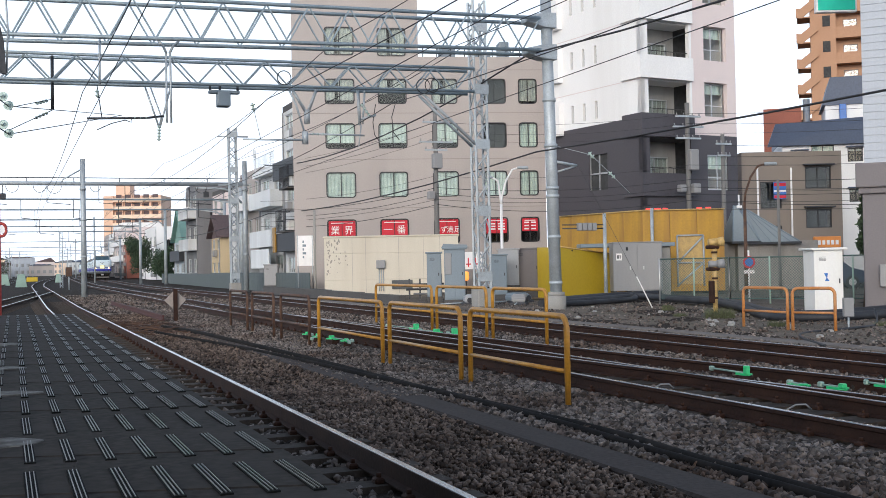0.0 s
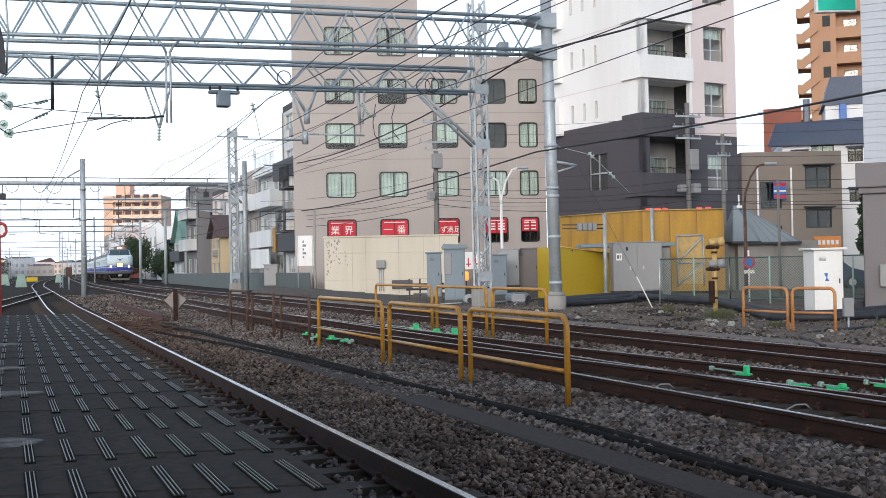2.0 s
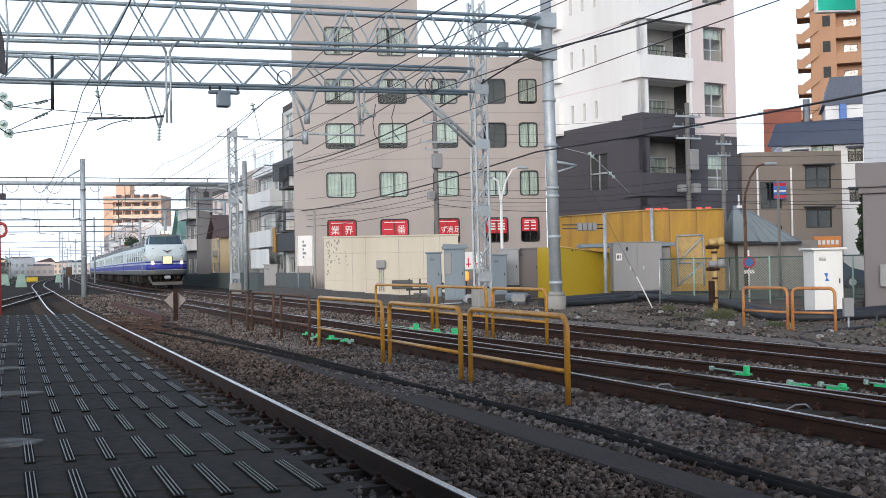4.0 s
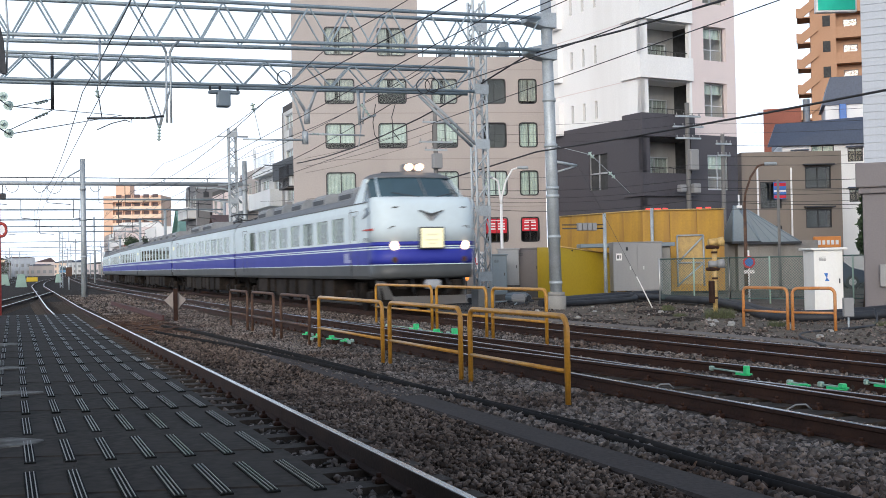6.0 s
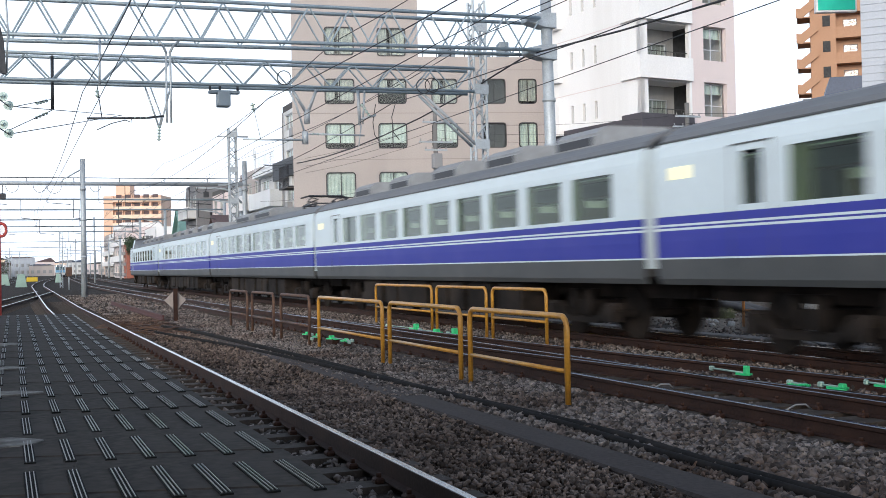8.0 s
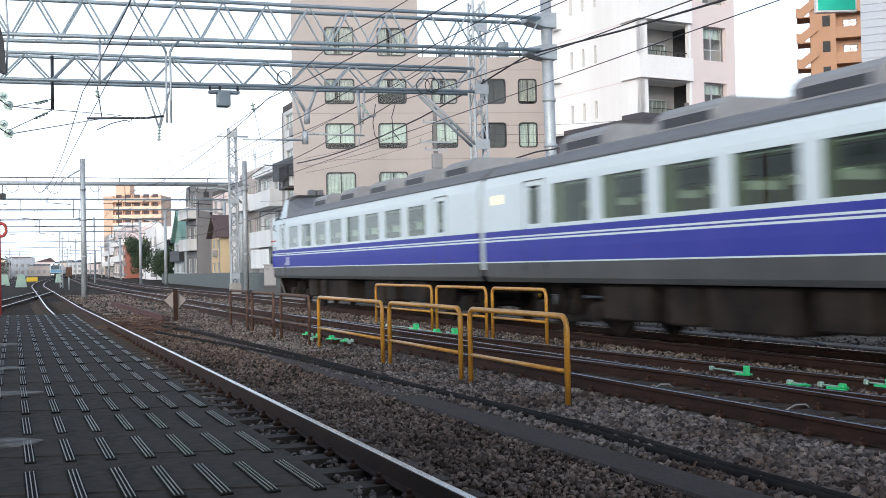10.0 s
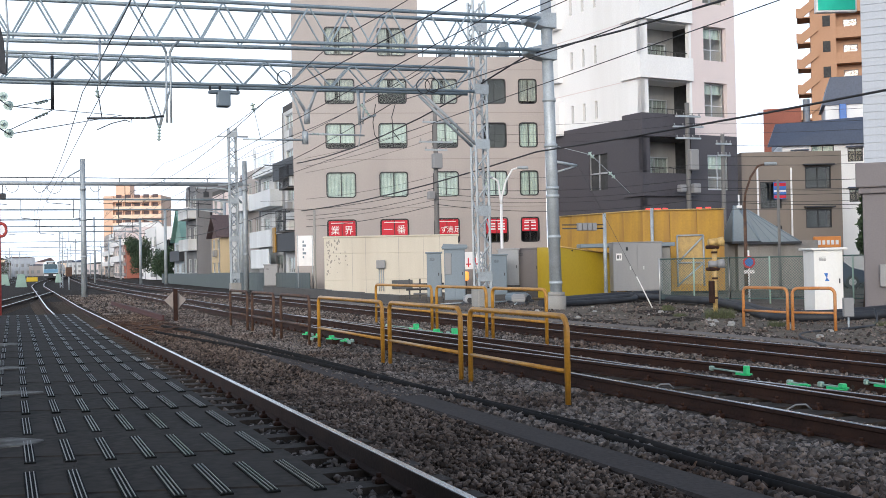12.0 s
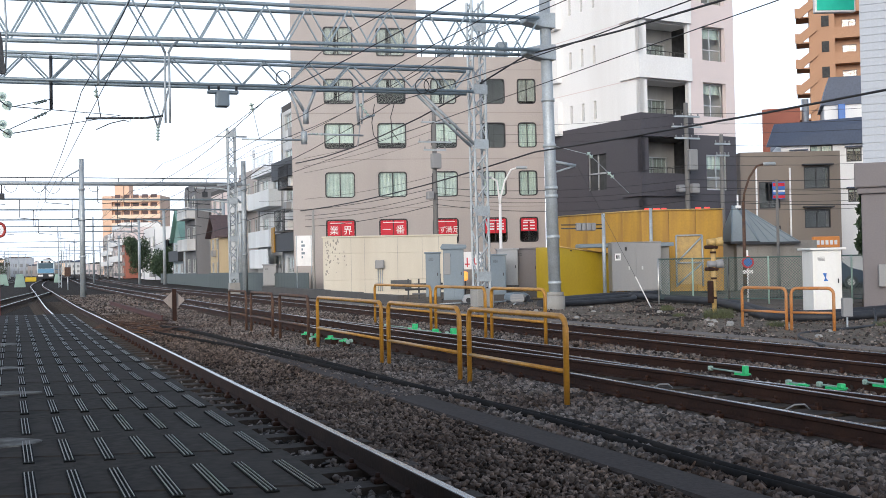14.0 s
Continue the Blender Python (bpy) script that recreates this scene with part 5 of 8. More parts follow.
def beige_hotel():
    ang = math.degrees(math.atan2(57.36 - 60.78, 28.3 - 14.81))
    holes = []
    for k, v in enumerate((2.55, 5.2, 7.95, 10.45)):
        for u0, u1 in ((1.83, 3.44), (4.8, 6.37), (7.84, 9.26), (10.75, 12.05), (12.82, 13.85)):
            holes.append((u0, u1, v, v + 1.38))
    t = house("hotel_building", pose(14.81, 60.78, 0.0, 0, 0, ang), 14.3, 11.0, 12.7, "beige", "beige tiled six-storey building with rounded dark window frames", holes, windows=False)
    for i, o in enumerate(holes):
        row = i // 5
        round_window(t, *o, curtain=(0.0 if row == 0 or i in (18, 13) else 1.0 if row == 1 else 0.78 if row == 2 and i < 13 else (0.9, 0.6, 0.78, 0.85, 1.0)[(i * 3 + row) % 5]),
                     cmat="greycurtain" if row == 3 else "curtain", gap=0.07 if i % 5 < 3 and ((i * 5 + row) % 7 == 2 or row == 3) else 0.0)
    bm = B()
    up = [(1.83, 3.44, 13.2, 14.75), (4.8, 6.37, 13.15, 14.7)]
    holed(bm, 7.1, 17.5, up, 0.25, 0.0, 13.1)
    box(bm, 0.0, 0.25, 0.25, 9, 13.1, 17.5)
    box(bm, 6.85, 7.1, 0.25, 9, 13.1, 17.5)
    box(bm, 0.25, 6.85, 1.6, 1.7, 13.1, 17.5)
    part("penthouse_wall", bm, "beige", t)
    bm = B()
    box(bm, 0, 7.1, 0, 9, 17.5, 17.7)
    part("penthouse_roof", bm, "beige", t)
    for o in up:
        round_window(t, *o, curtain=0.95, cmat="greycurtain", gap=0.07)
    for k in range(9):
        bm = B()
        rod(bm, (7.4 + 0.8 * k, 0.3, 13.1), (7.4 + 0.8 * k, 0.3, 13.75), 0.03, 5)
        part("roof_post", bm, "darksteel", t)
    for u, z, w, h in ((8.6, 13.1, 0.9, 1.0), (10.4, 13.1, 1.2, 0.7), (12.1, 13.1, 0.6, 1.3)):
        bm = B()
        rounded_box(bm, u, u + w, 2.0, 3.0, z - 0.3, z + h, 0.08, 2)
        part("roof_unit", bm, "cabinetblue", t)
    for u in (2.2, 5.6):
        bm = B()
        rod(bm, (u, 2.5, 17.6), (u, 2.5, 18.6), 0.5, 14)
        part("water_tank", bm, "alu", t)
    bm = B()
    for v in (4.55, 7.3, 9.9, 12.35):
        box(bm, 0, 14.3, -0.012, 0.0, v, v + 0.03)
    part("wall_joint", bm, "beigeband", t)
    for i, (u0, u1) in enumerate(((1.83, 3.44), (4.8, 6.37), (7.84, 9.26), (10.75, 12.05), (12.82, 13.85))):
        bm = B()
        box(bm, u0 + 0.06, u1 - 0.06, 0.02, 0.05, 3.05 if i < 4 else 3.15, 3.87)
        s = part("window_sign", bm, "signred", t, "red window sign with white characters")
        if i < 3:
            c = (u0 + u1) / 2
            for k, ch in enumerate((("業", "界"), ("一", "番"), ("必ず", "満足"))[i]):
                lettering(s, ch, c + (-0.38, 0.38)[k], 3.16, 0.52 if i < 2 else 0.4, "signwhite", 0.012)
        else:
            for k in (0, 1):
                for v in (3.24, 3.42, 3.6) if i == 4 else (3.25, 3.4, 3.55):
                    bm = B()
                    box(bm, u0 + (0.18 if k == 0 else (u1 - u0) * 0.56), u0 + ((u1 - u0) * 0.44 if k == 0 else u1 - u0 - 0.18), 0.012, 0.018, v, v + 0.08)
                    part("sign_bar", bm, "signwhite", s)
        bm = B()
        box(bm, u0 + 0.2, u1 - 0.2, 0.012, 0.018, 3.74, 3.78)
        part("sign_bar", bm, "signwhite", s)


beige_hotel()


def tower_building():
    """Apartment block: charcoal storeys below, white and pale pink above, recessed balconies at the corner."""
    t = thing("apartment_tower", pose(28.14, 45.9, 0, 0, 0, 8.3), "white, pink and charcoal apartment block with recessed corner balconies", "building")
    top, cut = 25.5, 8.2
    w, d = 6.1, 8.0
    levels = [5.5, 8.36, 11.15, 13.97, 16.83, 19.7, 22.5]
    rec = [(0.45, 3.05, z, z + 1.74) for z in levels]
    win = [(4.0, 5.5, z + 0.02, z + 1.72) for z in levels[1:]]
    for name, mat, u0, u1, z0, z1, holes in (("charcoal_front", "charcoal", 0.0, w, 0.0, 7.45, [rec[0], (4.1, 5.45, 4.75, 6.5)]),
                                            ("charcoal_front", "charcoal", 0.0, 3.2, 7.45, cut, []),
                                            ("white_front", "white", 0.0, 3.2, cut, top, rec[1:]),
                                            ("pink_front", "pink", 3.2, w, 7.45, top, win)):
        bm = B()
        holed(bm, u1, z1, holes, 0.25, u0, z0)
        part(name, bm, mat, t)
    slits = [(a, a + 0.2, z + 0.15, z + 1.05) for z in levels[1:] for a in (4.4, 3.4, 2.4)]
    for name, mat, z0, z1, holes in (("charcoal_side", "charcoal", 0.0, cut, [(d - 4.2, d - 2.7, 4.9, 6.7)]), ("white_side", "white", cut, top, slits)):
        bm = B()
        u = B()
        holed(u, d, z1, holes, 0.25, 0.0, z0)
        merge(bm, u, Matrix(((0, 1, 0, 0), (-1, 0, 0, d), (0, 0, 1, 0), (0, 0, 0, 1))))
        part(name, bm, mat, t)
    bm = B()
    box(bm, w - 0.25, w, 0.25, d, 0, top)
    box(bm, 0.25, w - 0.25, d - 0.25, d, 0, top)
    part("rear_wall", bm, "pink", t)
    bm = B()
    box(bm, -0.05, w + 0.05, -0.05, d + 0.05, top, top + 0.3)
    part("roof", bm, "white", t)
    # backing behind the balconies, coloured near-black in place of unlit rooms
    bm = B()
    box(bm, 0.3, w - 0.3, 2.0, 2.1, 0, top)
    part("dark_backing", bm, "dim", t)
    for z in levels:
        low = z < cut + 0.5
        bm = B()
        box(bm, 0.26, 3.4, 0.26, 1.9, z - 1.15, z - 1.0)
        part("balcony_floor", bm, "charcoal" if low else "white", t)
        bm = B()
        box(bm, -0.16, 3.16, -0.18, -0.003, z - 1.1, z)
        box(bm, -0.16, -0.004, -0.003, 1.3, z - 1.1, z)
        part("balcony_parapet", bm, "charcoal" if low else "white", t)
        bm = B()
        box(bm, 0.26, 3.4, 1.55, 1.65, z - 1.0, z + 1.74)
        part("balcony_back", bm, "concrete", t)
        window(t, 1.0, 2.8, z - 0.95, z + 0.95, frame="alu", y=1.45, cross=True, curtain=0.25)
        bm = B()
        for q in range(9):
            rod(bm, (0.5 + 0.3 * q, 0.12, z), (0.5 + 0.3 * q, 0.12, z + 0.28), 0.012, 5)
        rod(bm, (0.46, 0.12, z + 0.28), (3.04, 0.12, z + 0.28), 0.02, 6)
        part("balcony_rail", bm, "frame", t)
        bm = B()
        rod(bm, (0.56, 0.35, z - 1), (0.56, 0.35, z + 1.74), 0.05, 8)
        part("drain_pipe", bm, "signwhite", t)
    for o in win:
        window(t, o[0], o[1], o[2], o[3], frame="alu", y=0.35, cross=True, curtain=0.3)
    window(t, 4.1, 5.45, 4.75, 6.5, frame="alu", cross=True, curtain=0.4)
    for k, z in enumerate(levels[1:]):
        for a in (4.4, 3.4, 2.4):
            # solid panel in the slit, its near-black colour stands for shade inside
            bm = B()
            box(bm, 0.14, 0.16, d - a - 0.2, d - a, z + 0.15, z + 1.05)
            part("slit_dark_panel", bm, "dim", t)
        bm = B()
        box(bm, -0.3, -0.003, 6.3, 7.6, z - 0.4, z + 1.4)
        part("side_bay", bm, "white", t)
    bm = B()
    for z in (10.0, 12.85, 15.7, 18.6):
        box(bm, -0.012, 0.0, 0, d, z, z + 0.035)
    part("wall_joint", bm, "pink", t)
    # solid near-black panel, painted as the shade behind the side window
    bm = B()
    box(bm, 0.13, 0.15, 2.7, 4.2, 4.9, 6.7)
    part("side_dark_panel", bm, "dim", t)
    bm = B()
    for y in (2.7, 3.4, 4.15):
        box(bm, 0.06, 0.12, y, y + 0.06, 4.9, 6.7)
    box(bm, 0.06, 0.12, 2.76, 4.15, 5.7, 5.78)
    part("side_window_frame", bm, "alu", t)


tower_building()

FACE = -21.26


def panel_run(name, label, cat, pts, z0, z1, mat, pitch=1.2, posts="galv", rail=True):
    """A run of upright sheet panels between plan points; each panel is a piece."""
    t = thing(name, Matrix(), label, cat)
    for (xa, ya), (xb, yb) in zip(pts, pts[1:]):
        ln = math.hypot(xb - xa, yb - ya)
        n = max(1, round(ln / pitch))
        a = math.degrees(math.atan2(yb - ya, xb - xa))
        base = None
        for k in range(n):
            m = pose(xa + (xb - xa) * k / n, ya + (yb - ya) * k / n, 0, 0, 0, a)
            if base is None:
                bm = B()
                rounded_box(bm, 0.006, ln / n - 0.006, 0, 0.05, z0, z1, 0.008, 1)
                base = part("panel", bm, mat, t, m=m)
            else:
                again(base, m, t)
    return t


hoarding = panel_run("yellow_hoarding", "amber sheet-panel hoarding with rust streaks", "hoarding", [(23.77, 46.57), (24.92, 40.76), (28.1, 39.5), (29.4, 44)], 0.0, 3.42, "amber", 1.15)
gate = Matrix.Translation((26.2, 40.15, 0)) @ pose(0, 0, 0, 0, 0, -21.6)
for a, b in (((0, 0, 0.2), (0, 0, 2.35)), ((1.1, 0, 0.2), (1.1, 0, 2.35)), ((0, 0, 2.35), (1.1, 0, 2.35)), ((0, 0, 1.2), (1.1, 0, 1.2)), ((0, 0, 0.25), (1.1, 0, 1.2)), ((0, 0, 1.2), (1.1, 0, 2.3))):
    bm = B()
    rod(bm, a, b, 0.04, 6)
    part("gate_bar", bm, "galv", hoarding, m=gate)
for x, y, w in ((25.05, 40.68, 0.3), (25.4, 40.55, 0.3), (25.72, 40.42, 0.22), (27.05, 39.9, 0.25), (27.4, 39.76, 0.25)):
    bm = B()
    rounded_box(bm, x, x + w, y - 0.02, y + 0.06, 3.46, 3.53, 0.02, 1)
    part("warning_lamp", bm, "redlamp", hoarding)
bm = B()
box(bm, 0.04, 1.06, 0.03, 0.045, 0.3, 2.3)
part("gate_sheet", bm, "yellowpost", hoarding, "weathered gate infill", m=gate)
bm = B()
rod(bm, (23.74, 46.5, 3.44), (24.9, 40.72, 3.44), 0.035, 6)
rod(bm, (24.9, 40.7, 3.44), (28.1, 39.44, 3.44), 0.035, 6)
part("top_rail", bm, "yellowpost", hoarding)


def cabinet(name, label, x, y, w, d, z0, z1, mat, turn=FACE, doors=1, lid=0.05, legs=False):
    """An upright equipment cabinet with a capped roof, doors, handles and hinges."""
    t = thing(name, pose(x, y, 0, 0, 0, turn), label, "cabinet", "trackside cabinets")
    bm = B()
    rounded_box(bm, 0, w, 0, d, z0, z1 - 0.06, 0.012, 2)
    part("body", bm, mat, t)
    bm = B()
    rounded_box(bm, -lid, w + lid, -lid, d + lid, z1 - 0.06, z1, 0.015, 2)
    part("lid", bm, mat, t)
    for k in range(doors):
        a, b = w * k / doors + 0.04, w * (k + 1) / doors - 0.02
        bm = B()
        rounded_box(bm, a, b, -0.018, -0.002, z0 + 0.06, z1 - 0.12, 0.006, 1)
        dr = part("door", bm, mat, t)
        bm = B()
        rounded_box(bm, b - 0.1, b - 0.07, -0.045, -0.018, (z0 + z1) / 2 - 0.06, (z0 + z1) / 2 + 0.06, 0.006, 1)
        part("handle", bm, "darksteel", dr)
        bm = B()
        for s in range(4):
            box(bm, a + 0.08, a + 0.26, -0.023, -0.018, z1 - 0.24 - s * 0.03, z1 - 0.23 - s * 0.03)
        part("vent_slot", bm, "darksteel", dr)
    bm = B()
    box(bm, -0.03, w + 0.03, -0.03, d + 0.03, -0.2, z0)
    part("plinth", bm, "darkconc", t)
    return t


c = cabinet("equipment_cabinet", "white painted equipment cabinet with an overhanging lid", 18.84, 22.74, 0.74, 0.72, -0.12, 1.56, "cabinetwhite", FACE + 3, 1, 0.09)
bm = B()
prism(bm, [(0.24, 0.92), (0.34, 0.92), (0.32, 0.80), (0.38, 0.72), (0.26, 0.72), (0.30, 0.80)], -0.026, -0.019)
part("blue_mark", bm, "blueplastic", c)
t = thing("signal_cabinet", pose(21.72, 37.75, 0, 0, 0, FACE), "wide plain grey equipment cabinet on a dark steel stand", "cabinet", "trackside cabinets")
bm = B()
rounded_box(bm, 0, 1.9, 0, 0.95, 0.16, 2.02, 0.015, 2)
part("body", bm, "cabinetgrey", t)
bm = B()
rounded_box(bm, -0.02, 1.92, -0.02, 0.97, 2.02, 2.06, 0.012, 1)
part("lid", bm, "cabinetgrey", t)
for x0, x1 in ((0.03, 0.92), (0.94, 1.87)):
    bm = B()
    rounded_box(bm, x0, x1, -0.014, -0.002, 0.2, 1.98, 0.005, 1)
    dr = part("door", bm, "cabinetgrey", t)
    bm = B()
    rounded_box(bm, x0 + (0.6 if x0 < 0.5 else 0.2), x0 + (0.66 if x0 < 0.5 else 0.26), -0.04, -0.014, 0.98, 1.12, 0.008, 1)
    part("handle", bm, "alu", dr)
bm = B()
rounded_box(bm, 0.12, 0.34, -0.022, -0.015, 1.35, 1.62, 0.003, 1)
plate = part("number_plate", bm, "signwhite", t, "small white plate with a dark mark")
bm = B()
box(bm, 0.16, 0.22, -0.026, -0.022, 1.42, 1.55)
box(bm, 0.25, 0.29, -0.026, -0.022, 1.42, 1.55)
part("plate_bar", bm, "darksteel", plate)
bm = B()
rounded_box(bm, 0.5, 0.58, -0.03, -0.015, 1.72, 1.86, 0.02, 1)
part("lock", bm, "darksteel", t)
for x in (0.02, 0.6, 1.2, 1.78):
    bm = B()
    box(bm, x, x + 0.1, 0.02, 0.93, -0.2, 0.158)
    part("stand", bm, "darksteel", t)
cabinet("signal_cabinet", "blue-grey cabinet with a low rounded top", 15.0, 40.32, 0.56, 0.7, 0.1, 1.82, "cabinetblue", FACE, 1)
c = cabinet("signal_cabinet", "taller blue-grey cabinet with an overhanging lid", 15.2, 38.98, 0.78, 0.8, 0.0, 1.96, "cabinetblue", FACE, 1, 0.08)
for name, x0, x1, z0, z1, mat in (("upper_panel", 0.03, 0.27, 0.95, 1.75, "cabinetgrey"), ("lower_panel", 0.4, 0.72, 0.1, 0.56, "cabinetblue")):
    bm = B()
    rounded_box(bm, x0, x1, -0.045, -0.02, z0, z1, 0.008, 1)
    part(name, bm, mat, c)
bm = B()
prism(bm, [(-0.1, 1.962), (0.9, 1.962), (0.86, 2.06), (-0.02, 2.1)], -0.06, 0.84)
part("sloping_cap", bm, "cabinetblue", c)
cabinet("signal_cabinet", "blue-grey cabinet behind the lattice mast", 17.72, 40.34, 0.62, 0.7, 0.1, 1.70, "cabinetblue", FACE, 1)
cabinet("signal_cabinet", "flat pale grey cabinet beside the lamp post", 18.75, 41.95, 0.85, 0.5, 0.42, 1.94, "palecabinet", FACE, 1)
cabinet("signal_cabinet", "wide dull beige cabinet beside the container", 19.62, 42.1, 0.95, 0.6, 0.3, 1.96, "concretemauve", FACE, 1)
t = thing("distribution_box", pose(15.55, 17.9, 0, 0, 0, FACE), "small grey distribution box on a thin post", "junction box")
bm = B()
rounded_box(bm, 0, 0.2, 0, 0.12, 0.12, 0.5, 0.012, 1)
part("case", bm, "cabinetgrey", t)
bm = B()
rod(bm, (0.1, 0.06, -0.2), (0.1, 0.06, 0.12), 0.02, 8)
part("post", bm, "galv", t)

# yellow container
t = thing("yellow_container", pose(20.0, 37.9, 0, 0, 0, 0), "bright yellow steel equipment container on the verge", "container")
bm = B()
foot = [(0.0, 0.95), (3.3, 2.6), (2.9, 4.8), (0.2, 3.4)]
lo = [bm.verts.new((x, y, -0.15)) for x, y in foot]
hi = [bm.verts.new((x, y, z)) for (x, y), z in zip(foot, (1.92, 1.6, 1.62, 1.95))]
for k in range(4):
    bm.faces.new((lo[k], lo[(k + 1) % 4], hi[(k + 1) % 4], hi[k]))
bm.faces.new(hi)
bm.faces.new(lo[::-1])
bmesh.ops.bevel(bm, geom=bm.edges[:], offset=0.025, segments=2, affect="EDGES")
part("body", bm, "yellowbox", t)
bm = B()
a, b = Vector((0.02, 0.93, 1.93)), Vector((3.32, 2.58, 1.61))
rod(bm, a, b, 0.03, 6)
part("roof_edge", bm, "yellowpost", t)
bm = B()
for f in (0.2, 0.8):
    p = a.lerp(b, f)
    rod(bm, (p.x, p.y - 0.03, p.z - 0.09), (p.x, p.y - 0.05, p.z - 0.09), 0.03, 8)
part("bolt", bm, "darksteel", t)

# low roof and wall behind the grey cabinet
t = thing("lean_to_shed", pose(21.6, 39.7, 0, 0, 0, FACE), "pale grey lean-to shed with a dark eave", "shed")
bm = B()
rounded_box(bm, 1.9, 3.4, 0, 0.9, -0.15, 1.878, 0.02, 1)
part("wall", bm, "concrete", t)
bm = B()
rounded_box(bm, -0.25, 3.55, -0.25, 1.0, 1.88, 2.04, 0.02, 1)
part("eave", bm, "cabinetblue", t)

# cream building with meter box and pipes, and the dark kerb wall in front of it
t = thing("cream_block_building", pose(14.22, 52.44, 0, 0, 0, FACE), "cream painted blockwork building with stains", "building")
for k, (z0, z1) in enumerate(((-0.2, 0.664), (0.67, 1.954), (1.96, 2.72))):
    bm = B()
    rounded_box(bm, 0, 6.5, 0, 3.0, z0, z1, 0.006, 1)
    part("wall_course", bm, "cream", t)
bm = B()
rounded_box(bm, 2.52, 2.95, -0.2, -0.003, 1.2, 1.6, 0.02, 1)
part("meter_box", bm, "cabinetgrey", t)
for x in (2.65, 2.75, 2.85):
    bm = B()
    rod(bm, (x, -0.05, 0.1), (x, -0.05, 1.2), 0.022, 6)
    part("conduit", bm, "galv", t)
bm = B()
rounded_box(bm, 3.25, 4.25, -0.12, -0.003, 0.2, 0.62, 0.01, 1)
part("vent_box", bm, "traingrey", t)
bm = B()
rounded_box(bm, -0.06, 6.56, -0.06, 3.06, 2.72, 2.8, 0.02, 1)
part("coping", bm, "cream", t)
fr = random.Random(12)
for k in range(44):
    u, v, r = 0.12 + 1.1 * fr.random() ** 1.6, fr.uniform(0.9, 2.6), fr.uniform(0.02, 0.075)
    bm = B()
    prism(bm, [(u + r * math.cos(a) * fr.uniform(0.35, 0.9), v + r * math.sin(a) * fr.uniform(0.7, 1.5)) for a in [q * 0.785 for q in range(8)]], -0.006, -0.001)
    part("flaked_patch", bm, "flake", t)
for u in (1.35, 2.0, 3.6, 4.8, 5.6):
    bm = B()
    box(bm, u, u + 0.012, -0.003, 0.0, 0.0, 2.7)
    part("hairline_joint", bm, "beigeband", t)
t = thing("pipe_stand", pose(15.75, 44.6, 0, 0, 0, FACE), "dark steel pipe stand with lengths of pipe before the cream wall", "rack")
for x in (0.0, 0.45, 0.95, 1.35):
    bm = B()
    box(bm, x, x + 0.07, 0, 0.07, -0.2, 0.75 if x < 1.3 else 0.95)
    part("post", bm, "darksteel", t)
for z, x0, x1 in ((0.3, -0.1, 1.6), (0.5, -0.2, 1.5), (0.1, 0.2, 1.9)):
    bm = B()
    rod(bm, (x0, -0.04, z), (x1, -0.06, z + 0.02), 0.045, 8)
    part("pipe", bm, "agedpole" if z < 0.2 else "darksteel", t)
for y0, y1, z in ((38.6, 43.5, 0.24), (43.52, 48.5, 0.27), (48.52, 62.0, 0.3)):
    bm = B()
    rounded_box(bm, 13.25, 13.5, y0, y1, -0.3, z, 0.02, 1)
    tagged(part("kerb_wall", bm, "darkconc"), "dark weathered concrete kerb wall beside the line", "wall", "kerb walls")
bm = B()
xs = [12.8 + 0.8 * k for k in range(30)]
ys = [6 + 1.2 * k for k in range(46)]
grid = [[bm.verts.new((x, y, -0.16 + (0 if x < 13 else 0.05) + 0.035 * noise.noise(Vector((x * 0.7, y * 0.7, 3))))) for x in xs] for y in ys]
for a, b in zip(grid, grid[1:]):
    for i in range(len(xs) - 1):
        bm.faces.new((a[i], a[i + 1], b[i + 1], b[i]))
tagged(part("verge", bm, "earth"), "dry brown earth verge beside the main line", "ground", kind="structure")

# white pipe on the hotel's corner
bm = B()
rod(bm, (14.3, 54.5, -0.2), (14.3, 54.5, 4.2), 0.06, 8)
tagged(part("vent_pipe", bm, "concrete"), "thin grey pipe standing beside the cream wall", "pipe")


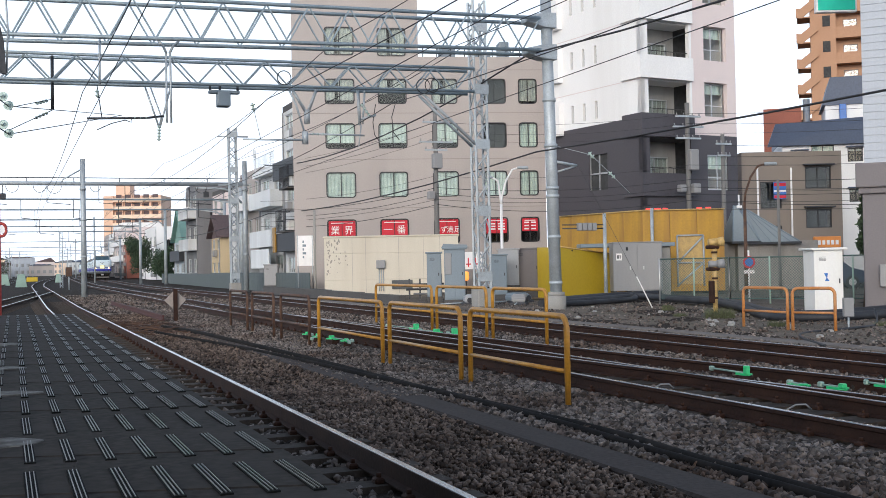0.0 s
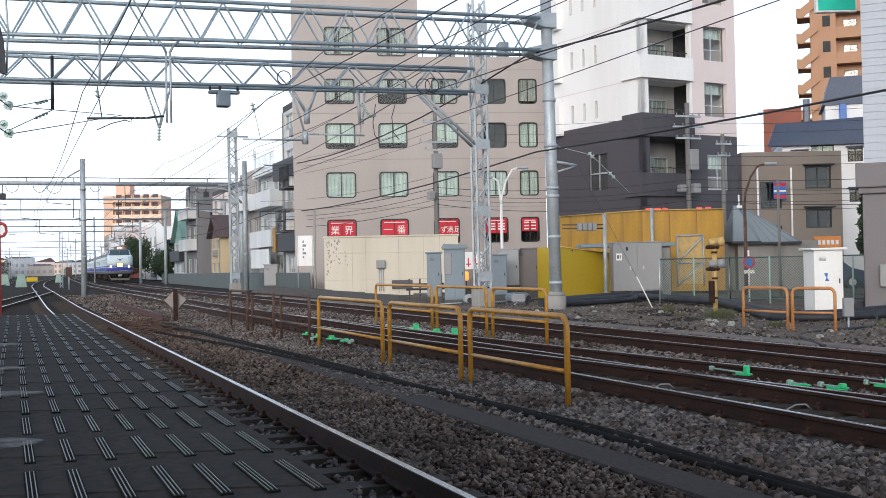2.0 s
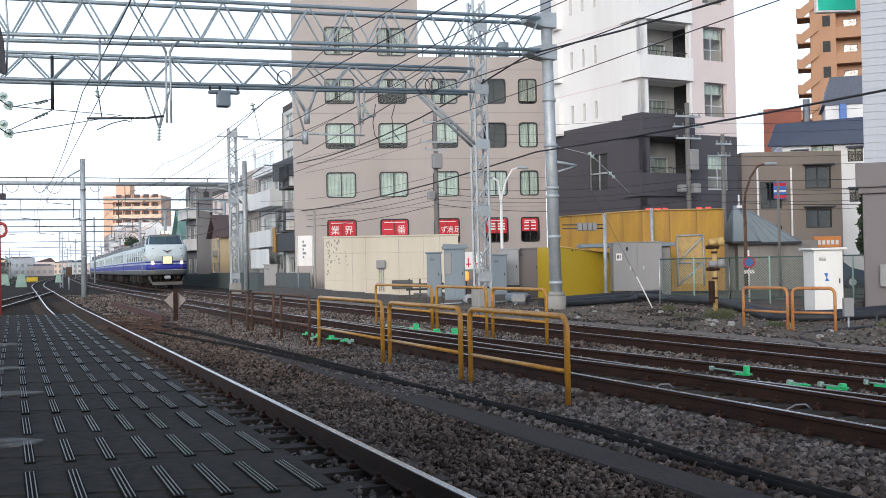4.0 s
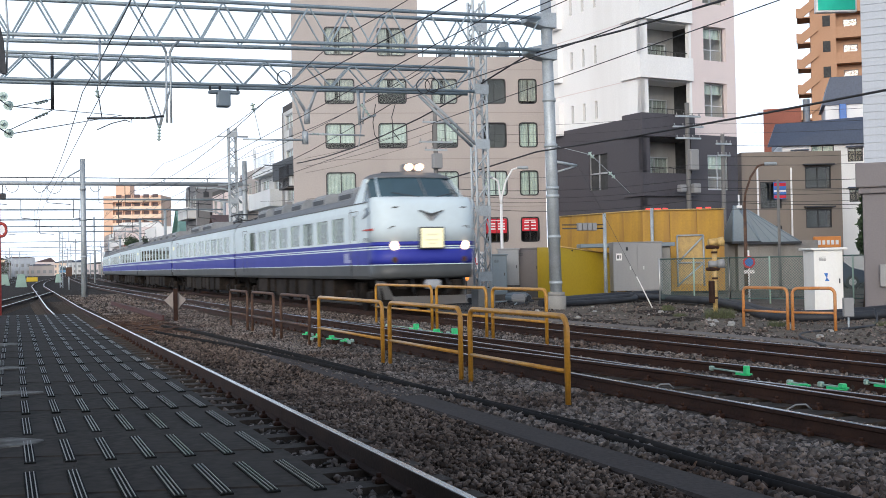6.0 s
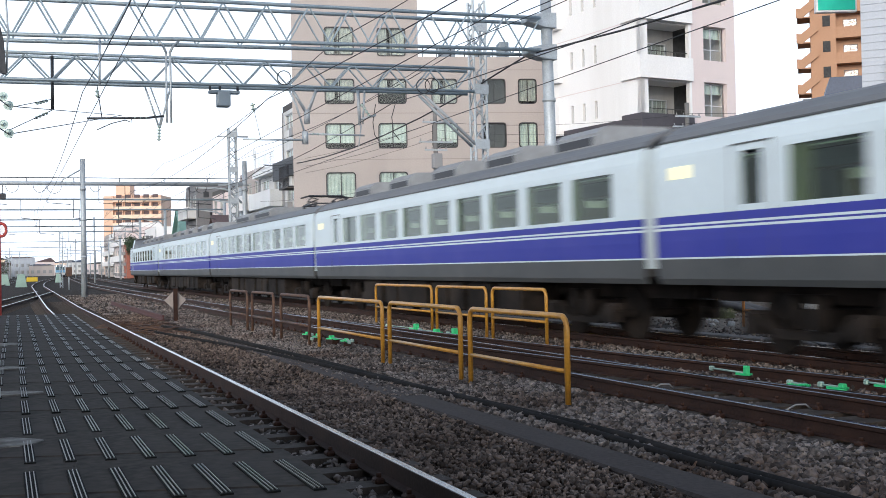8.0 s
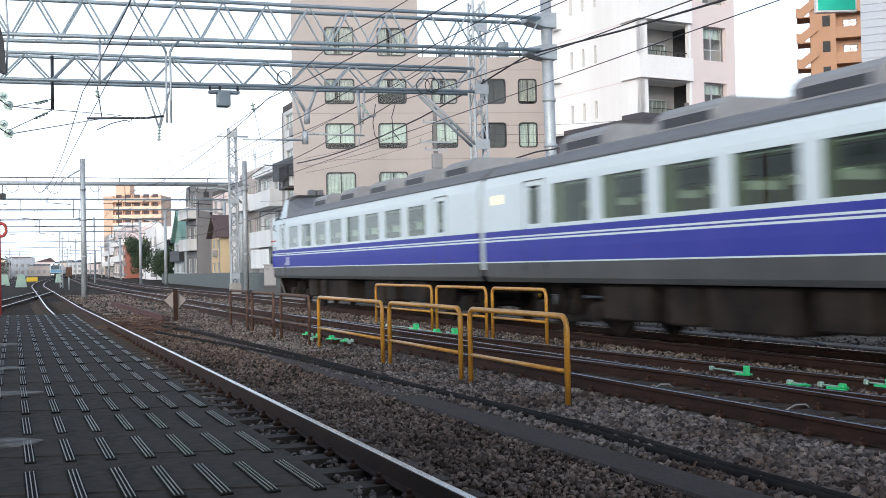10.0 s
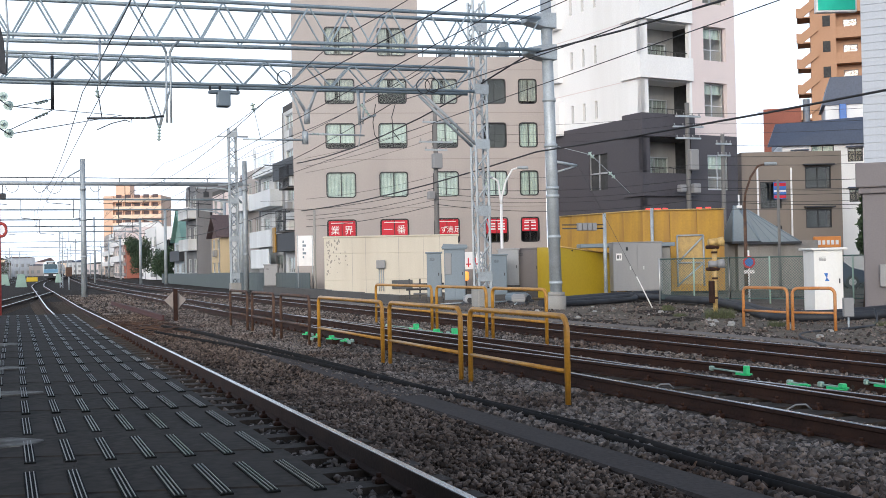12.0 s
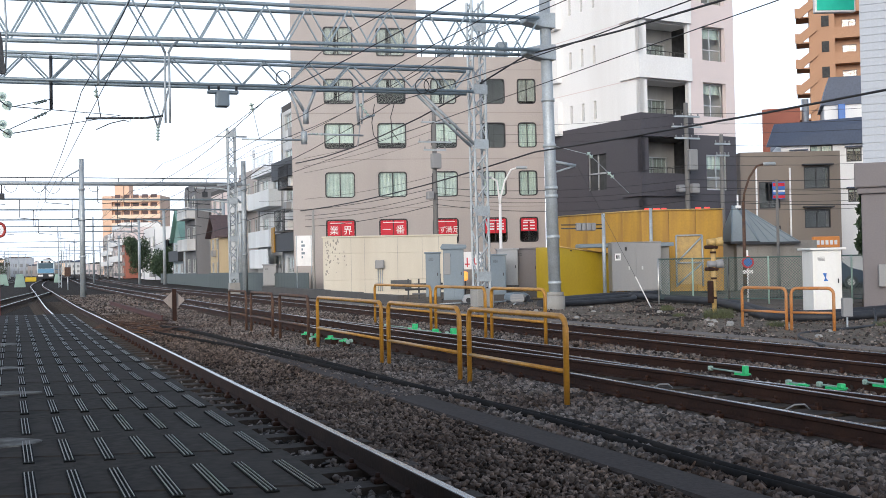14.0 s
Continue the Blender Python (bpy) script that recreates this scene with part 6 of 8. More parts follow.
# mesh fence
def mesh_fence(pts, z1, label, pitch=2.0):
    t = thing("mesh_fence", Matrix(), label, "fence")
    for (xa, ya), (xb, yb) in zip(pts, pts[1:]):
        ln = math.hypot(xb - xa, yb - ya)
        n = max(1, round(ln / pitch))
        for k in range(n + 1):
            bm = B()
            f = k / n
            rod(bm, (0, 0, -0.2), (0, 0, z1 + 0.03), 0.03, 6)
            part("post", bm, "palegreen" if k % 3 else "alu", t, m=pose(xa + (xb - xa) * f, ya + (yb - ya) * f, 0))
        bm = B()
        rod(bm, (xa, ya, z1), (xb, yb, z1), 0.022, 6)
        part("top_rail", bm, "fence", t)
        bm = B()
        rod(bm, (xa, ya, 0.05), (xb, yb, 0.05), 0.016, 6)
        part("bottom_rail", bm, "fence", t)
        bm = B()
        step = 0.085
        dx, dy = (xb - xa) / ln, (yb - ya) / ln
        m = int(ln / step)
        h = z1 - 0.05
        for k in range(-int(h / step), m):
            for s in (1, -1):
                p0, p1 = k * step, k * step + h
                c0, c1 = max(0, p0), min(ln, p1)
                if c1 - c0 < 0.05:
                    continue
                za, zb = 0.05 + (c0 - p0), 0.05 + (c1 - p0)
                if s < 0:
                    za, zb = z1 + 0.05 - za, z1 + 0.05 - zb
                rod(bm, (xa + dx * c0, ya + dy * c0, za), (xa + dx * c1, ya + dy * c1, zb), 0.006, 3)
        part("wire_mesh", bm, "fence", t)
    return t


mesh_fence([(20.0, 31.74), (21.5, 30.0), (23.1, 28.0), (25.6, 25.4)], 1.36, "green chain-link fence with steel posts", 1.15)
panel_run("sheet_fence", "grey-green corrugated sheet fence along the houses", "fence", [(14.3, 55.5), (14.6, 62), (14.9, 72), (15.0, 90)], -0.2, 1.05, "sheetfence", 0.9)
panel_run("sheet_fence", "grey-green low fence along the far houses", "fence", [(15.0, 90), (15.6, 105), (16.2, 130)], -0.2, 0.95, "sheetfence", 1.5)


# hoses along the verge
def hose(pts, r, label, mat="hose"):
    bm = B()
    P = []
    for i in range(len(pts) - 1):
        p0, p1, p2, p3 = [Vector(pts[max(0, min(len(pts) - 1, k))]) for k in (i - 1, i, i + 1, i + 2)]
        for k in range(10):
            f = k / 10
            P.append(0.5 * ((2 * p1) + (-p0 + p2) * f + (2 * p0 - 5 * p1 + 4 * p2 - p3) * f * f + (-p0 + 3 * p1 - 3 * p2 + p3) * f ** 3))
    tube(bm, P, r, 10)
    return tagged(part("cable_hose", bm, mat), label, "cable conduit", "black cable conduits")


hose([(16.0, 32.5, 0.0), (17.9, 34.0, 0.06), (20.6, 35.2, 0.08), (20.6, 32.6, 0.06), (20.1, 29.6, 0.06), (18.9, 26.0, 0.05), (17.0, 22.0, 0.0), (17.2, 20.6, 0.0), (18.6, 20.7, 0.03), (21.0, 21.2, 0.05)], 0.12, "thick black corrugated cable conduit lying on the verge")
hose([(16.0, 32.2, 0.0), (18.3, 33.2, 0.05), (20.3, 34.0, 0.07), (20.2, 31.6, 0.05), (19.7, 28.6, 0.05), (18.4, 25.2, 0.02), (16.4, 21.4, -0.02), (17.0, 20.1, -0.02), (18.9, 20.2, 0.0)], 0.1, "black cable conduit snaking over the gravel verge")
hose([(16.2, 31.6, 0.0), (18.0, 32.2, 0.0), (19.8, 33.0, 0.04), (21.2, 35.6, 0.1), (22.6, 35.9, 0.1)], 0.09, "black cable conduit snaking over the gravel verge")


# crossing signal post
t = thing("signal_post", pose(16.2, 23.2, -0.15), "weathered yellow signal post with two hooded lamps", "signal")
bm = B()
rod(bm, (0, 0, 0), (0, 0, 1.95), 0.06, 12)
post = part("post", bm, "yellowpost", t)
bm = B()
for z in (0.5, 0.98, 1.62):
    rod(bm, (0, 0, z), (0, 0, z + 0.05), 0.075, 12)
part("post_band", bm, "rust", post)
for z, name, mat, lab in ((1.9, "upper_lamp", "yellowpost", "pale yellow horn-shaped lamp"), (1.36, "lower_lamp", "cabinetgrey", "grey hooded lamp with a rusty underside")):
    bm = B()
    rod(bm, (-0.14, 0.05, z), (0.06, -0.03, z), 0.08, 14, 0.095)
    rod(bm, (0.06, -0.03, z), (0.21, -0.09, z + 0.01), 0.1, 14, 0.12)
    lo = part(name, bm, mat, t, lab)
    bm = B()
    rod(bm, (0.18, -0.08, z), (0.216, -0.094, z), 0.1, 14)
    part("lens", bm, "darksteel", lo)
    bm = B()
    rounded_box(bm, -0.2, 0.12, -0.08, 0.12, z - 0.17, z - 0.08, 0.03, 1)
    part("bracket", bm, "rust", lo)
bm = B()
rounded_box(bm, -0.15, -0.05, -0.08, 0.08, 0.4, 0.95, 0.02, 1)
part("relay_box", bm, "rust", t)
bm = B()
rounded_box(bm, -0.28, 0.3, -0.25, 0.25, -0.1, 0.16, 0.04, 1)
part("footing", bm, "darkconc", t, "mossy concrete footing")


# poles with transformers and lamps
def utility_pole(x, y, z1, label, boxes=(), arms=(), r=0.14):
    t = thing("utility_pole", pose(x, y, -0.15), label, "utility pole", "utility poles")
    bm = B()
    rod(bm, (0, 0, 0), (0, 0, z1), r, 12, r * 0.75)
    part("pole", bm, "agedpole", t)
    for dx, z, w, h in boxes:
        bm = B()
        rounded_box(bm, dx - w / 2, dx + w / 2, -0.35, -0.02, z, z + h, 0.05, 2)
        part("transformer", bm, "cabinetgrey", t)
    for z, w in arms:
        bm = B()
        box(bm, -w, w, -0.12, -0.04, z, z + 0.08)
        arm = part("crossarm", bm, "galv", t)
        for k in (-0.9, -0.35, 0.35, 0.9):
            bm = B()
            rod(bm, (k * w, -0.08, z + 0.08), (k * w, -0.08, z + 0.2), 0.035, 8, 0.025)
            part("insulator", bm, "cabinetgrey", arm)
    return t


utility_pole(20.05, 52.3, 9.4, "concrete utility pole with a transformer before the hotel", [(0.0, 6.3, 0.5, 0.75), (-0.35, 4.75, 0.35, 0.4)], [(8.6, 0.7), (7.6, 0.9), (7.2, 0.6)])
utility_pole(30.4, 45.5, 9.0, "concrete utility pole with grey transformers", [(0.17, 5.75, 0.48, 1.0), (0.28, 4.65, 0.4, 0.46), (-0.5, 4.7, 0.35, 0.35)], [(8.3, 0.7), (7.8, 0.85), (7.25, 0.7)])
utility_pole(31.4, 44.1, 7.35, "slim concrete utility pole", [], [(6.85, 0.42), (6.3, 0.36)], 0.12)
utility_pole(25.75, 32.9, 4.3, "brown steel sign pole", [], [], 0.06)


def street_lamp(x, y, h, label, arms, mat="signwhite", turn=FACE):
    t = thing("street_lamp", pose(x, y, -0.15, 0, 0, turn), label, "street lamp", "street lamps")
    bm = B()
    rod(bm, (0, 0, 0), (0, 0, h * 0.72), 0.085, 12, 0.06)
    part("post", bm, mat, t)
    for s, reach, up in arms:
        bm = B()
        tube(bm, [(0, 0, h * 0.70), (s * 0.04, 0, h * 0.78), (s * reach * 0.3, 0, h * 0.9), (s * reach * 0.65, 0, h * up * 0.985), (s * reach, 0, h * up)], 0.045, 8)
        a = part("arm", bm, mat, t)
        bm = B()
        rounded_box(bm, s * reach - 0.05 if s > 0 else s * reach - 0.45, s * reach + 0.45 if s > 0 else s * reach + 0.05, -0.12, 0.12, h * up - 0.06, h * up + 0.06, 0.05, 2)
        part("lamp_head", bm, "galv", a)
    return t


street_lamp(20.58, 45.6, 5.75, "white twin-arm street lamp", [(1, 0.8, 1.0), (-1, 0.4, 0.93)])
street_lamp(27.1, 36.7, 5.2, "brown single-arm street lamp", [(1, 0.85, 1.0)], "rustrail")


# ---------------------------------------------------------------- buildings at the right
def tan_house():
    holes = [(0.95, 2.05, 3.9, 5.3), (3.3, 4.65, 4.9, 6.05), (3.3, 4.65, 2.85, 3.8), (0.95, 2.05, 1.2, 3.0)]
    t = house("tan_house", pose(35.6, 48.4, 0, 0, 0, FACE), 5.2, 7.0, 6.45, "tan", "tan rendered house with deep set windows", holes, frame="frame", curtain=0.05)
    bm = B()
    for u in (0.8, 2.55):
        rod(bm, (u, -0.06, 0.3), (u, -0.06, 6.0), 0.05, 8)
    part("drain_pipe", bm, "signwhite", t)
    for u0, u1, v in ((3.2, 4.75, 3.9), (3.2, 4.75, 6.1)):
        bm = B()
        box(bm, u0, u1, -0.35, -0.003, v, v + 0.07)
        part("window_hood", bm, "darksteel", t)
    bm = B()
    rounded_box(bm, 1.5, 2.15, -0.5, -0.42, 4.35, 5.25, 0.02, 1)
    s = part("shop_sign", bm, "blueplastic", t, "blue, red and white shop sign")
    for v0, v1, m in ((4.4, 4.55, "signred"), (4.72, 4.82, "signwhite"), (5.02, 5.2, "signred")):
        bm = B()
        box(bm, 1.52, 2.13, -0.51, -0.5, v0, v1)
        part("sign_stripe", bm, m, s)
    bm = B()
    box(bm, 1.8, 1.86, -0.42, -0.003, 4.8, 4.86)
    part("sign_bracket", bm, "galv", s)


tan_house()


def navy_house():
    holes = [(0.6, 1.5, 7.35, 7.95), (3.9, 4.8, 7.2, 8.05), (3.95, 4.75, 4.7, 5.5), (1.75, 3.1, 6.3, 8.3)]
    t = house("white_house", pose(45.3, 57.4, 0, 0, 0, FACE - 12), 6.2, 8.0, 8.6, "white", "white clad house under a navy mansard roof band", holes, frame="frame", curtain=0.2, roofmat="navy")
    bm = B()
    lo = [bm.verts.new(p) for p in ((-0.9, -0.35, 8.3), (6.6, -0.35, 8.3), (6.6, 0.1, 8.3), (-0.9, 0.1, 8.3))]
    hi = [bm.verts.new(p) for p in ((-0.35, 0.2, 9.75), (6.6, 0.2, 10.05), (6.6, 0.55, 10.05), (-0.35, 0.55, 9.75))]
    for k in range(4):
        bm.faces.new((lo[k], lo[(k + 1) % 4], hi[(k + 1) % 4], hi[k]))
    bm.faces.new(hi)
    bm.faces.new(lo[::-1])
    part("mansard_band", bm, "navy", t, "navy metal mansard")
    for u0, u1, v in ((0.5, 1.6, 8.0), (3.8, 4.9, 8.1), (3.85, 4.85, 5.55)):
        bm = B()
        box(bm, u0, u1, -0.3, -0.003, v, v + 0.06)
        part("window_hood", bm, "navy", t)
    t = thing("rear_house", pose(52.3, 61.6, 0, 0, 0, FACE - 16), "white house with a navy hipped roof behind", "building")
    bm = B()
    rounded_box(bm, 0, 3.4, 0, 5, 0, 11.7, 0.02, 1)
    part("wall", bm, "white", t)
    bm = B()
    prism(bm, [(-0.2, 11.7), (3.6, 11.7), (3.3, 13.6), (0.35, 13.6)], -0.15, 5)
    part("roof", bm, "navy", t)
    bm = B()
    rounded_box(bm, 0.9, 1.35, -0.5, -0.05, 10.6, 11.7, 0.05, 2)
    part("water_butt", bm, "blueplastic", t, "blue plastic butt")
    t = thing("brick_house", pose(50.6, 66.1, 0, 0, 0, FACE - 18), "red-brown tiled rooftop block", "building")
    bm = B()
    rounded_box(bm, 0, 2.6, 0, 4, 0, 12.0, 0.02, 1)
    part("wall", bm, "brick", t)
    bm = B()
    rod(bm, (2.95, 0.4, 0), (2.95, 0.4, 12.6), 0.25, 12)
    part("tank", bm, "alu", t, "silver flue")


navy_house()


def orange_tower():
    """Orange apartment tower with a stair core of slanting parapets and stacked balconies."""
    t = thing("orange_apartment_tower", pose(82.8, 101.8, 0, 0, 0, FACE - 18), "orange tiled apartment tower with open stairs and balconies", "building")
    bm = B()
    box(bm, 1.4, 4.1, 0, 9, 0, 45)
    box(bm, 4.1, 9.5, 1.6, 9, 0, 45)
    part("tower_wall", bm, "orange", t)
    for k in range(14):
        z = 3.0 + 2.85 * k
        bm = B()
        prism(bm, [(-0.1, z - 0.5), (0.5, z - 0.6), (2.2, z + 0.75), (2.2, z + 1.85), (0.4, z + 0.5), (-0.1, z + 0.55)], -0.35, -0.15)
        part("stair_parapet", bm, "orange", t)
        bm = B()
        box(bm, 0.0, 1.4, -0.14, 3.0, z - 0.55, z - 0.4)
        part("stair_landing", bm, "orange", t)
        # flat dark panel on the wall, painted as the shade of an opening
        bm = B()
        box(bm, 2.7, 3.5, -0.06, -0.003, z + 1.2, z + 2.4)
        part("stair_dark_panel", bm, "dim", t)
        bm = B()
        box(bm, 4.1, 9.6, 0.3, 1.6, z - 0.15, z)
        box(bm, 4.1, 9.6, 0.2, 0.3, z - 0.15, z + 1.1)
        part("balcony", bm, "orange", t)
        window(t, 4.9, 6.4, z + 0.2, z + 2.1, frame="frame", y=1.52)
        window(t, 7.2, 8.7, z + 0.2, z + 2.1, frame="frame", y=1.52)


orange_tower()


def corner_building():
    t = thing("siding_building", pose(24.35, 27.0, 0, 0, 0, FACE - 24), "pale blue-grey clapboard building", "building")
    h = 0.235
    base = None
    for k in range(46):
        m = pose(0, 0, 3.6 + h * k)
        if base is None:
            bm = B()
            prism(bm, [(0.0, 0.0), (0.04, 0.0), (0.04, h), (0.02, h)], 0, 6.0, "x")
            base = part("clapboard", bm, "siding", t, m=m)
        else:
            again(base, m)
    bm = B()
    box(bm, 0.0, 6, 0.045, 5, 0, 14.6)
    part("wall", bm, "siding", t)
    t = thing("concrete_building", pose(21.3, 23.95, 0, 0, 0, FACE - 24), "grey rendered low building with a thick parapet band", "building")
    bm = B()
    rounded_box(bm, 0.15, 5.0, 0, 2.4, -0.2, 3.0, 0.05, 2)
    part("wall", bm, "concretemauve", t)
    bm = B()
    rounded_box(bm, 0.06, 5.0, -0.1, 2.5, 3.0, 3.16, 0.03, 2)
    part("moulding", bm, "concretemauve", t)
    bm = B()
    rounded_box(bm, 0.0, 5.0, -0.2, 2.5, 3.16, 3.82, 0.04, 2)
    part("parapet", bm, "concretemauve", t)
    bm = B()
    rounded_box(bm, 0.55, 0.95, -0.16, -0.02, 0.5, 1.1, 0.02, 1)
    part("meter_box", bm, "cabinetgrey", t)
    t = thing("hanging_sign", pose(27.1, 32.25, 0, 0, 0, FACE), "teal shop sign with a white rim high on a mast", "sign")
    bm = B()
    rounded_box(bm, 0.06, 1.4, -0.02, 0.0, 10.17, 12.0, 0.01, 1)
    part("sign_face", bm, "signteal", t)
    bm = B()
    rounded_box(bm, 0.0, 1.46, 0.0, 0.25, 10.1, 12.1, 0.02, 1)
    part("sign_box", bm, "signwhite", t)
    bm = B()
    rod(bm, (1.9, 0.2, -0.2), (1.9, 0.2, 12.0), 0.09, 8)
    rod(bm, (1.4, 0.14, 11.2), (1.95, 0.14, 11.2), 0.05, 6)
    part("mast", bm, "galv", t)


corner_building()


def glass_lodge():
    """Steep pale pyramid roofs with finials behind the fence, and a low wall."""
    t = thing("pavilion", pose(30.4, 41.6, 0, 0, 0, FACE), "small pavilion with steep pale blue-grey sheet roofs", "pavilion")
    bm = B()
    box(bm, 0.0, 3.6, 0.3, 2.4, -0.1, 2.1)
    part("wall", bm, "streetwall", t)
    for x0, x1, z0, zt, mat in ((-0.3, 0.9, 2.1, 3.75, "palesheet"), (0.1, 2.7, 2.05, 3.6, "palesheet")):
        bm = B()
        b = [bm.verts.new(p) for p in ((x0, 0, z0), (x1, 0, z0), (x1, 2.4, z0), (x0, 2.4, z0))]
        a = [bm.verts.new(p) for p in (((x0 + 0.35), 1.1, zt), ((x0 + 0.5), 1.1, zt))]
        bm.faces.new((b[0], b[1], a[1], a[0]))
        bm.faces.new((b[1], b[2], a[1]))
        bm.faces.new((b[2], b[3], a[0], a[1]))
        bm.faces.new((b[3], b[0], a[0]))
        bm.faces.new(b[::-1])
        part("roof", bm, mat, t)
    bm = B()
    rod(bm, (0.3, 1.1, 3.6), (0.3, 1.1, 4.25), 0.04, 6)
    rounded_box(bm, 0.18, 0.42, 0.98, 1.22, 3.62, 3.75, 0.02, 1)
    part("finial", bm, "signwhite", t)
    for x0, x1, z, zt in ((-0.3, 0.9, 2.1, 3.75), (0.1, 2.7, 2.05, 3.6)):
        bm = B()
        box(bm, x0 - 0.06, x1 + 0.06, -0.06, 2.46, z - 0.1, z - 0.003)
        part("eave", bm, "darksteel", t)
        for a, b in (((x0, 0, z), (x0 + 0.35, 1.1, zt)), ((x1, 0, z), (x0 + 0.5, 1.1, zt)), ((x1, 2.4, z), (x0 + 0.5, 1.1, zt))):
            bm = B()
            rod(bm, a, b, 0.035, 6)
            part("ridge", bm, "cabinetblue", t)
    for k in range(5):
        bm = B()
        f = (k + 1) / 6
        rod(bm, (0.1 + 2.6 * f, -0.01, 2.06), (0.45 + 0.15 * f, 1.08, 3.6), 0.015, 5)
        part("roof_seam", bm, "cabinetblue", t)
    t = thing("low_wall", pose(30.2, 42.6, 0, 0, 0, FACE), "pale rendered low wall along the street", "wall")
    bm = B()
    rounded_box(bm, 0, 5.2, 0, 0.25, -0.2, 2.02, 0.02, 1)
    part("wall", bm, "streetwall", t)
    bm = B()
    rounded_box(bm, 4.1, 5.3, -0.25, -0.02, 1.75, 2.25, 0.02, 1)
    s = part("shop_sign", bm, "orangesign", t, "orange shop sign")
    bm = B()
    for k in range(5):
        box(bm, 4.25 + 0.2 * k, 4.38 + 0.2 * k, -0.262, -0.25, 1.88, 2.08)
    part("sign_mark", bm, "signwhite", s)


glass_lodge()

# no-parking style disc on a post, parked cars
t = thing("road_sign", pose(22.7, 30.6, -0.15, 0, 0, FACE), "round blue and red road sign with a white plate", "road sign")
bm = B()
rod(bm, (0, 0, 0), (0, 0, 1.75), 0.03, 8)
part("post", bm, "signwhite", t)
bm = B()
rod(bm, (0, -0.03, 1.35), (0, -0.05, 1.35), 0.2, 24)
d = part("disc", bm, "signred", t)
bm = B()
rod(bm, (0, -0.051, 1.35), (0, -0.056, 1.35), 0.14, 24)
part("disc_centre", bm, "blueplastic", d)
bm = B()
box(bm, -0.17, 0.17, -0.05, -0.03, 0.98, 1.1)
part("plate", bm, "signwhite", t)


def parked_car(x, y, turn, label, mat):
    t = thing("parked_car", pose(x, y, -0.1, 0, 0, turn), label, "car", "parked cars")
    bm = B()
    prism(bm, [(-1.7, 0.25), (1.7, 0.25), (1.72, 0.75), (1.0, 0.9), (0.55, 1.4), (-1.2, 1.42), (-1.65, 0.95)], -0.72, 0.72)
    bmesh.ops.bevel(bm, geom=bm.edges[:], offset=0.06, segments=2, affect="EDGES")
    part("body", bm, mat, t)
    for s in (-1, 1):
        bm = B()
        prism(bm, [(-1.35, 0.95), (0.8, 0.92), (0.48, 1.33), (-1.1, 1.34)], s * 0.725 - 0.01, s * 0.725 + 0.01)
        part("side_window", bm, "windscreen", t)
        for e in (-1.1, 1.1):
            bm = B()
            rod(bm, (e, s * 0.62, 0.28), (e, s * 0.74, 0.28), 0.29, 18)
            w = part("wheel", bm, "darksteel", t)
            bm = B()
            rod(bm, (e, s * 0.74, 0.28), (e, s * 0.75, 0.28), 0.17, 14)
            part("rim", bm, "alu", w)
    return t


parked_car(20.65, 44.8, 70, "small white car parked behind the cabinets", "trainwhite")
parked_car(34.5, 41.0, -30, "dark green car parked behind the fence", "navy")
def point_machine(x, y, turn, label, mat):
    t = thing("point_machine", pose(x, y, -0.15, 0, 0, turn), label, "point machine", "point machines")
    bm = B()
    rounded_box(bm, -0.55, 0.55, -0.3, 0.3, 0.0, 0.12, 0.02, 1)
    part("base", bm, "darksteel", t)
    bm = B()
    prism(bm, [(-0.48, 0.12), (0.48, 0.12), (0.48, 0.26), (0.22, 0.4), (-0.38, 0.4), (-0.48, 0.28)], -0.24, 0.24)
    bmesh.ops.bevel(bm, geom=bm.edges[:], offset=0.04, segments=2, affect="EDGES")
    part("cover", bm, mat, t)
    for s in (-0.3, 0.3):
        bm = B()
        rod(bm, (s, -0.27, 0.2), (s, -0.23, 0.2), 0.09, 14)
        part("hub", bm, "hose", t)
    bm = B()
    rod(bm, (-1.3, 0.05, 0.08), (-0.5, 0.05, 0.1), 0.025, 8)
    part("drive_rod", bm, "galv", t)
    return t


point_machine(16.6, 35.4, 60, "grey point machine on the gravel verge", "cabinetgrey")
point_machine(17.4, 37.2, 20, "blue-grey point machine on the gravel verge", "cabinetblue")
point_machine(15.5, 36.6, -15, "pale grey point machine beside the lattice mast", "palecabinet")
t = thing("paper_lantern", pose(17.9, 43.6, 0), "glowing orange shop lantern", "lantern")
bm = B()
rounded_box(bm, 0.03, 0.27, 0.03, 0.27, 0.62, 1.02, 0.1, 3)
part("shade", bm, "orangelamp", t)
bm = B()
rod(bm, (0.15, 0.15, -0.15), (0.15, 0.15, 0.64), 0.03, 6)
part("stand", bm, "darksteel", t)
t = thing("shop_banner", pose(17.6, 44.6, 0, 0, 0, FACE), "white shop banner with red strokes", "sign")
bm = B()
rounded_box(bm, 0, 1.5, 0, 0.04, 1.1, 1.85, 0.01, 1)
part("sheet", bm, "signwhite", t)
bm = B()
for k in range(4):
    box(bm, 0.15 + 0.3 * k, 0.35 + 0.3 * k, -0.008, -0.001, 1.3, 1.35)
    box(bm, 0.22 + 0.3 * k, 0.27 + 0.3 * k, -0.012, -0.008, 1.2, 1.6)
part("strokes", bm, "signred", t)
bm = B()
for x in (0.05, 1.45):
    rod(bm, (x, 0.02, -0.2), (x, 0.02, 1.85), 0.03, 6)
part("stand", bm, "galv", t)


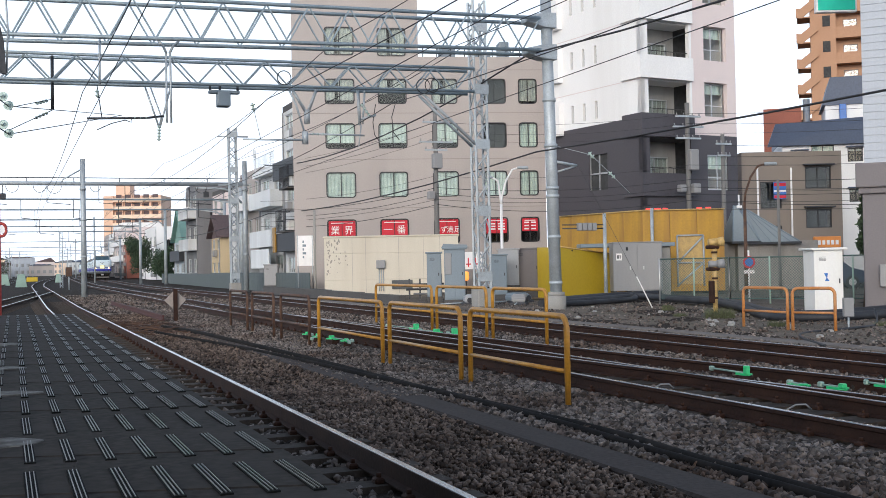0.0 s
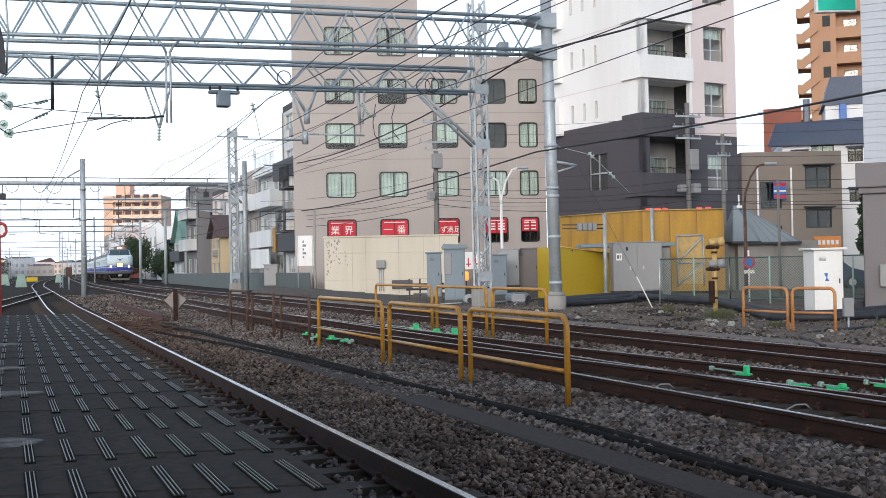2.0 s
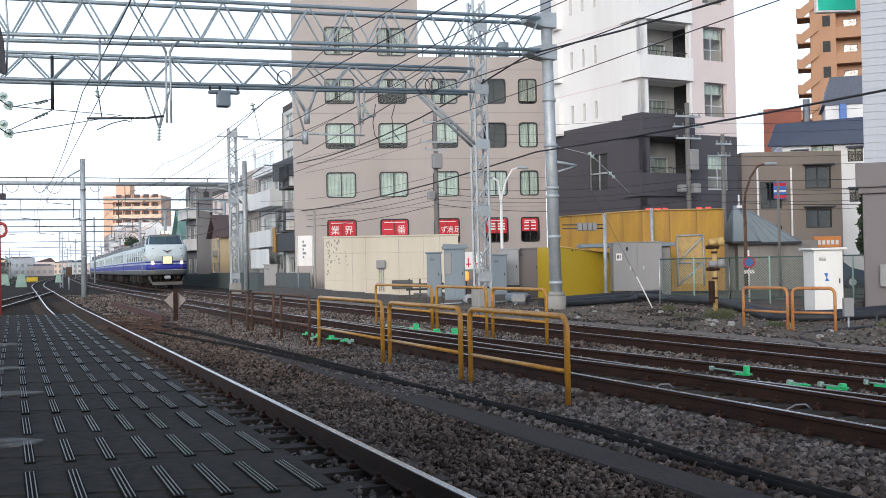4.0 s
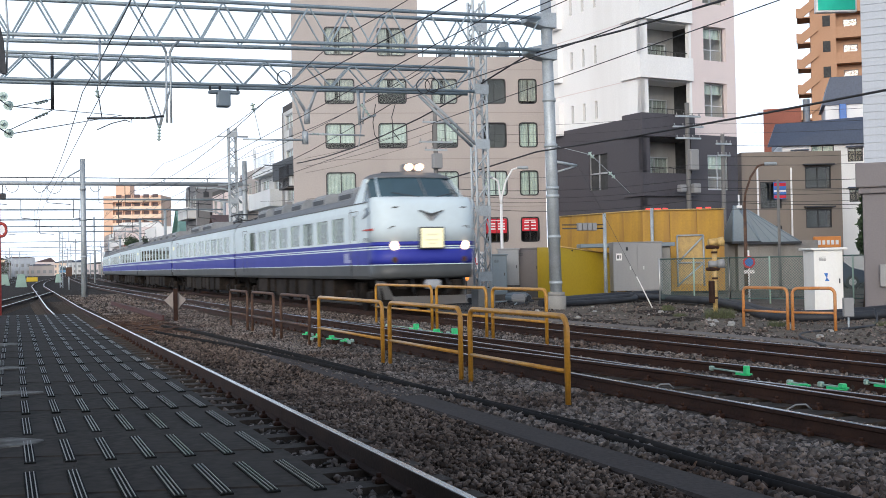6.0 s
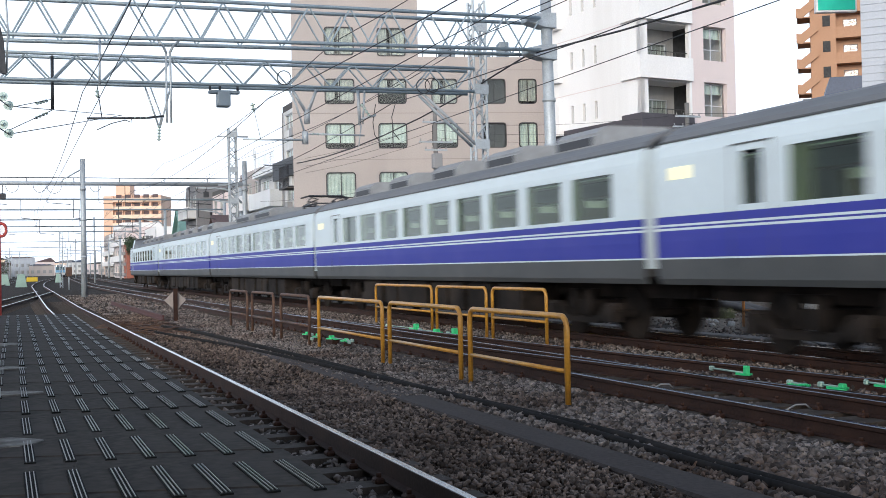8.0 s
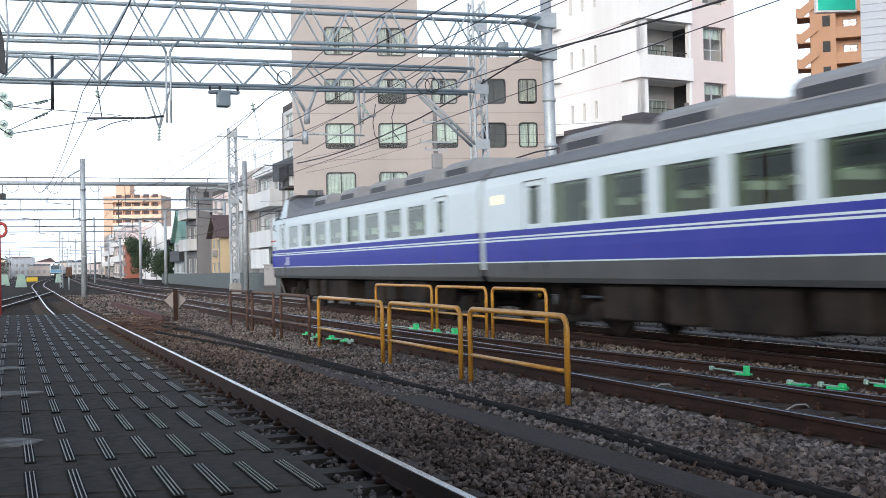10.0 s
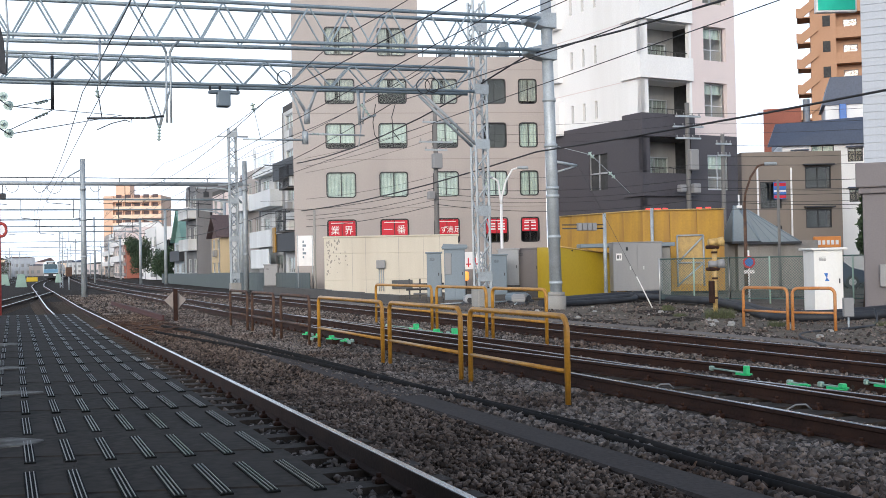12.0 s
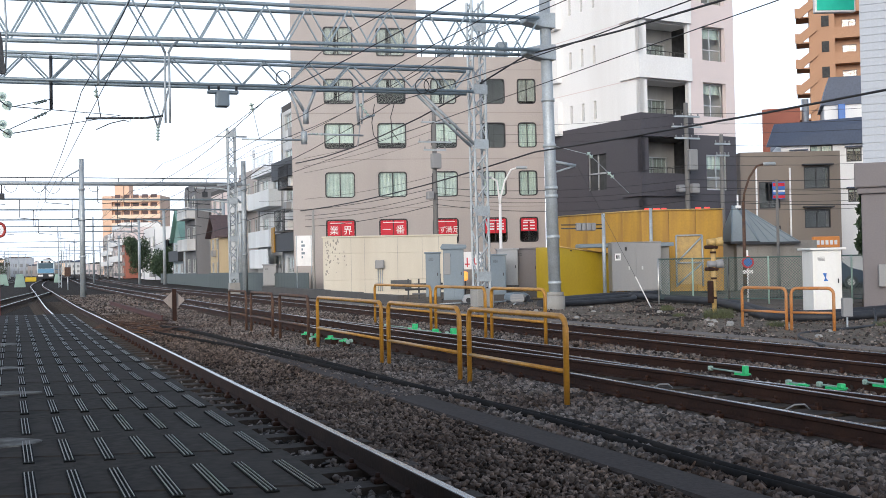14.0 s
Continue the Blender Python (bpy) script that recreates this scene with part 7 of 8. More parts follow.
# ---------------------------------------------------------------- the row of houses along the line
def balcony(t, u0, u1, z, out, mat, h=1.0):
    bm = B()
    box(bm, u0, u1, -out, -0.003, z - 0.12, z)
    box(bm, u0, u1, -out, -out + 0.07, z, z + h)
    box(bm, u0, u0 + 0.07, -out + 0.07, -0.003, z, z + h)
    box(bm, u1 - 0.07, u1, -out + 0.07, -0.003, z, z + h)
    part("balcony", bm, mat, t)


def row_house(y0, y1, x, h, mat, label, floors, bal=(), roof="flat", roofmat=None, balmat="white", wins=2, out=1.0):
    """A house whose front faces the line (local x runs away along the line)."""
    w = y1 - y0
    holes = []
    for k in range(floors):
        z = 1.0 + k * (h / floors)
        for i in range(wins):
            u = w * (i + 0.5) / wins
            holes.append((u - w * 0.28 / wins, u + w * 0.28 / wins, z, z + h / floors * 0.45))
    m = Matrix(((0, 1, 0, x), (-1, 0, 0, y1), (0, 0, 1, 0), (0, 0, 0, 1)))
    t = house("street_house", m, w, 8.0, h, mat, label, holes, roof=roof, roofmat=roofmat, frame="alu", curtain=0.5,
              right_holes=[(1.0, 2.2, h * 0.62, h * 0.62 + 1.2)])
    t["group"] = "street houses along the line"
    rnd_ = random.Random(int(y0))
    for k in range(floors * 2):
        u, z = rnd_.uniform(0.4, w - 1.0), 0.4 + rnd_.randrange(floors) * (h / floors)
        bm = B()
        rounded_box(bm, u, u + 0.75, -0.32, -0.01, z, z + 0.55, 0.03, 1)
        part("air_conditioner", bm, "cabinetgrey", t)
    for u in (0.15, w - 0.15):
        bm = B()
        rod(bm, (u, -0.06, 0), (u, -0.06, h), 0.045, 6)
        part("drain_pipe", bm, "cabinetgrey", t)
    bm = B()
    rod(bm, (w * 0.3, 2.0, h), (w * 0.3, 2.0, h + 2.0), 0.02, 5)
    for k in range(4):
        rod(bm, (w * 0.3 - 0.5, 2.0, h + 1.3 + 0.2 * k), (w * 0.3 + 0.5, 2.0, h + 1.3 + 0.2 * k), 0.012, 4)
    part("aerial", bm, "darksteel", t)
    for k in bal:
        balcony(t, 0.3, w - 0.3, 0.2 + k * (h / floors), out, balmat)
    return t


narrow = row_house(64.0, 70.8, 16.6, 11.3, "grimywhite", "narrow white five-storey house with dark balconies", 5, (1, 3), "flat", "darkconc", wins=2, out=0.8, balmat="darksteel")
bm = B()
rounded_box(bm, 0.35, 1.1, -0.9, -0.8, 2.3, 3.9, 0.02, 1)
part("sign_board", bm, "amber", narrow, "yellow vertical sign board")
terrace = row_house(72.0, 79.5, 16.9, 8.0, "grimywhite", "white three-storey house with projecting balconies and a roof terrace", 3, (1, 2), wins=2, out=0.9, balmat="cleanwhite")
bm = B()
rounded_box(bm, 4.6, 7.2, 1.2, 4.0, 8.12, 10.2, 0.03, 1)
part("stair_hut", bm, "grimywhite", terrace)
bm = B()
for k in range(24):
    rod(bm, (0.3 + 0.28 * k, -0.5, 8.05), (0.3 + 0.28 * k, -0.5, 9.1), 0.016, 4)
rod(bm, (0.3, -0.5, 9.1), (6.75, -0.5, 9.1), 0.03, 5)
rod(bm, (0.3, -0.5, 8.1), (6.75, -0.5, 8.1), 0.03, 5)
part("terrace_railing", bm, "alu", terrace)
bm = B()
box(bm, 0.2, 6.85, -0.6, 0.0, 7.7, 8.05)
part("terrace_slab", bm, "cleanwhite", terrace)
bm = B()
prism(bm, [(0.45 * math.cos(q * 0.52), 0.3 * math.sin(q * 0.52)) for q in range(12)], -0.05, 0.05)
rod(bm, (0, 0.05, -1.4), (0, 0.05, 0.1), 0.03, 6)
part("satellite_dish", bm, "cleanwhite", terrace, m=pose(0.4, -0.45, 9.5))
bm = B()
rounded_box(bm, 0.8, 6.6, -0.95, -0.85, 1.3, 2.6, 0.03, 1)
part("privacy_screen", bm, "cleanwhite", terrace, "white ground floor screen")
bm = B()
for k in (0.8, 3.7, 6.5):
    box(bm, k, k + 0.08, -0.94, 0.0, 0.0, 1.3)
part("screen_post", bm, "alu", terrace)
row_house(80.5, 88.0, 17.1, 8.3, "beige", "grey-beige three-storey house with one balcony", 3, (2,), wins=3)
row_house(88.5, 94.5, 17.6, 7.6, "grimywhite", "white two-storey house with narrow windows", 3, (), wins=2, roof="flat")
row_house(95.0, 99.4, 16.7, 4.0, "ochrewall", "ochre house under a brown tiled gable", 2, (), "gable_front", "brownroof", wins=2)
row_house(101.5, 108.0, 18.3, 8.3, "pink", "pale pink flat-roofed house behind the ochre one", 3, (), "flat", "darkconc", wins=2)
row_house(109.0, 116.0, 17.0, 9.3, "greyhouse", "grey three-storey house with white balconies", 3, (1, 2), "flat", balmat="grimywhite", wins=2, out=0.9)
row_house(118.0, 126.0, 17.1, 4.3, "paleblue", "pale blue house under a green gable roof", 2, (1,), "gable_front", "greenroof", wins=2, balmat="darksteel", out=0.6)
row_house(158.0, 172.0, 19.0, 7.0, "white", "white flat-roofed house beyond the trees", 2, (), wins=3)
row_house(176.0, 186.0, 20.0, 6.0, "white", "white two-storey house far along the line", 2, (), wins=2)
row_house(203.0, 208.0, 19.2, 5.6, "brick", "red shop building far along the line", 3, (), wins=2)
row_house(212.0, 236.0, 20.0, 9.0, "pink", "pale building far along the line", 3, (1, 2), wins=4)
row_house(240.0, 262.0, 22.0, 11.0, "white", "pale building far along the line", 4, (1, 2, 3), wins=4)
row_house(268.0, 300.0, 23.0, 10.0, "beige", "beige building far along the line", 4, (1, 2), wins=4)

for x, y, z, w in ((15.6, 66.5, 6.2, 1.2), (15.7, 68.0, 3.6, 1.3)):
    t = thing("balcony_cage", pose(x, y, 0), "dark steel balcony cage with clutter", "balcony")
    bm = B()
    for k in range(9):
        rod(bm, (0, -w + 2 * w * k / 8, z), (0, -w + 2 * w * k / 8, z + 1.3), 0.025, 5)
    for zz in (z, z + 0.65, z + 1.3):
        rod(bm, (0, -w, zz), (0, w, zz), 0.03, 5)
        rod(bm, (0, -w, zz), (1.0, -w, zz), 0.03, 5)
        rod(bm, (0, w, zz), (1.0, w, zz), 0.03, 5)
    part("cage", bm, "darksteel", t)
    bm = B()
    rounded_box(bm, 0.3, 0.7, -0.7, 0.2, z + 0.02, z + 0.7, 0.04, 1)
    part("air_conditioner", bm, "cabinetwhite", t)
    bm = B()
    box(bm, -0.05, 1.05, -w, w, z - 0.1, z)
    part("floor", bm, "darkconc", t)
t = thing("advert_banner", pose(13.95, 56.85, 0, 0, 0, FACE), "white banner with faint lettering bars", "sign")
bm = B()
rounded_box(bm, 0, 0.86, 0, 0.04, 1.4, 2.98, 0.01, 1)
part("sheet", bm, "signwhite", t)
bm = B()
for k in range(5):
    box(bm, 0.3, 0.38 + 0.1 * (k % 2), -0.006, -0.001, 1.8 + 0.2 * k, 1.92 + 0.2 * k)
part("lettering", bm, "cabinetblue", t)
bm = B()
rod(bm, (0.05, 0.02, -0.2), (0.05, 0.02, 3.0), 0.03, 6)
rod(bm, (0.81, 0.02, -0.2), (0.81, 0.02, 3.0), 0.03, 6)
part("stand", bm, "galv", t)
cabinet("relay_cabinet", "slim grey relay cabinet on legs beside the mast", 14.0, 65.2, 0.8, 0.5, 0.3, 1.55, "cabinetgrey", FACE, 1)
gantry_lattice(12.5, 66.3, "lattice mast carrying feeder lines", 9.7, (6.3, 6.9), None, False)


def far_tower():
    """Orange apartment slab far down the line."""
    t = thing("orange_apartment_slab", pose(30.9, 406, 0, 0, 0, FACE), "distant orange apartment slab with balconies on each floor", "building")
    bm = B()
    box(bm, 0, 20.3, 0, 14, 0, 27.6)
    part("wall", bm, "farorange", t)
    bm = B()
    box(bm, 3.5, 8.5, 3, 9, 27.6, 32.5)
    part("roof_house", bm, "farorange", t)
    for k in range(9):
        z = 2.4 + 2.9 * k
        bm = B()
        box(bm, 3.6, 20.5, -1.3, -0.003, z - 0.2, z + 1.1)
        part("balcony", bm, "palebalcony", t)
        for i in range(5):
            bm = B()
            box(bm, 4.4 + 3.2 * i, 6.4 + 3.2 * i, -0.06, -0.003, z + 1.1, z + 2.4)
            part("window", bm, "brownroof", t)
    for i in range(6):
        bm = B()
        box(bm, 3.5 + 3.35 * i, 3.7 + 3.35 * i, -1.25, -0.003, 1, 27.6)
        part("divider", bm, "farorange", t)


far_tower()


# ---------------------------------------------------------------- trees and plants
def tree(x, y, h, w, label, seed, mat="leaf", n=7000):
    rnd = random.Random(seed)
    t = thing("tree", pose(x, y, -0.15), label, "tree", "trees along the line")
    bm = B()
    rod(bm, (0, 0, 0), (0.1, 0, h * 0.45), 0.16, 8, 0.1)
    for k in range(7):
        a = k * 0.9
        rod(bm, (0.1, 0, h * (0.3 + 0.04 * k)), (0.1 + w * 0.35 * math.cos(a), w * 0.35 * math.sin(a), h * (0.5 + 0.05 * k)), 0.06, 5, 0.02)
    part("trunk", bm, "bark", t)
    verts, faces = [], []
    blobs = [(rnd.uniform(-0.3, 0.3) * w, rnd.uniform(-0.3, 0.3) * w, h * rnd.uniform(0.25, 0.85), rnd.uniform(0.16, 0.3) * w) for _ in range(22)]
    for _ in range(n):
        bx, by, bz, br = rnd.choice(blobs)
        d = Vector((rnd.gauss(0, 1), rnd.gauss(0, 1), rnd.gauss(0, 1))).normalized() * br * rnd.uniform(0.6, 1.1)
        c = Vector((bx, by, bz)) + d
        s = rnd.uniform(0.07, 0.16)
        q = Euler((rnd.uniform(0, 6), rnd.uniform(0, 6), rnd.uniform(0, 6))).to_matrix()
        i = len(verts)
        for p in ((-1, 0, 0), (0, -0.5, 0.15), (1, 0, 0), (0, 0.5, 0.15)):
            verts.append(c + q @ (Vector(p) * s))
        faces += [(i, i + 1, i + 2), (i, i + 2, i + 3)]
    me = bpy.data.meshes.new("crown")
    me.from_pydata([tuple(v) for v in verts], [], faces)
    me.materials.append(M[mat])
    new("crown", me).parent = t
    return t


tree(16.4, 154.5, 6.4, 4.0, "dense dark green tree beside the fence", 1)
tree(17.6, 138.0, 4.6, 2.4, "smaller dark green tree beside the fence", 2)
tree(18.5, 148.0, 4.2, 2.6, "smaller dark green tree beside the fence", 5)
tree(22.45, 24.85, 3.6, 0.5, "clipped dark green conifer against the grey wall", 3, n=3500)
rnd = random.Random(9)
for cx, cy, r in ((16.1, 22.9, 0.22), (15.9, 24.3, 0.1), (15.0, 19.3, 0.12), (16.8, 18.2, 0.1), (17.6, 27.5, 0.12), (18.5, 29.0, 0.1)):
    verts, faces = [], []
    for _ in range(int(900 * r / 0.2)):
        a, q = rnd.uniform(0, 6.28), r * math.sqrt(rnd.random()) * 1.6
        px_, py_ = q * math.cos(a), q * math.sin(a)
        hgt = rnd.uniform(0.4, 1.6) * r
        lean = Vector((rnd.uniform(-1, 1), rnd.uniform(-1, 1), 0)) * hgt * 0.5
        i = len(verts)
        verts += [(px_ - 0.006, py_, 0), (px_ + 0.006, py_, 0), (px_ + lean.x, py_ + lean.y, hgt)]
        faces.append((i, i + 1, i + 2))
    me = bpy.data.meshes.new("weed_tuft")
    me.from_pydata(verts, [], faces)
    me.materials.append(M["weed"])
    tagged(new("weed_tuft", me), "dry green weed tuft growing in the gravel", "weed", "weed tufts", "stuff").matrix_basis = pose(cx, cy, -0.16)


# ---------------------------------------------------------------- ballast stones
def stones(name, label, boxes, seed, mat):
    """Loose angular stones: x0, x1, y0, y1, how many, least and most size, height of the bed."""
    r = np.random.RandomState(seed)
    V, F = [], []
    base = np.array([(-1, -1, -1), (1, -1, -1), (1, 1, -1), (-1, 1, -1), (-1, -1, 1), (1, -1, 1), (1, 1, 1), (-1, 1, 1)], float)
    quads = np.array([(0, 3, 2, 1), (4, 5, 6, 7), (0, 1, 5, 4), (1, 2, 6, 5), (2, 3, 7, 6), (3, 0, 4, 7)])
    off = 0
    for x0, x1, y0, y1, n, s0, s1, z in boxes:
        c = np.stack([r.uniform(x0, x1, n), y0 + (y1 - y0) * r.uniform(0, 1, n) ** 1.35, np.full(n, z) + r.uniform(-0.02, 0.035, n)], 1)
        s = r.uniform(s0, s1, (n, 1, 1)) * r.uniform(0.6, 1.25, (n, 1, 3))
        p = base[None] * (1 + r.uniform(-0.65, 0.3, (n, 8, 3))) * np.where(base[None, :, 2:] > 0, r.uniform(0.35, 1.0, (n, 1, 1)), 1.0) * s * 0.58
        a, b, g = r.uniform(0, 6.28, n), r.normal(0, 0.5, n), r.normal(0, 0.5, n)
        ca, sa, cb, sb, cg, sg = np.cos(a), np.sin(a), np.cos(b), np.sin(b), np.cos(g), np.sin(g)
        x, y, zz = p[..., 0], p[..., 1], p[..., 2]
        x, zz = x * cb[:, None] + zz * sb[:, None], -x * sb[:, None] + zz * cb[:, None]
        y, zz = y * cg[:, None] - zz * sg[:, None], y * sg[:, None] + zz * cg[:, None]
        x, y = x * ca[:, None] - y * sa[:, None], x * sa[:, None] + y * ca[:, None]
        V.append((np.stack([x, y, zz], 2) + c[:, None]).reshape(-1, 3))
        F.append((quads[None] + (off + 8 * np.arange(n))[:, None, None]).reshape(-1, 4))
        off += 8 * n
    V, F = np.concatenate(V), np.concatenate(F)
    me = bpy.data.meshes.new(name)
    me.vertices.add(len(V))
    me.vertices.foreach_set("co", V.astype(np.float32).ravel())
    me.loops.add(F.size)
    me.loops.foreach_set("vertex_index", F.astype(np.int32).ravel())
    me.polygons.add(len(F))
    me.polygons.foreach_set("loop_start", np.arange(0, F.size, 4, dtype=np.int32))
    me.polygons.foreach_set("loop_total", np.full(len(F), 4, dtype=np.int32))
    me.update(calc_edges=True)
    me.materials.append(M[mat])
    return tagged(new(name, me), label, "ballast", kind="stuff")


stones("ballast_stones", "loose brown and grey ballast stones along the tracks",
       [(4.44, 6.1, 3.0, 14, 30000, 0.016, 0.062, -0.185), (4.2, 6.1, 12, 40, 34000, 0.018, 0.048, -0.19),
        (1.5, 2.35, 2.0, 20, 5000, 0.025, 0.055, -0.21), (7.6, 9.8, 8, 40, 20000, 0.03, 0.065, -0.17),
        (6.4, 7.3, 5, 25, 6000, 0.03, 0.06, -0.22), (10.1, 11.0, 8, 40, 7000, 0.03, 0.06, -0.19), (3.0, 9.8, 40, 75, 9000, 0.05, 0.1, -0.19)], 4, "stones")
stones("brown_ballast", "small brown ballast stones in dark soil beside the platform track",
       [(2.62, 4.0, 3.0, 14, 21000, 0.014, 0.048, -0.195), (2.62, 4.2, 12, 40, 24000, 0.016, 0.042, -0.195)], 8, "stonesbrown")
stones("verge_gravel", "grey-brown gravel and rubble on the verge",
       [(11.3, 13.2, 8, 40, 8000, 0.03, 0.07, -0.16), (13.0, 20.5, 14, 37, 7000, 0.012, 0.06, -0.115)], 5, "stones")


# ---------------------------------------------------------------- fittings on the gantries
def hanger(label, rods, mat="galv", insul=(), name="line_hanger"):
    """Bars that hang from a gantry; each bar is a part, insulators hang on them."""
    t = thing(name, Matrix(), label, "line fitting", "overhead line fittings")
    for pts, r in rods:
        bm = B()
        tube(bm, pts, r, 6)
        part("bar", bm, mat, t)
    for a, b, n, r in insul:
        bm = B()
        a, b = Vector(a), Vector(b)
        rod(bm, a, b, r * 0.35, 6)
        for k in range(n):
            p = a.lerp(b, (k + 0.5) / n)
            d = (b - a).normalized() * 0.02
            rod(bm, p - d, p + d, r, 10, r * 0.6)
        part("insulator", bm, "porcelaingreen", t)
    return t


Y1, Y2 = 30.6, 34.6
hanger("steel drop bar between the two gantry beams", [([(2.3, Y1, 7.53), (2.28, Y1, 6.26)], 0.03)])
hanger("forked steel bracket with twin drop bars", [([(3.8, Y1, 7.52), (3.93, Y1, 7.38), (4.02, Y1, 7.17)], 0.035), ([(4.36, Y1, 7.52), (4.2, Y1, 7.38), (4.1, Y1, 7.17)], 0.035),
                                                   ([(4.01, Y1, 7.2), (4.0, Y1, 5.29)], 0.03), ([(4.12, Y1, 7.2), (4.12, Y1, 5.29)], 0.03)])
hanger("vee bracket with a porcelain insulator string", [([(3.9, Y2, 6.87), (4.28, Y2, 5.7)], 0.03), ([(4.06, Y2, 6.87), (4.36, Y2, 6.0), (4.3, Y2, 5.7)], 0.025), ([(4.65, Y2, 6.9), (4.33, Y2, 5.7)], 0.03)],
       insul=[((4.3, Y2, 5.72), (4.28, Y2, 5.25), 5, 0.07)])
hanger("registration arm over the platform track", [([(2.2, Y2, 5.88), (3.9, Y2, 5.94), (4.45, Y2, 6.02)], 0.035), ([(2.5, Y2, 6.9), (2.63, Y2, 5.92)], 0.018),
                                                  ([(2.49, Y2, 5.55), (2.9, Y2, 5.75), (3.3, Y2, 5.86), (3.48, Y2, 5.8), (3.48, Y2, 5.95)], 0.015)], "darksteel",
       insul=[((3.5, Y2, 5.93), (4.0, Y2, 5.95), 3, 0.05), ((2.5, Y2, 6.75), (2.52, Y2, 6.5), 2, 0.08)])
hanger("dark post with two strain insulators", [([(1.25, Y2, 7.7), (1.24, Y2, 6.1)], 0.05), ([(1.24, Y2, 6.42), (0.2, Y2 - 3, 5.75)], 0.012), ([(1.24, Y2, 6.1), (0.1, Y2 - 3, 5.15)], 0.012)], "darksteel",
       insul=[((1.1, Y2 - 0.3, 6.33), (0.75, Y2 - 1.2, 6.1), 4, 0.05), ((1.1, Y2 - 0.3, 5.98), (0.72, Y2 - 1.2, 5.68), 4, 0.05)])
hanger("forked bracket with a registration arm", [([(8.3, Y2, 7.04), (8.55, Y2, 6.5), (8.85, Y2, 5.5)], 0.035), ([(8.42, Y2, 7.0), (8.85, Y2, 6.3)], 0.05), ([(9.25, Y2, 7.07), (8.95, Y2, 6.3)], 0.05),
                                                ([(8.9, Y2, 6.35), (8.9, Y2, 5.9)], 0.09), ([(8.83, Y2, 5.65), (8.83, Y2, 5.25)], 0.1), ([(6.84, Y2, 5.36), (8.75, Y2, 5.38)], 0.03), ([(8.95, Y2, 5.58), (10.8, Y2, 5.57)], 0.03),
                                                ([(7.2, Y2, 6.3), (7.4, Y2, 5.38)], 0.012)],
       insul=[((9.0, Y2, 5.58), (9.5, Y2, 5.58), 3, 0.05), ((7.15, Y2, 6.5), (7.2, Y2, 6.25), 2, 0.09)])
hanger("twin post bracket with strain insulators", [([(10.6, Y2, 7.2), (10.65, Y2, 5.9)], 0.05), ([(10.85, Y2, 7.2), (10.75, Y2, 5.95)], 0.03), ([(10.7, Y2, 6.1), (11.2, Y2, 6.25)], 0.04), ([(10.7, Y2, 5.9), (10.6, Y2, 5.2)], 0.02)],
       insul=[((11.0, Y2, 6.2), (10.7, Y2, 6.6), 4, 0.07)])
for x, z, r in ((8.1, 7.28, 0.22), (12.75, 7.2, 0.24), (13.05, 7.24, 0.24)):
    hanger("loop of slack black feeder cable", [([(x + r * math.cos(a), Y2 - 0.35, z + r * math.sin(a)) for a in [k * math.pi / 8 for k in range(17)]], 0.016)], "wire", name="cable_loop")
hanger("black jumper cables looping down from the beam", [([(11.2, Y2, 6.6), (11.1, Y2, 6.0), (11.15, Y2, 5.6), (11.3, Y2, 5.4)], 0.014), ([(11.9, Y2, 6.7), (11.75, Y2, 6.2), (11.8, Y2, 5.7), (12.0, Y2, 5.45)], 0.014)], "wire", name="jumper_cable")
t = thing("line_switch", pose(6.25, Y2, 6.4), "grey line switch box under the gantry beam", "switch box")
bm = B()
rounded_box(bm, -0.2, 0.2, -0.2, 0.2, -0.05, 0.42, 0.04, 2)
part("tank", bm, "cabinetblue", t)
bm = B()
rounded_box(bm, -0.45, 0.5, -0.12, 0.12, 0.36, 0.46, 0.02, 1)
part("cross_bar", bm, "cabinetblue", t)
for x in (-0.4, -0.1, 0.45):
    bm = B()
    rod(bm, (x, 0, 0.4), (x, 0, 0.66), 0.04, 8)
    part("bushing", bm, "darksteel", t)
for z in (4.28, 3.81):
    hanger("dead-end wire with two round strain insulators", [([(-2.2, 9.4, z + 0.1), (0.02, 20, z - 0.15), (3.2, 34.6, 6.0)], 0.01)], "darksteel",
           insul=[((-0.09, 19.9, z + 0.03), (-0.04, 20.1, z - 0.03), 1, 0.09), ((0.0, 19.95, z - 0.1), (0.05, 20.2, z - 0.17), 1, 0.085)])
t = thing("signal_mast", pose(-0.2, 24, 0), "red painted signal mast with a ring target at the platform end", "signal")
bm = B()
rod(bm, (0, 0, -0.2), (0, 0, 5.2), 0.045, 8)
part("mast", bm, "redpaint", t)
bm = B()
tube(bm, [(0.06 + 0.09 * math.cos(a), -0.05, 2.2 + 0.13 * math.sin(a)) for a in [k * math.pi / 8 for k in range(17)]], 0.03, 6)
part("ring", bm, "redpaint", t)
bm = B()
rod(bm, (0.06, -0.06, 2.2), (0.06, -0.03, 2.2), 0.08, 12)
part("target", bm, "signwhite", t)
t = thing("canopy_sign", pose(-0.1, 14, 0), "dark sign panel hung at the end of the canopy", "sign")
bm = B()
prism(bm, [(-0.3, 3.75), (0.10, 3.66), (0.075, 4.05), (0.02, 4.3), (-0.3, 4.35)], -0.03, 0.03)
part("panel", bm, "darksteel", t)
bm = B()
tube(bm, [(0.08, 0, 5.0), (0.12, 0, 4.2), (0.1, 0, 3.68)], 0.012, 6)
rod(bm, (-0.2, -4.6, 4.4), (-0.2, 0, 4.3), 0.03, 6)
part("stay", bm, "galv", t)

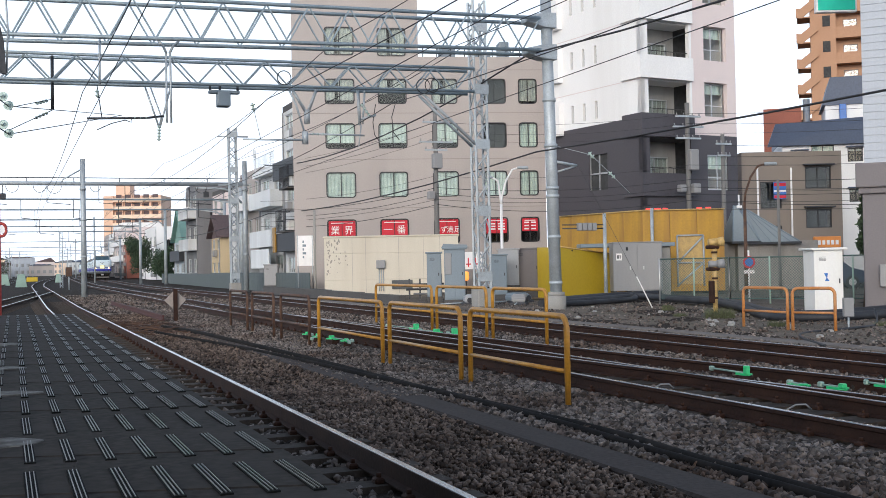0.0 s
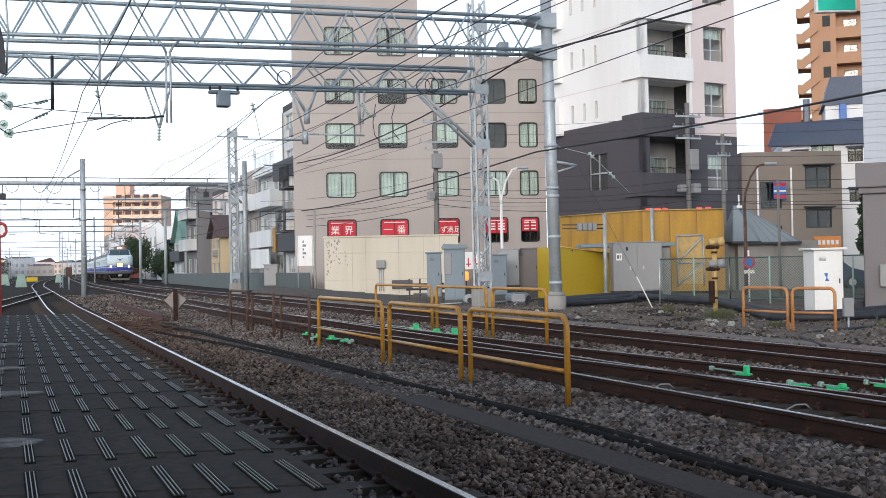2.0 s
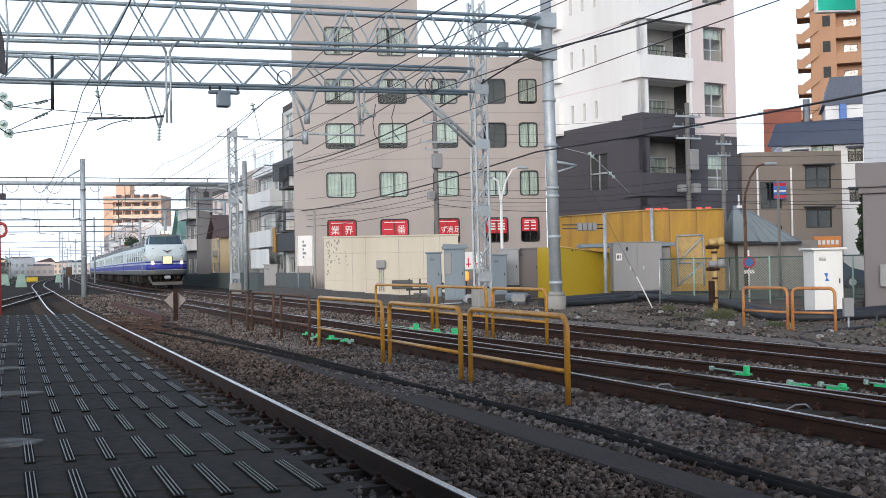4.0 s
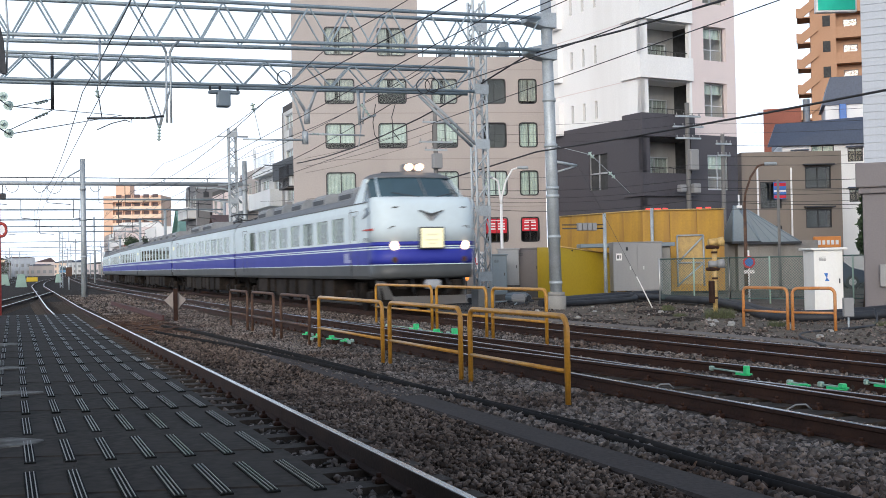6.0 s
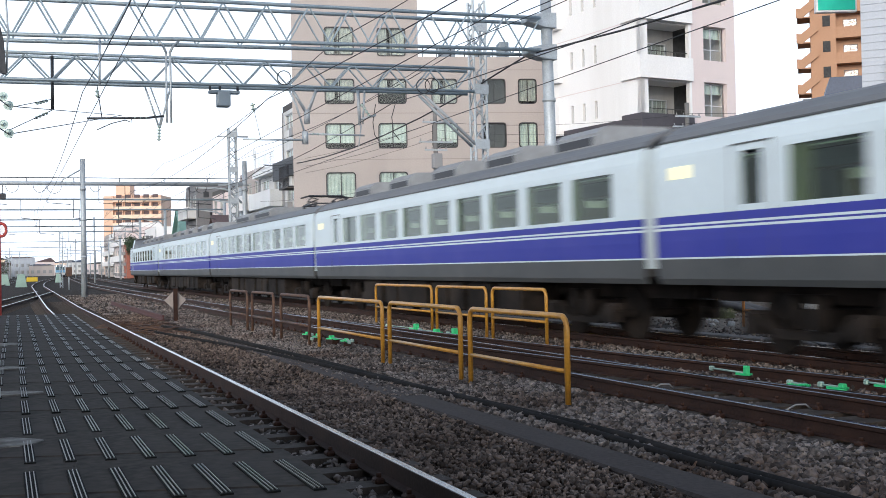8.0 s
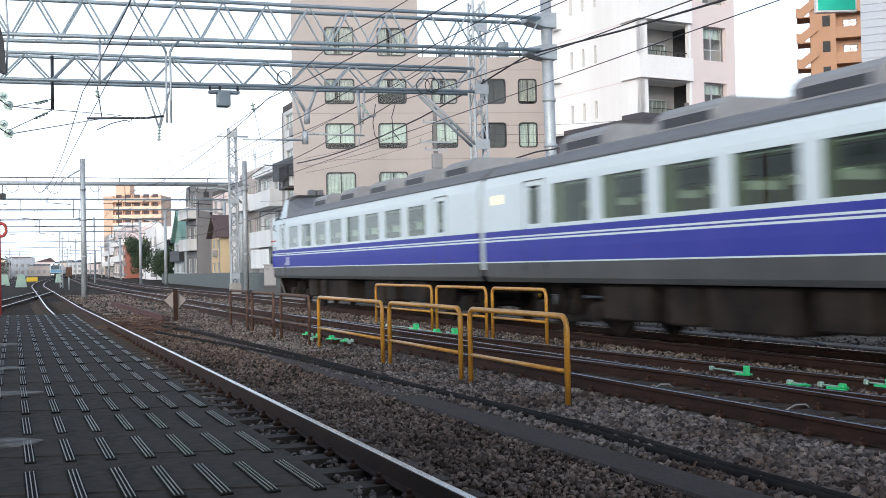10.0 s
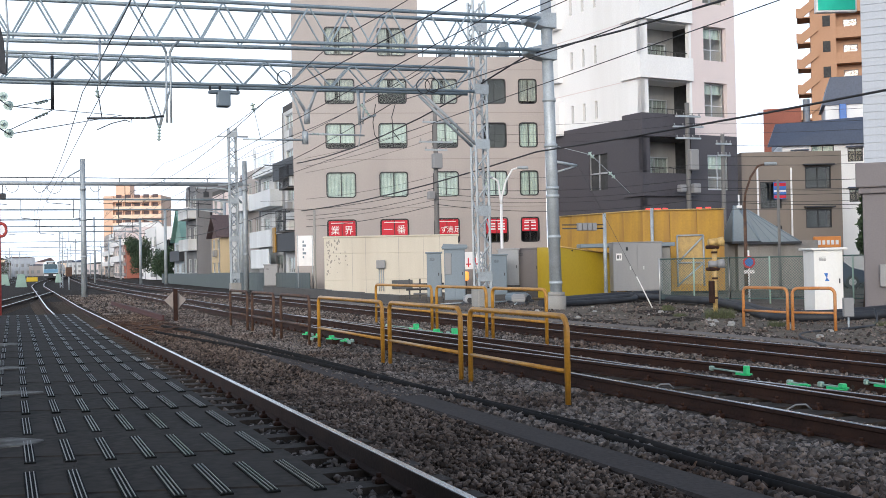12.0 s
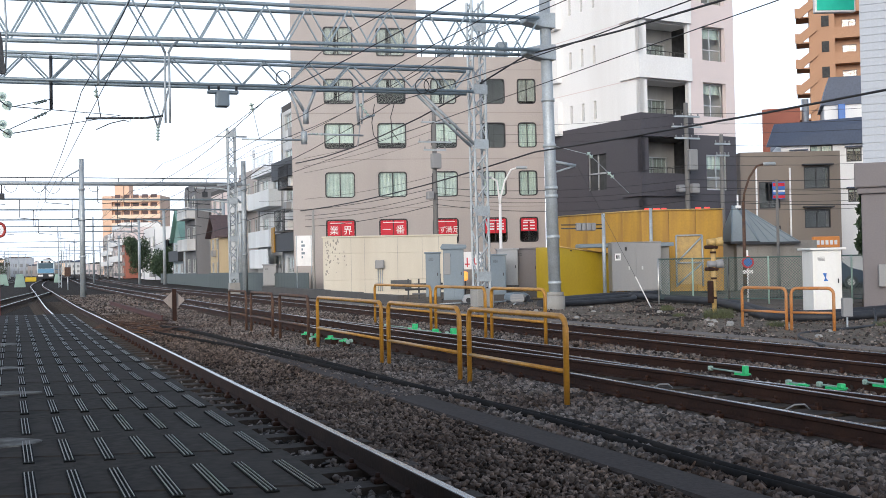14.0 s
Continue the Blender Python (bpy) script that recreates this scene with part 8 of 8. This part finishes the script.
# ---------------------------------------------------------------- things in the yard
t = thing("diamond_marker", pose(4.52, 33.4, -0.2), "weathered diamond-shaped track marker on a post", "sign")
bm = B()
prism(bm, [(0, 0.32), (0.31, 0.64), (0, 0.96), (-0.31, 0.64)], -0.02, 0.0)
part("plate", bm, "markerwood", t)
bm = B()
box(bm, -0.06, 0.06, -0.1, -0.023, -0.05, 0.98)
part("post", bm, "rust", t)
bm = B()
prism(bm, [(p[0] + 4.12, p[1] + 0.03) for p in RAIL], 33.0, 50.6)
prism(bm, [(p[0] + 4.3, p[1] - 0.02) for p in RAIL], 36.0, 50.0)
tagged(part("spare_rail", bm, "redrust"), "red-rusted spare rail lying in the ballast", "rail")
t = thing("line_signal", pose(4.75, 116, -0.2), "slim grey line post far along the track", "post")
bm = B()
lattice(bm, (0, 0, 0), (0, 0, 5.6), 0.13, 14, 0.03)
part("post", bm, "galv", t)
t = thing("line_telephone", pose(4.7, 100, -0.2), "brown box on a post beside the track", "box")
bm = B()
rod(bm, (0, 0, 0), (0, 0, 1.2), 0.05, 6)
part("post", bm, "galv", t)
bm = B()
rounded_box(bm, -0.25, 0.25, -0.15, 0.15, 1.15, 1.95, 0.03, 1)
part("case", bm, "rustrail", t)
for x, y, w, h in ((1.15, 128, 0.6, 1.2), (-0.6, 146, 0.65, 1.2), (6.8, 176, 0.5, 1.1)):
    bm = B()
    prism(bm, [(-w, -0.2), (w, -0.2), (w * 0.6, h), (-w * 0.6, h)], -0.3, 0.3)
    bmesh.ops.bevel(bm, geom=bm.edges[:], offset=0.04, segments=1, affect="EDGES")
    tagged(part("marker_block", bm, "palegreen", m=pose(x, y, 0)), "pale green tapered trackside block", "block", "trackside blocks")
bm = B()
rounded_box(bm, -0.9, 0.9, -0.2, 0.2, -0.2, 0.55, 0.05, 1)
tagged(part("yellow_barrier", bm, "yellowbox", m=pose(3.6, 205, 0)), "low yellow barrier in the yard", "barrier")


def crossover(y):
    return -0.42 + 0.09 * (y - 53), 0.09


def turnout(y):
    return 6.846 + 0.002 * (35 - y) ** 2, -0.004 * (35 - y)


def siding(y):
    return -6.2 + 0.035 * y, 0.035


track("track_crossover", crossover, 10, 84, "rusty crossover track joining the platform track", (30, 80))
track("track_siding", siding, 20, 330, "rusty yard track beyond the platform", (30, 31.3))


def turnout_rails():
    t = thing("track_turnout", Matrix(), "curved turnout rails in the middle track", "railway track", kind="structure")
    ys = [2 + 1.5 * k for k in range(23)]
    for o in (-0.566, 0.566):
        bm = B()
        sweep(bm, RAIL, turnout, o, ys)
        r = part("rail", bm, "rust", t)
        bm = B()
        sweep(bm, HEAD, turnout, o, ys)
        part("railhead", bm, "railtop", r)
    s0 = None
    for k in range(30):
        m = pose(7.2, 4.3 + 0.62 * k, 0)
        if s0 is None:
            s0 = part("long_sleeper", sleeper_mesh(3.2), "sleeper", t, m=m)
        else:
            again(s0, m)


turnout_rails()


def point_lock(x, y, turn, label, tall=0.1, rodlen=0.8, size=1.0):
    """A green painted point crank with a pale rod, a base plate, a lug and bolts, low between the rails."""
    t = thing("point_crank", pose(x, y, -0.17, 0, 0, turn), label, "point fitting", "green point fittings")
    k = size
    bm = B()
    rod(bm, (-rodlen, 0.03, 0.13), (0.1 * k, 0, 0.13), 0.012, 6)
    part("rod", bm, "palegreen", t)
    bm = B()
    rounded_box(bm, -rodlen - 0.05 * k, -rodlen + 0.05 * k, 0.0, 0.06, 0.1, 0.16, 0.012, 1)
    part("rod_jaw", bm, "palegreen", t)
    bm = B()
    rounded_box(bm, -0.2 * k, 0.2 * k, -0.08 * k, 0.08 * k, 0.0, 0.095, 0.012, 1)
    part("base_plate", bm, "rust", t)
    bm = B()
    prism(bm, [(-0.26 * k, -0.04 * k), (0.02 * k, -0.05 * k), (0.12 * k, 0.0), (0.08 * k, 0.12 * k), (0.01 * k, 0.12 * k), (-0.03 * k, 0.03 * k), (-0.26 * k, 0.03 * k)], 0.1, 0.125, "z")
    part("crank", bm, "green", t)
    bm = B()
    rounded_box(bm, 0.0, 0.11 * k, -0.05 * k, 0.05 * k, 0.12, 0.13 + tall, 0.008, 1)
    part("lug", bm, "green", t)
    for x in (-0.13 * k, 0.15 * k):
        bm = B()
        rod(bm, (x, 0.055 * k, 0.09), (x, 0.055 * k, 0.115), 0.014, 6)
        part("bolt", bm, "darksteel", t)


point_lock(8.18, 11.15, -90, "green painted point crank with an upright lug on a pale rod", 0.09, 0.72, 0.6)
point_lock(7.95, 9.85, -85, "flat green painted point crank between the rails", 0.01, 0.2, 0.7)
point_lock(8.11, 9.43, -85, "green painted point crank with a broad low lug", 0.04, 0.3, 0.65)
point_lock(8.66, 9.35, -85, "green painted point crank beside the rail", 0.07, 0.3, 0.6)
point_lock(8.19, 22.81, -85, "green painted point crank with a tall lug on a pale rod", 0.1, 1.6, 0.95)
point_lock(8.11, 21.38, -85, "green painted point crank with a broad lug", 0.06, 0.8, 1.05)
point_lock(8.14, 20.45, -85, "green painted point crank with a tall lug beside the rail", 0.11, 0.3, 0.95)
point_lock(5.75, 22.6, 88, "flat green painted point crank in the ballast", 0.03, 0.5, 0.9)
point_lock(5.72, 21.7, 70, "green painted point crank on a pale rod in the ballast", 0.04, 0.9, 0.9)
point_lock(5.8, 20.9, 95, "green painted point crank on a pale rod in the ballast", 0.04, 1.1, 0.9)
point_lock(5.85, 20.1, 80, "flat green painted point crank in the ballast", 0.02, 0.7, 0.9)
for x, y in ((6.75, 10.73), (6.87, 8.59)):
    t = thing("bond_cable", pose(x, y, -0.05), "pale looped bond cable between the rails", "cable", "rail bonds")
    bm = B()
    tube(bm, [(-0.12, 0.05, -0.12), (-0.1, 0.02, -0.05), (-0.02, -0.02, 0.0), (0.07, -0.05, 0.0), (0.13, -0.05, -0.05)], 0.009, 6)
    part("cable", bm, "cabinetgrey", t)
    bm = B()
    rounded_box(bm, -0.15, -0.09, 0.02, 0.08, -0.15, -0.1, 0.01, 1)
    part("terminal", bm, "rust", t)

hose([(4.75, 2.0, -0.17), (4.72, 6.6, -0.16), (4.8, 8.7, -0.16), (4.6, 12.5, -0.16), (4.5, 16, -0.15), (4.35, 20, -0.14), (4.0, 27, -0.14), (3.6, 30, -0.14)], 0.05, "black cable lying along the ballast", "darkcable")
hose([(4.62, 2.0, -0.15), (4.6, 7, -0.14), (4.66, 10, -0.14), (4.42, 15, -0.14), (4.1, 20, -0.15), (3.4, 26, -0.15), (2.9, 29.5, -0.15)], 0.035, "thinner black cable lying along the ballast", "darkcable")
hose([(12.2, 14.5, -0.1), (13.0, 16.0, -0.1), (14.0, 17.2, -0.1), (15.6, 17.6, -0.08), (16.8, 18.4, -0.08), (17.5, 19.2, 0.2)], 0.025, "thin black cable on the verge")
bm = B()
r = random.Random(3)
for k in range(34):
    x, y = r.uniform(2.75, 3.9), r.uniform(26, 33)
    a = r.uniform(0, 3)
    tube(bm, [(x, y, -0.16), (x + 0.4 * math.cos(a), y + 0.4 * math.sin(a), -0.11 + 0.03 * math.sin(k)), (x + 0.9 * math.cos(a + 0.4), y + 0.9 * math.sin(a + 0.4), -0.15)], 0.018, 5)
tagged(part("scrap_heap", bm, "rustrail"), "heap of dark rusty scrap cables in the ballast", "scrap", kind="stuff")
bm = B()
rounded_box(bm, 4.02, 4.42, 1.0, 30, -0.3, -0.155, 0.02, 1)
tagged(part("cable_trough", bm, "trough"), "dark flat cable trough lid along the ballast", "cable trough", kind="structure")
bm = B()
rounded_box(bm, 12.35, 12.75, 6, 60, -0.3, -0.1, 0.02, 1)
tagged(part("cable_trough", bm, "dusttrough"), "dusty concrete trough beside the main line", "cable trough", kind="structure")
bm = B()
for k in range(26):
    x, y = r.uniform(13.3, 19), r.uniform(15, 33)
    s = r.uniform(0.06, 0.13)
    rounded_box(bm, x, x + s, y, y + s * 1.3, -0.14, -0.14 + s * 0.8, s * 0.25, 1)
tagged(part("rubble", bm, "concrete"), "scattered pale rubble stones on the verge", "rubble", kind="stuff")
t = thing("guy_wire", Matrix(), "slanting guy wire with a pale sleeve", "cable")
bm = B()
rod(bm, (16.4, 30.5, 4.3), (17.95, 28.9, -0.1), 0.006, 5)
part("wire", bm, "darksteel", t)
bm = B()
rod(bm, (17.62, 29.24, 0.85), (17.95, 28.9, -0.12), 0.02, 6)
part("sleeve", bm, "porcelain", t)
hanger("strut with insulator beads above the pole arm", [([(15.45, Y1, 4.45), (16.4, Y1, 4.3)], 0.05), ([(15.7, Y1, 4.1), (16.4, Y1, 4.3)], 0.03), ([(15.7, Y1, 4.9), (16.7, Y1 - 0.4, 4.6), (17.6, Y1 - 1.1, 3.4)], 0.008)],
       insul=[((16.6, Y1 - 0.4, 4.68), (16.75, Y1 - 0.45, 4.5), 2, 0.09), ((17.1, Y1 - 0.75, 4.05), (17.25, Y1 - 0.85, 3.85), 2, 0.08)])
t = thing("terminal_row", pose(17.2, 30.2, 0), "row of grey terminal boxes on the steel pole", "terminal box")
for k in range(4):
    bm = B()
    rounded_box(bm, -1.0 + 0.17 * k, -0.86 + 0.17 * k, 0, 0.15, 2.28, 2.52, 0.02, 1)
    part("terminal_box", bm, "cabinetgrey", t)
bm = B()
rod(bm, (-1.5, 0.1, 2.35), (-0.1, 0.1, 2.35), 0.02, 6)
rod(bm, (-1.5, 0.1, 2.46), (-0.1, 0.1, 2.46), 0.02, 6)
part("bracket", bm, "darksteel", t)
for x, y, z in ((20.9, 36.9, 3.13), (25.02, 40.2, 3.5)):
    bm = B()
    rod(bm, (x, y, -0.2), (x, y, z), 0.07, 8)
    tagged(part("steel_post", bm, "galv"), "plain galvanised post by the hoarding", "post", "hoarding posts")


# street wires
def street_wire(a, b, sag, r=0.012):
    a, b, r = Vector(a), Vector(b), r * 0.7
    bm = B()
    tube(bm, [a.lerp(b, k / 12) - Vector((0, 0, 4 * sag * (k / 12) * (1 - k / 12))) for k in range(13)], r, 5)
    tagged(part("street_wire", bm, "wire"), "thin black telephone wire across the street", "cable", "street wires")


for z, s, r in ((7.3, 0.3, 0.012), (6.9, 0.35, 0.012), (6.5, 0.3, 0.01), (4.6, 0.3, 0.02), (4.3, 0.35, 0.018), (4.0, 0.25, 0.014), (3.75, 0.4, 0.02), (5.2, 0.3, 0.012)):
    street_wire((20.05, 52.2, z + (1.2 if z > 6 else 0.6)), (26.0, 38.8, z), s, r)
    street_wire((26.0, 38.8, z), (38.0, 25.0, z + 0.1), s * 1.3, r)
    street_wire((13.6, 64.0, z), (20.05, 52.2, z + (1.2 if z > 6 else 0.6)), s, r)
for z in (5.6, 5.2, 3.9, 3.5, 3.2):
    street_wire((25.15, 35.2, z), (36, 30, z + 0.4), 0.25, 0.012)

# low depot sheds and bushes far at the yard's other side
for x0, x1, y, h, mat in ((-16, -3.5, 290, 3.6, "darkconc"), (-9, 0.5, 350, 3.6, "cabinetgrey"), (-26, -12, 330, 6, "white")):
    t = thing("depot_shed", pose(x0, y, 0), "low hazy depot shed across the yard", "shed", "depot sheds")
    bm = B()
    box(bm, 0, x1 - x0, 0, 8, -0.2, h)
    part("wall", bm, mat, t)
    bm = B()
    prism(bm, [(-0.4, h), (x1 - x0 + 0.4, h), (x1 - x0, h + 0.9), (0, h + 0.9)], -0.3, 8.3)
    part("roof", bm, "brownroof", t)
for k, (x, y, h) in enumerate(((-1.6, 210, 4.6), (-4.2, 225, 5.2), (-7.5, 215, 5.0))):
    tree(x, y, h, 4.0, "dull green tree across the yard", 20 + k, n=900)


# town at the end of the line; pale wall and window colours imitate haze
rnd = random.Random(31)
tones = ("grimywhite", "beige", "pink", "paleblue", "palebalcony", "grimywhite", "siding")
for k in range(26):
    x = -26 + 4.2 * k + rnd.uniform(-1, 1)
    y = rnd.uniform(470, 760)
    w, h = rnd.uniform(6, 13), rnd.uniform(3.5, 8)
    t = thing("distant_house", pose(x, y, 0), "town building at the end of the line, coloured pale to stand in for haze", "building", "distant town")
    bm = B()
    box(bm, 0, w, 0, 10, -0.2, h)
    part("wall", bm, tones[k % 7], t)
    bm = B()
    prism(bm, [(-0.4, h), (w + 0.4, h), (w * 0.8, h + rnd.uniform(0.4, 2.4)), (w * 0.2, h + 0.6)], -0.3, 10)
    part("roof", bm, ("brownroof", "darkconc", "navy")[k % 3], t)
    n = int(w / 2.6)
    for f in range(int(h / 3)):
        for i in range(n):
            bm = B()
            box(bm, 0.7 + 2.5 * i, 2.1 + 2.5 * i, -0.08, -0.01, 1.0 + 3 * f, 2.4 + 3 * f)
            part("window", bm, "cabinetgrey", t)
for k in range(22):
    y = 120 + 17 * k
    bm = B()
    rod(bm, (0, 0, -0.2), (0, 0, 6.2 + 1.2 * (k % 3)), 0.12, 8, 0.1)
    if k % 2:
        rod(bm, (-0.1, 0, 5.6), (1.6, 0, 5.9), 0.05, 6)
    tagged(part("line_pole", bm, "galv", m=pose((-4.5 + 0.42 * k, -9 + 0.9 * k, 9.5 + 0.5 * k)[k % 3], y, 0)), "far galvanised line pole in the yard", "pole", "yard poles")


# ---------------------------------------------------------------- what moves
def motions():
    """The express runs through at a steady pace; the commuter train comes up and slows."""
    times = [0.5 * k for k in range(29)]
    for car, k in CARS:
        rows = []
        for t in times:
            y = 46.9 - 26.75 * (t - 5.3) + CAR * (k + 0.5)
            x, s = main_line(y)
            rows.append((t, pose(x, y, 0, 0, 0, -math.degrees(math.atan(s)) + (180 if k == 5 else 0))))
        walk(car, rows)
    path = [(0.0, 600), (2.0, 536), (4.0, 472), (6.0, 408), (8.0, 344), (9.5, 300), (10.5, 268), (11.0, 254), (12.0, 232), (13.0, 216), (14.0, 205)]
    for car, k in COMMUTER:
        rows = []
        for t, y in path:
            y += 9.9 + 20 * k
            x, s = near_line(y)
            rows.append((t, pose(x, y, 0, 0, 0, -math.degrees(math.atan(s)))))
        walk(car, rows)


motions()
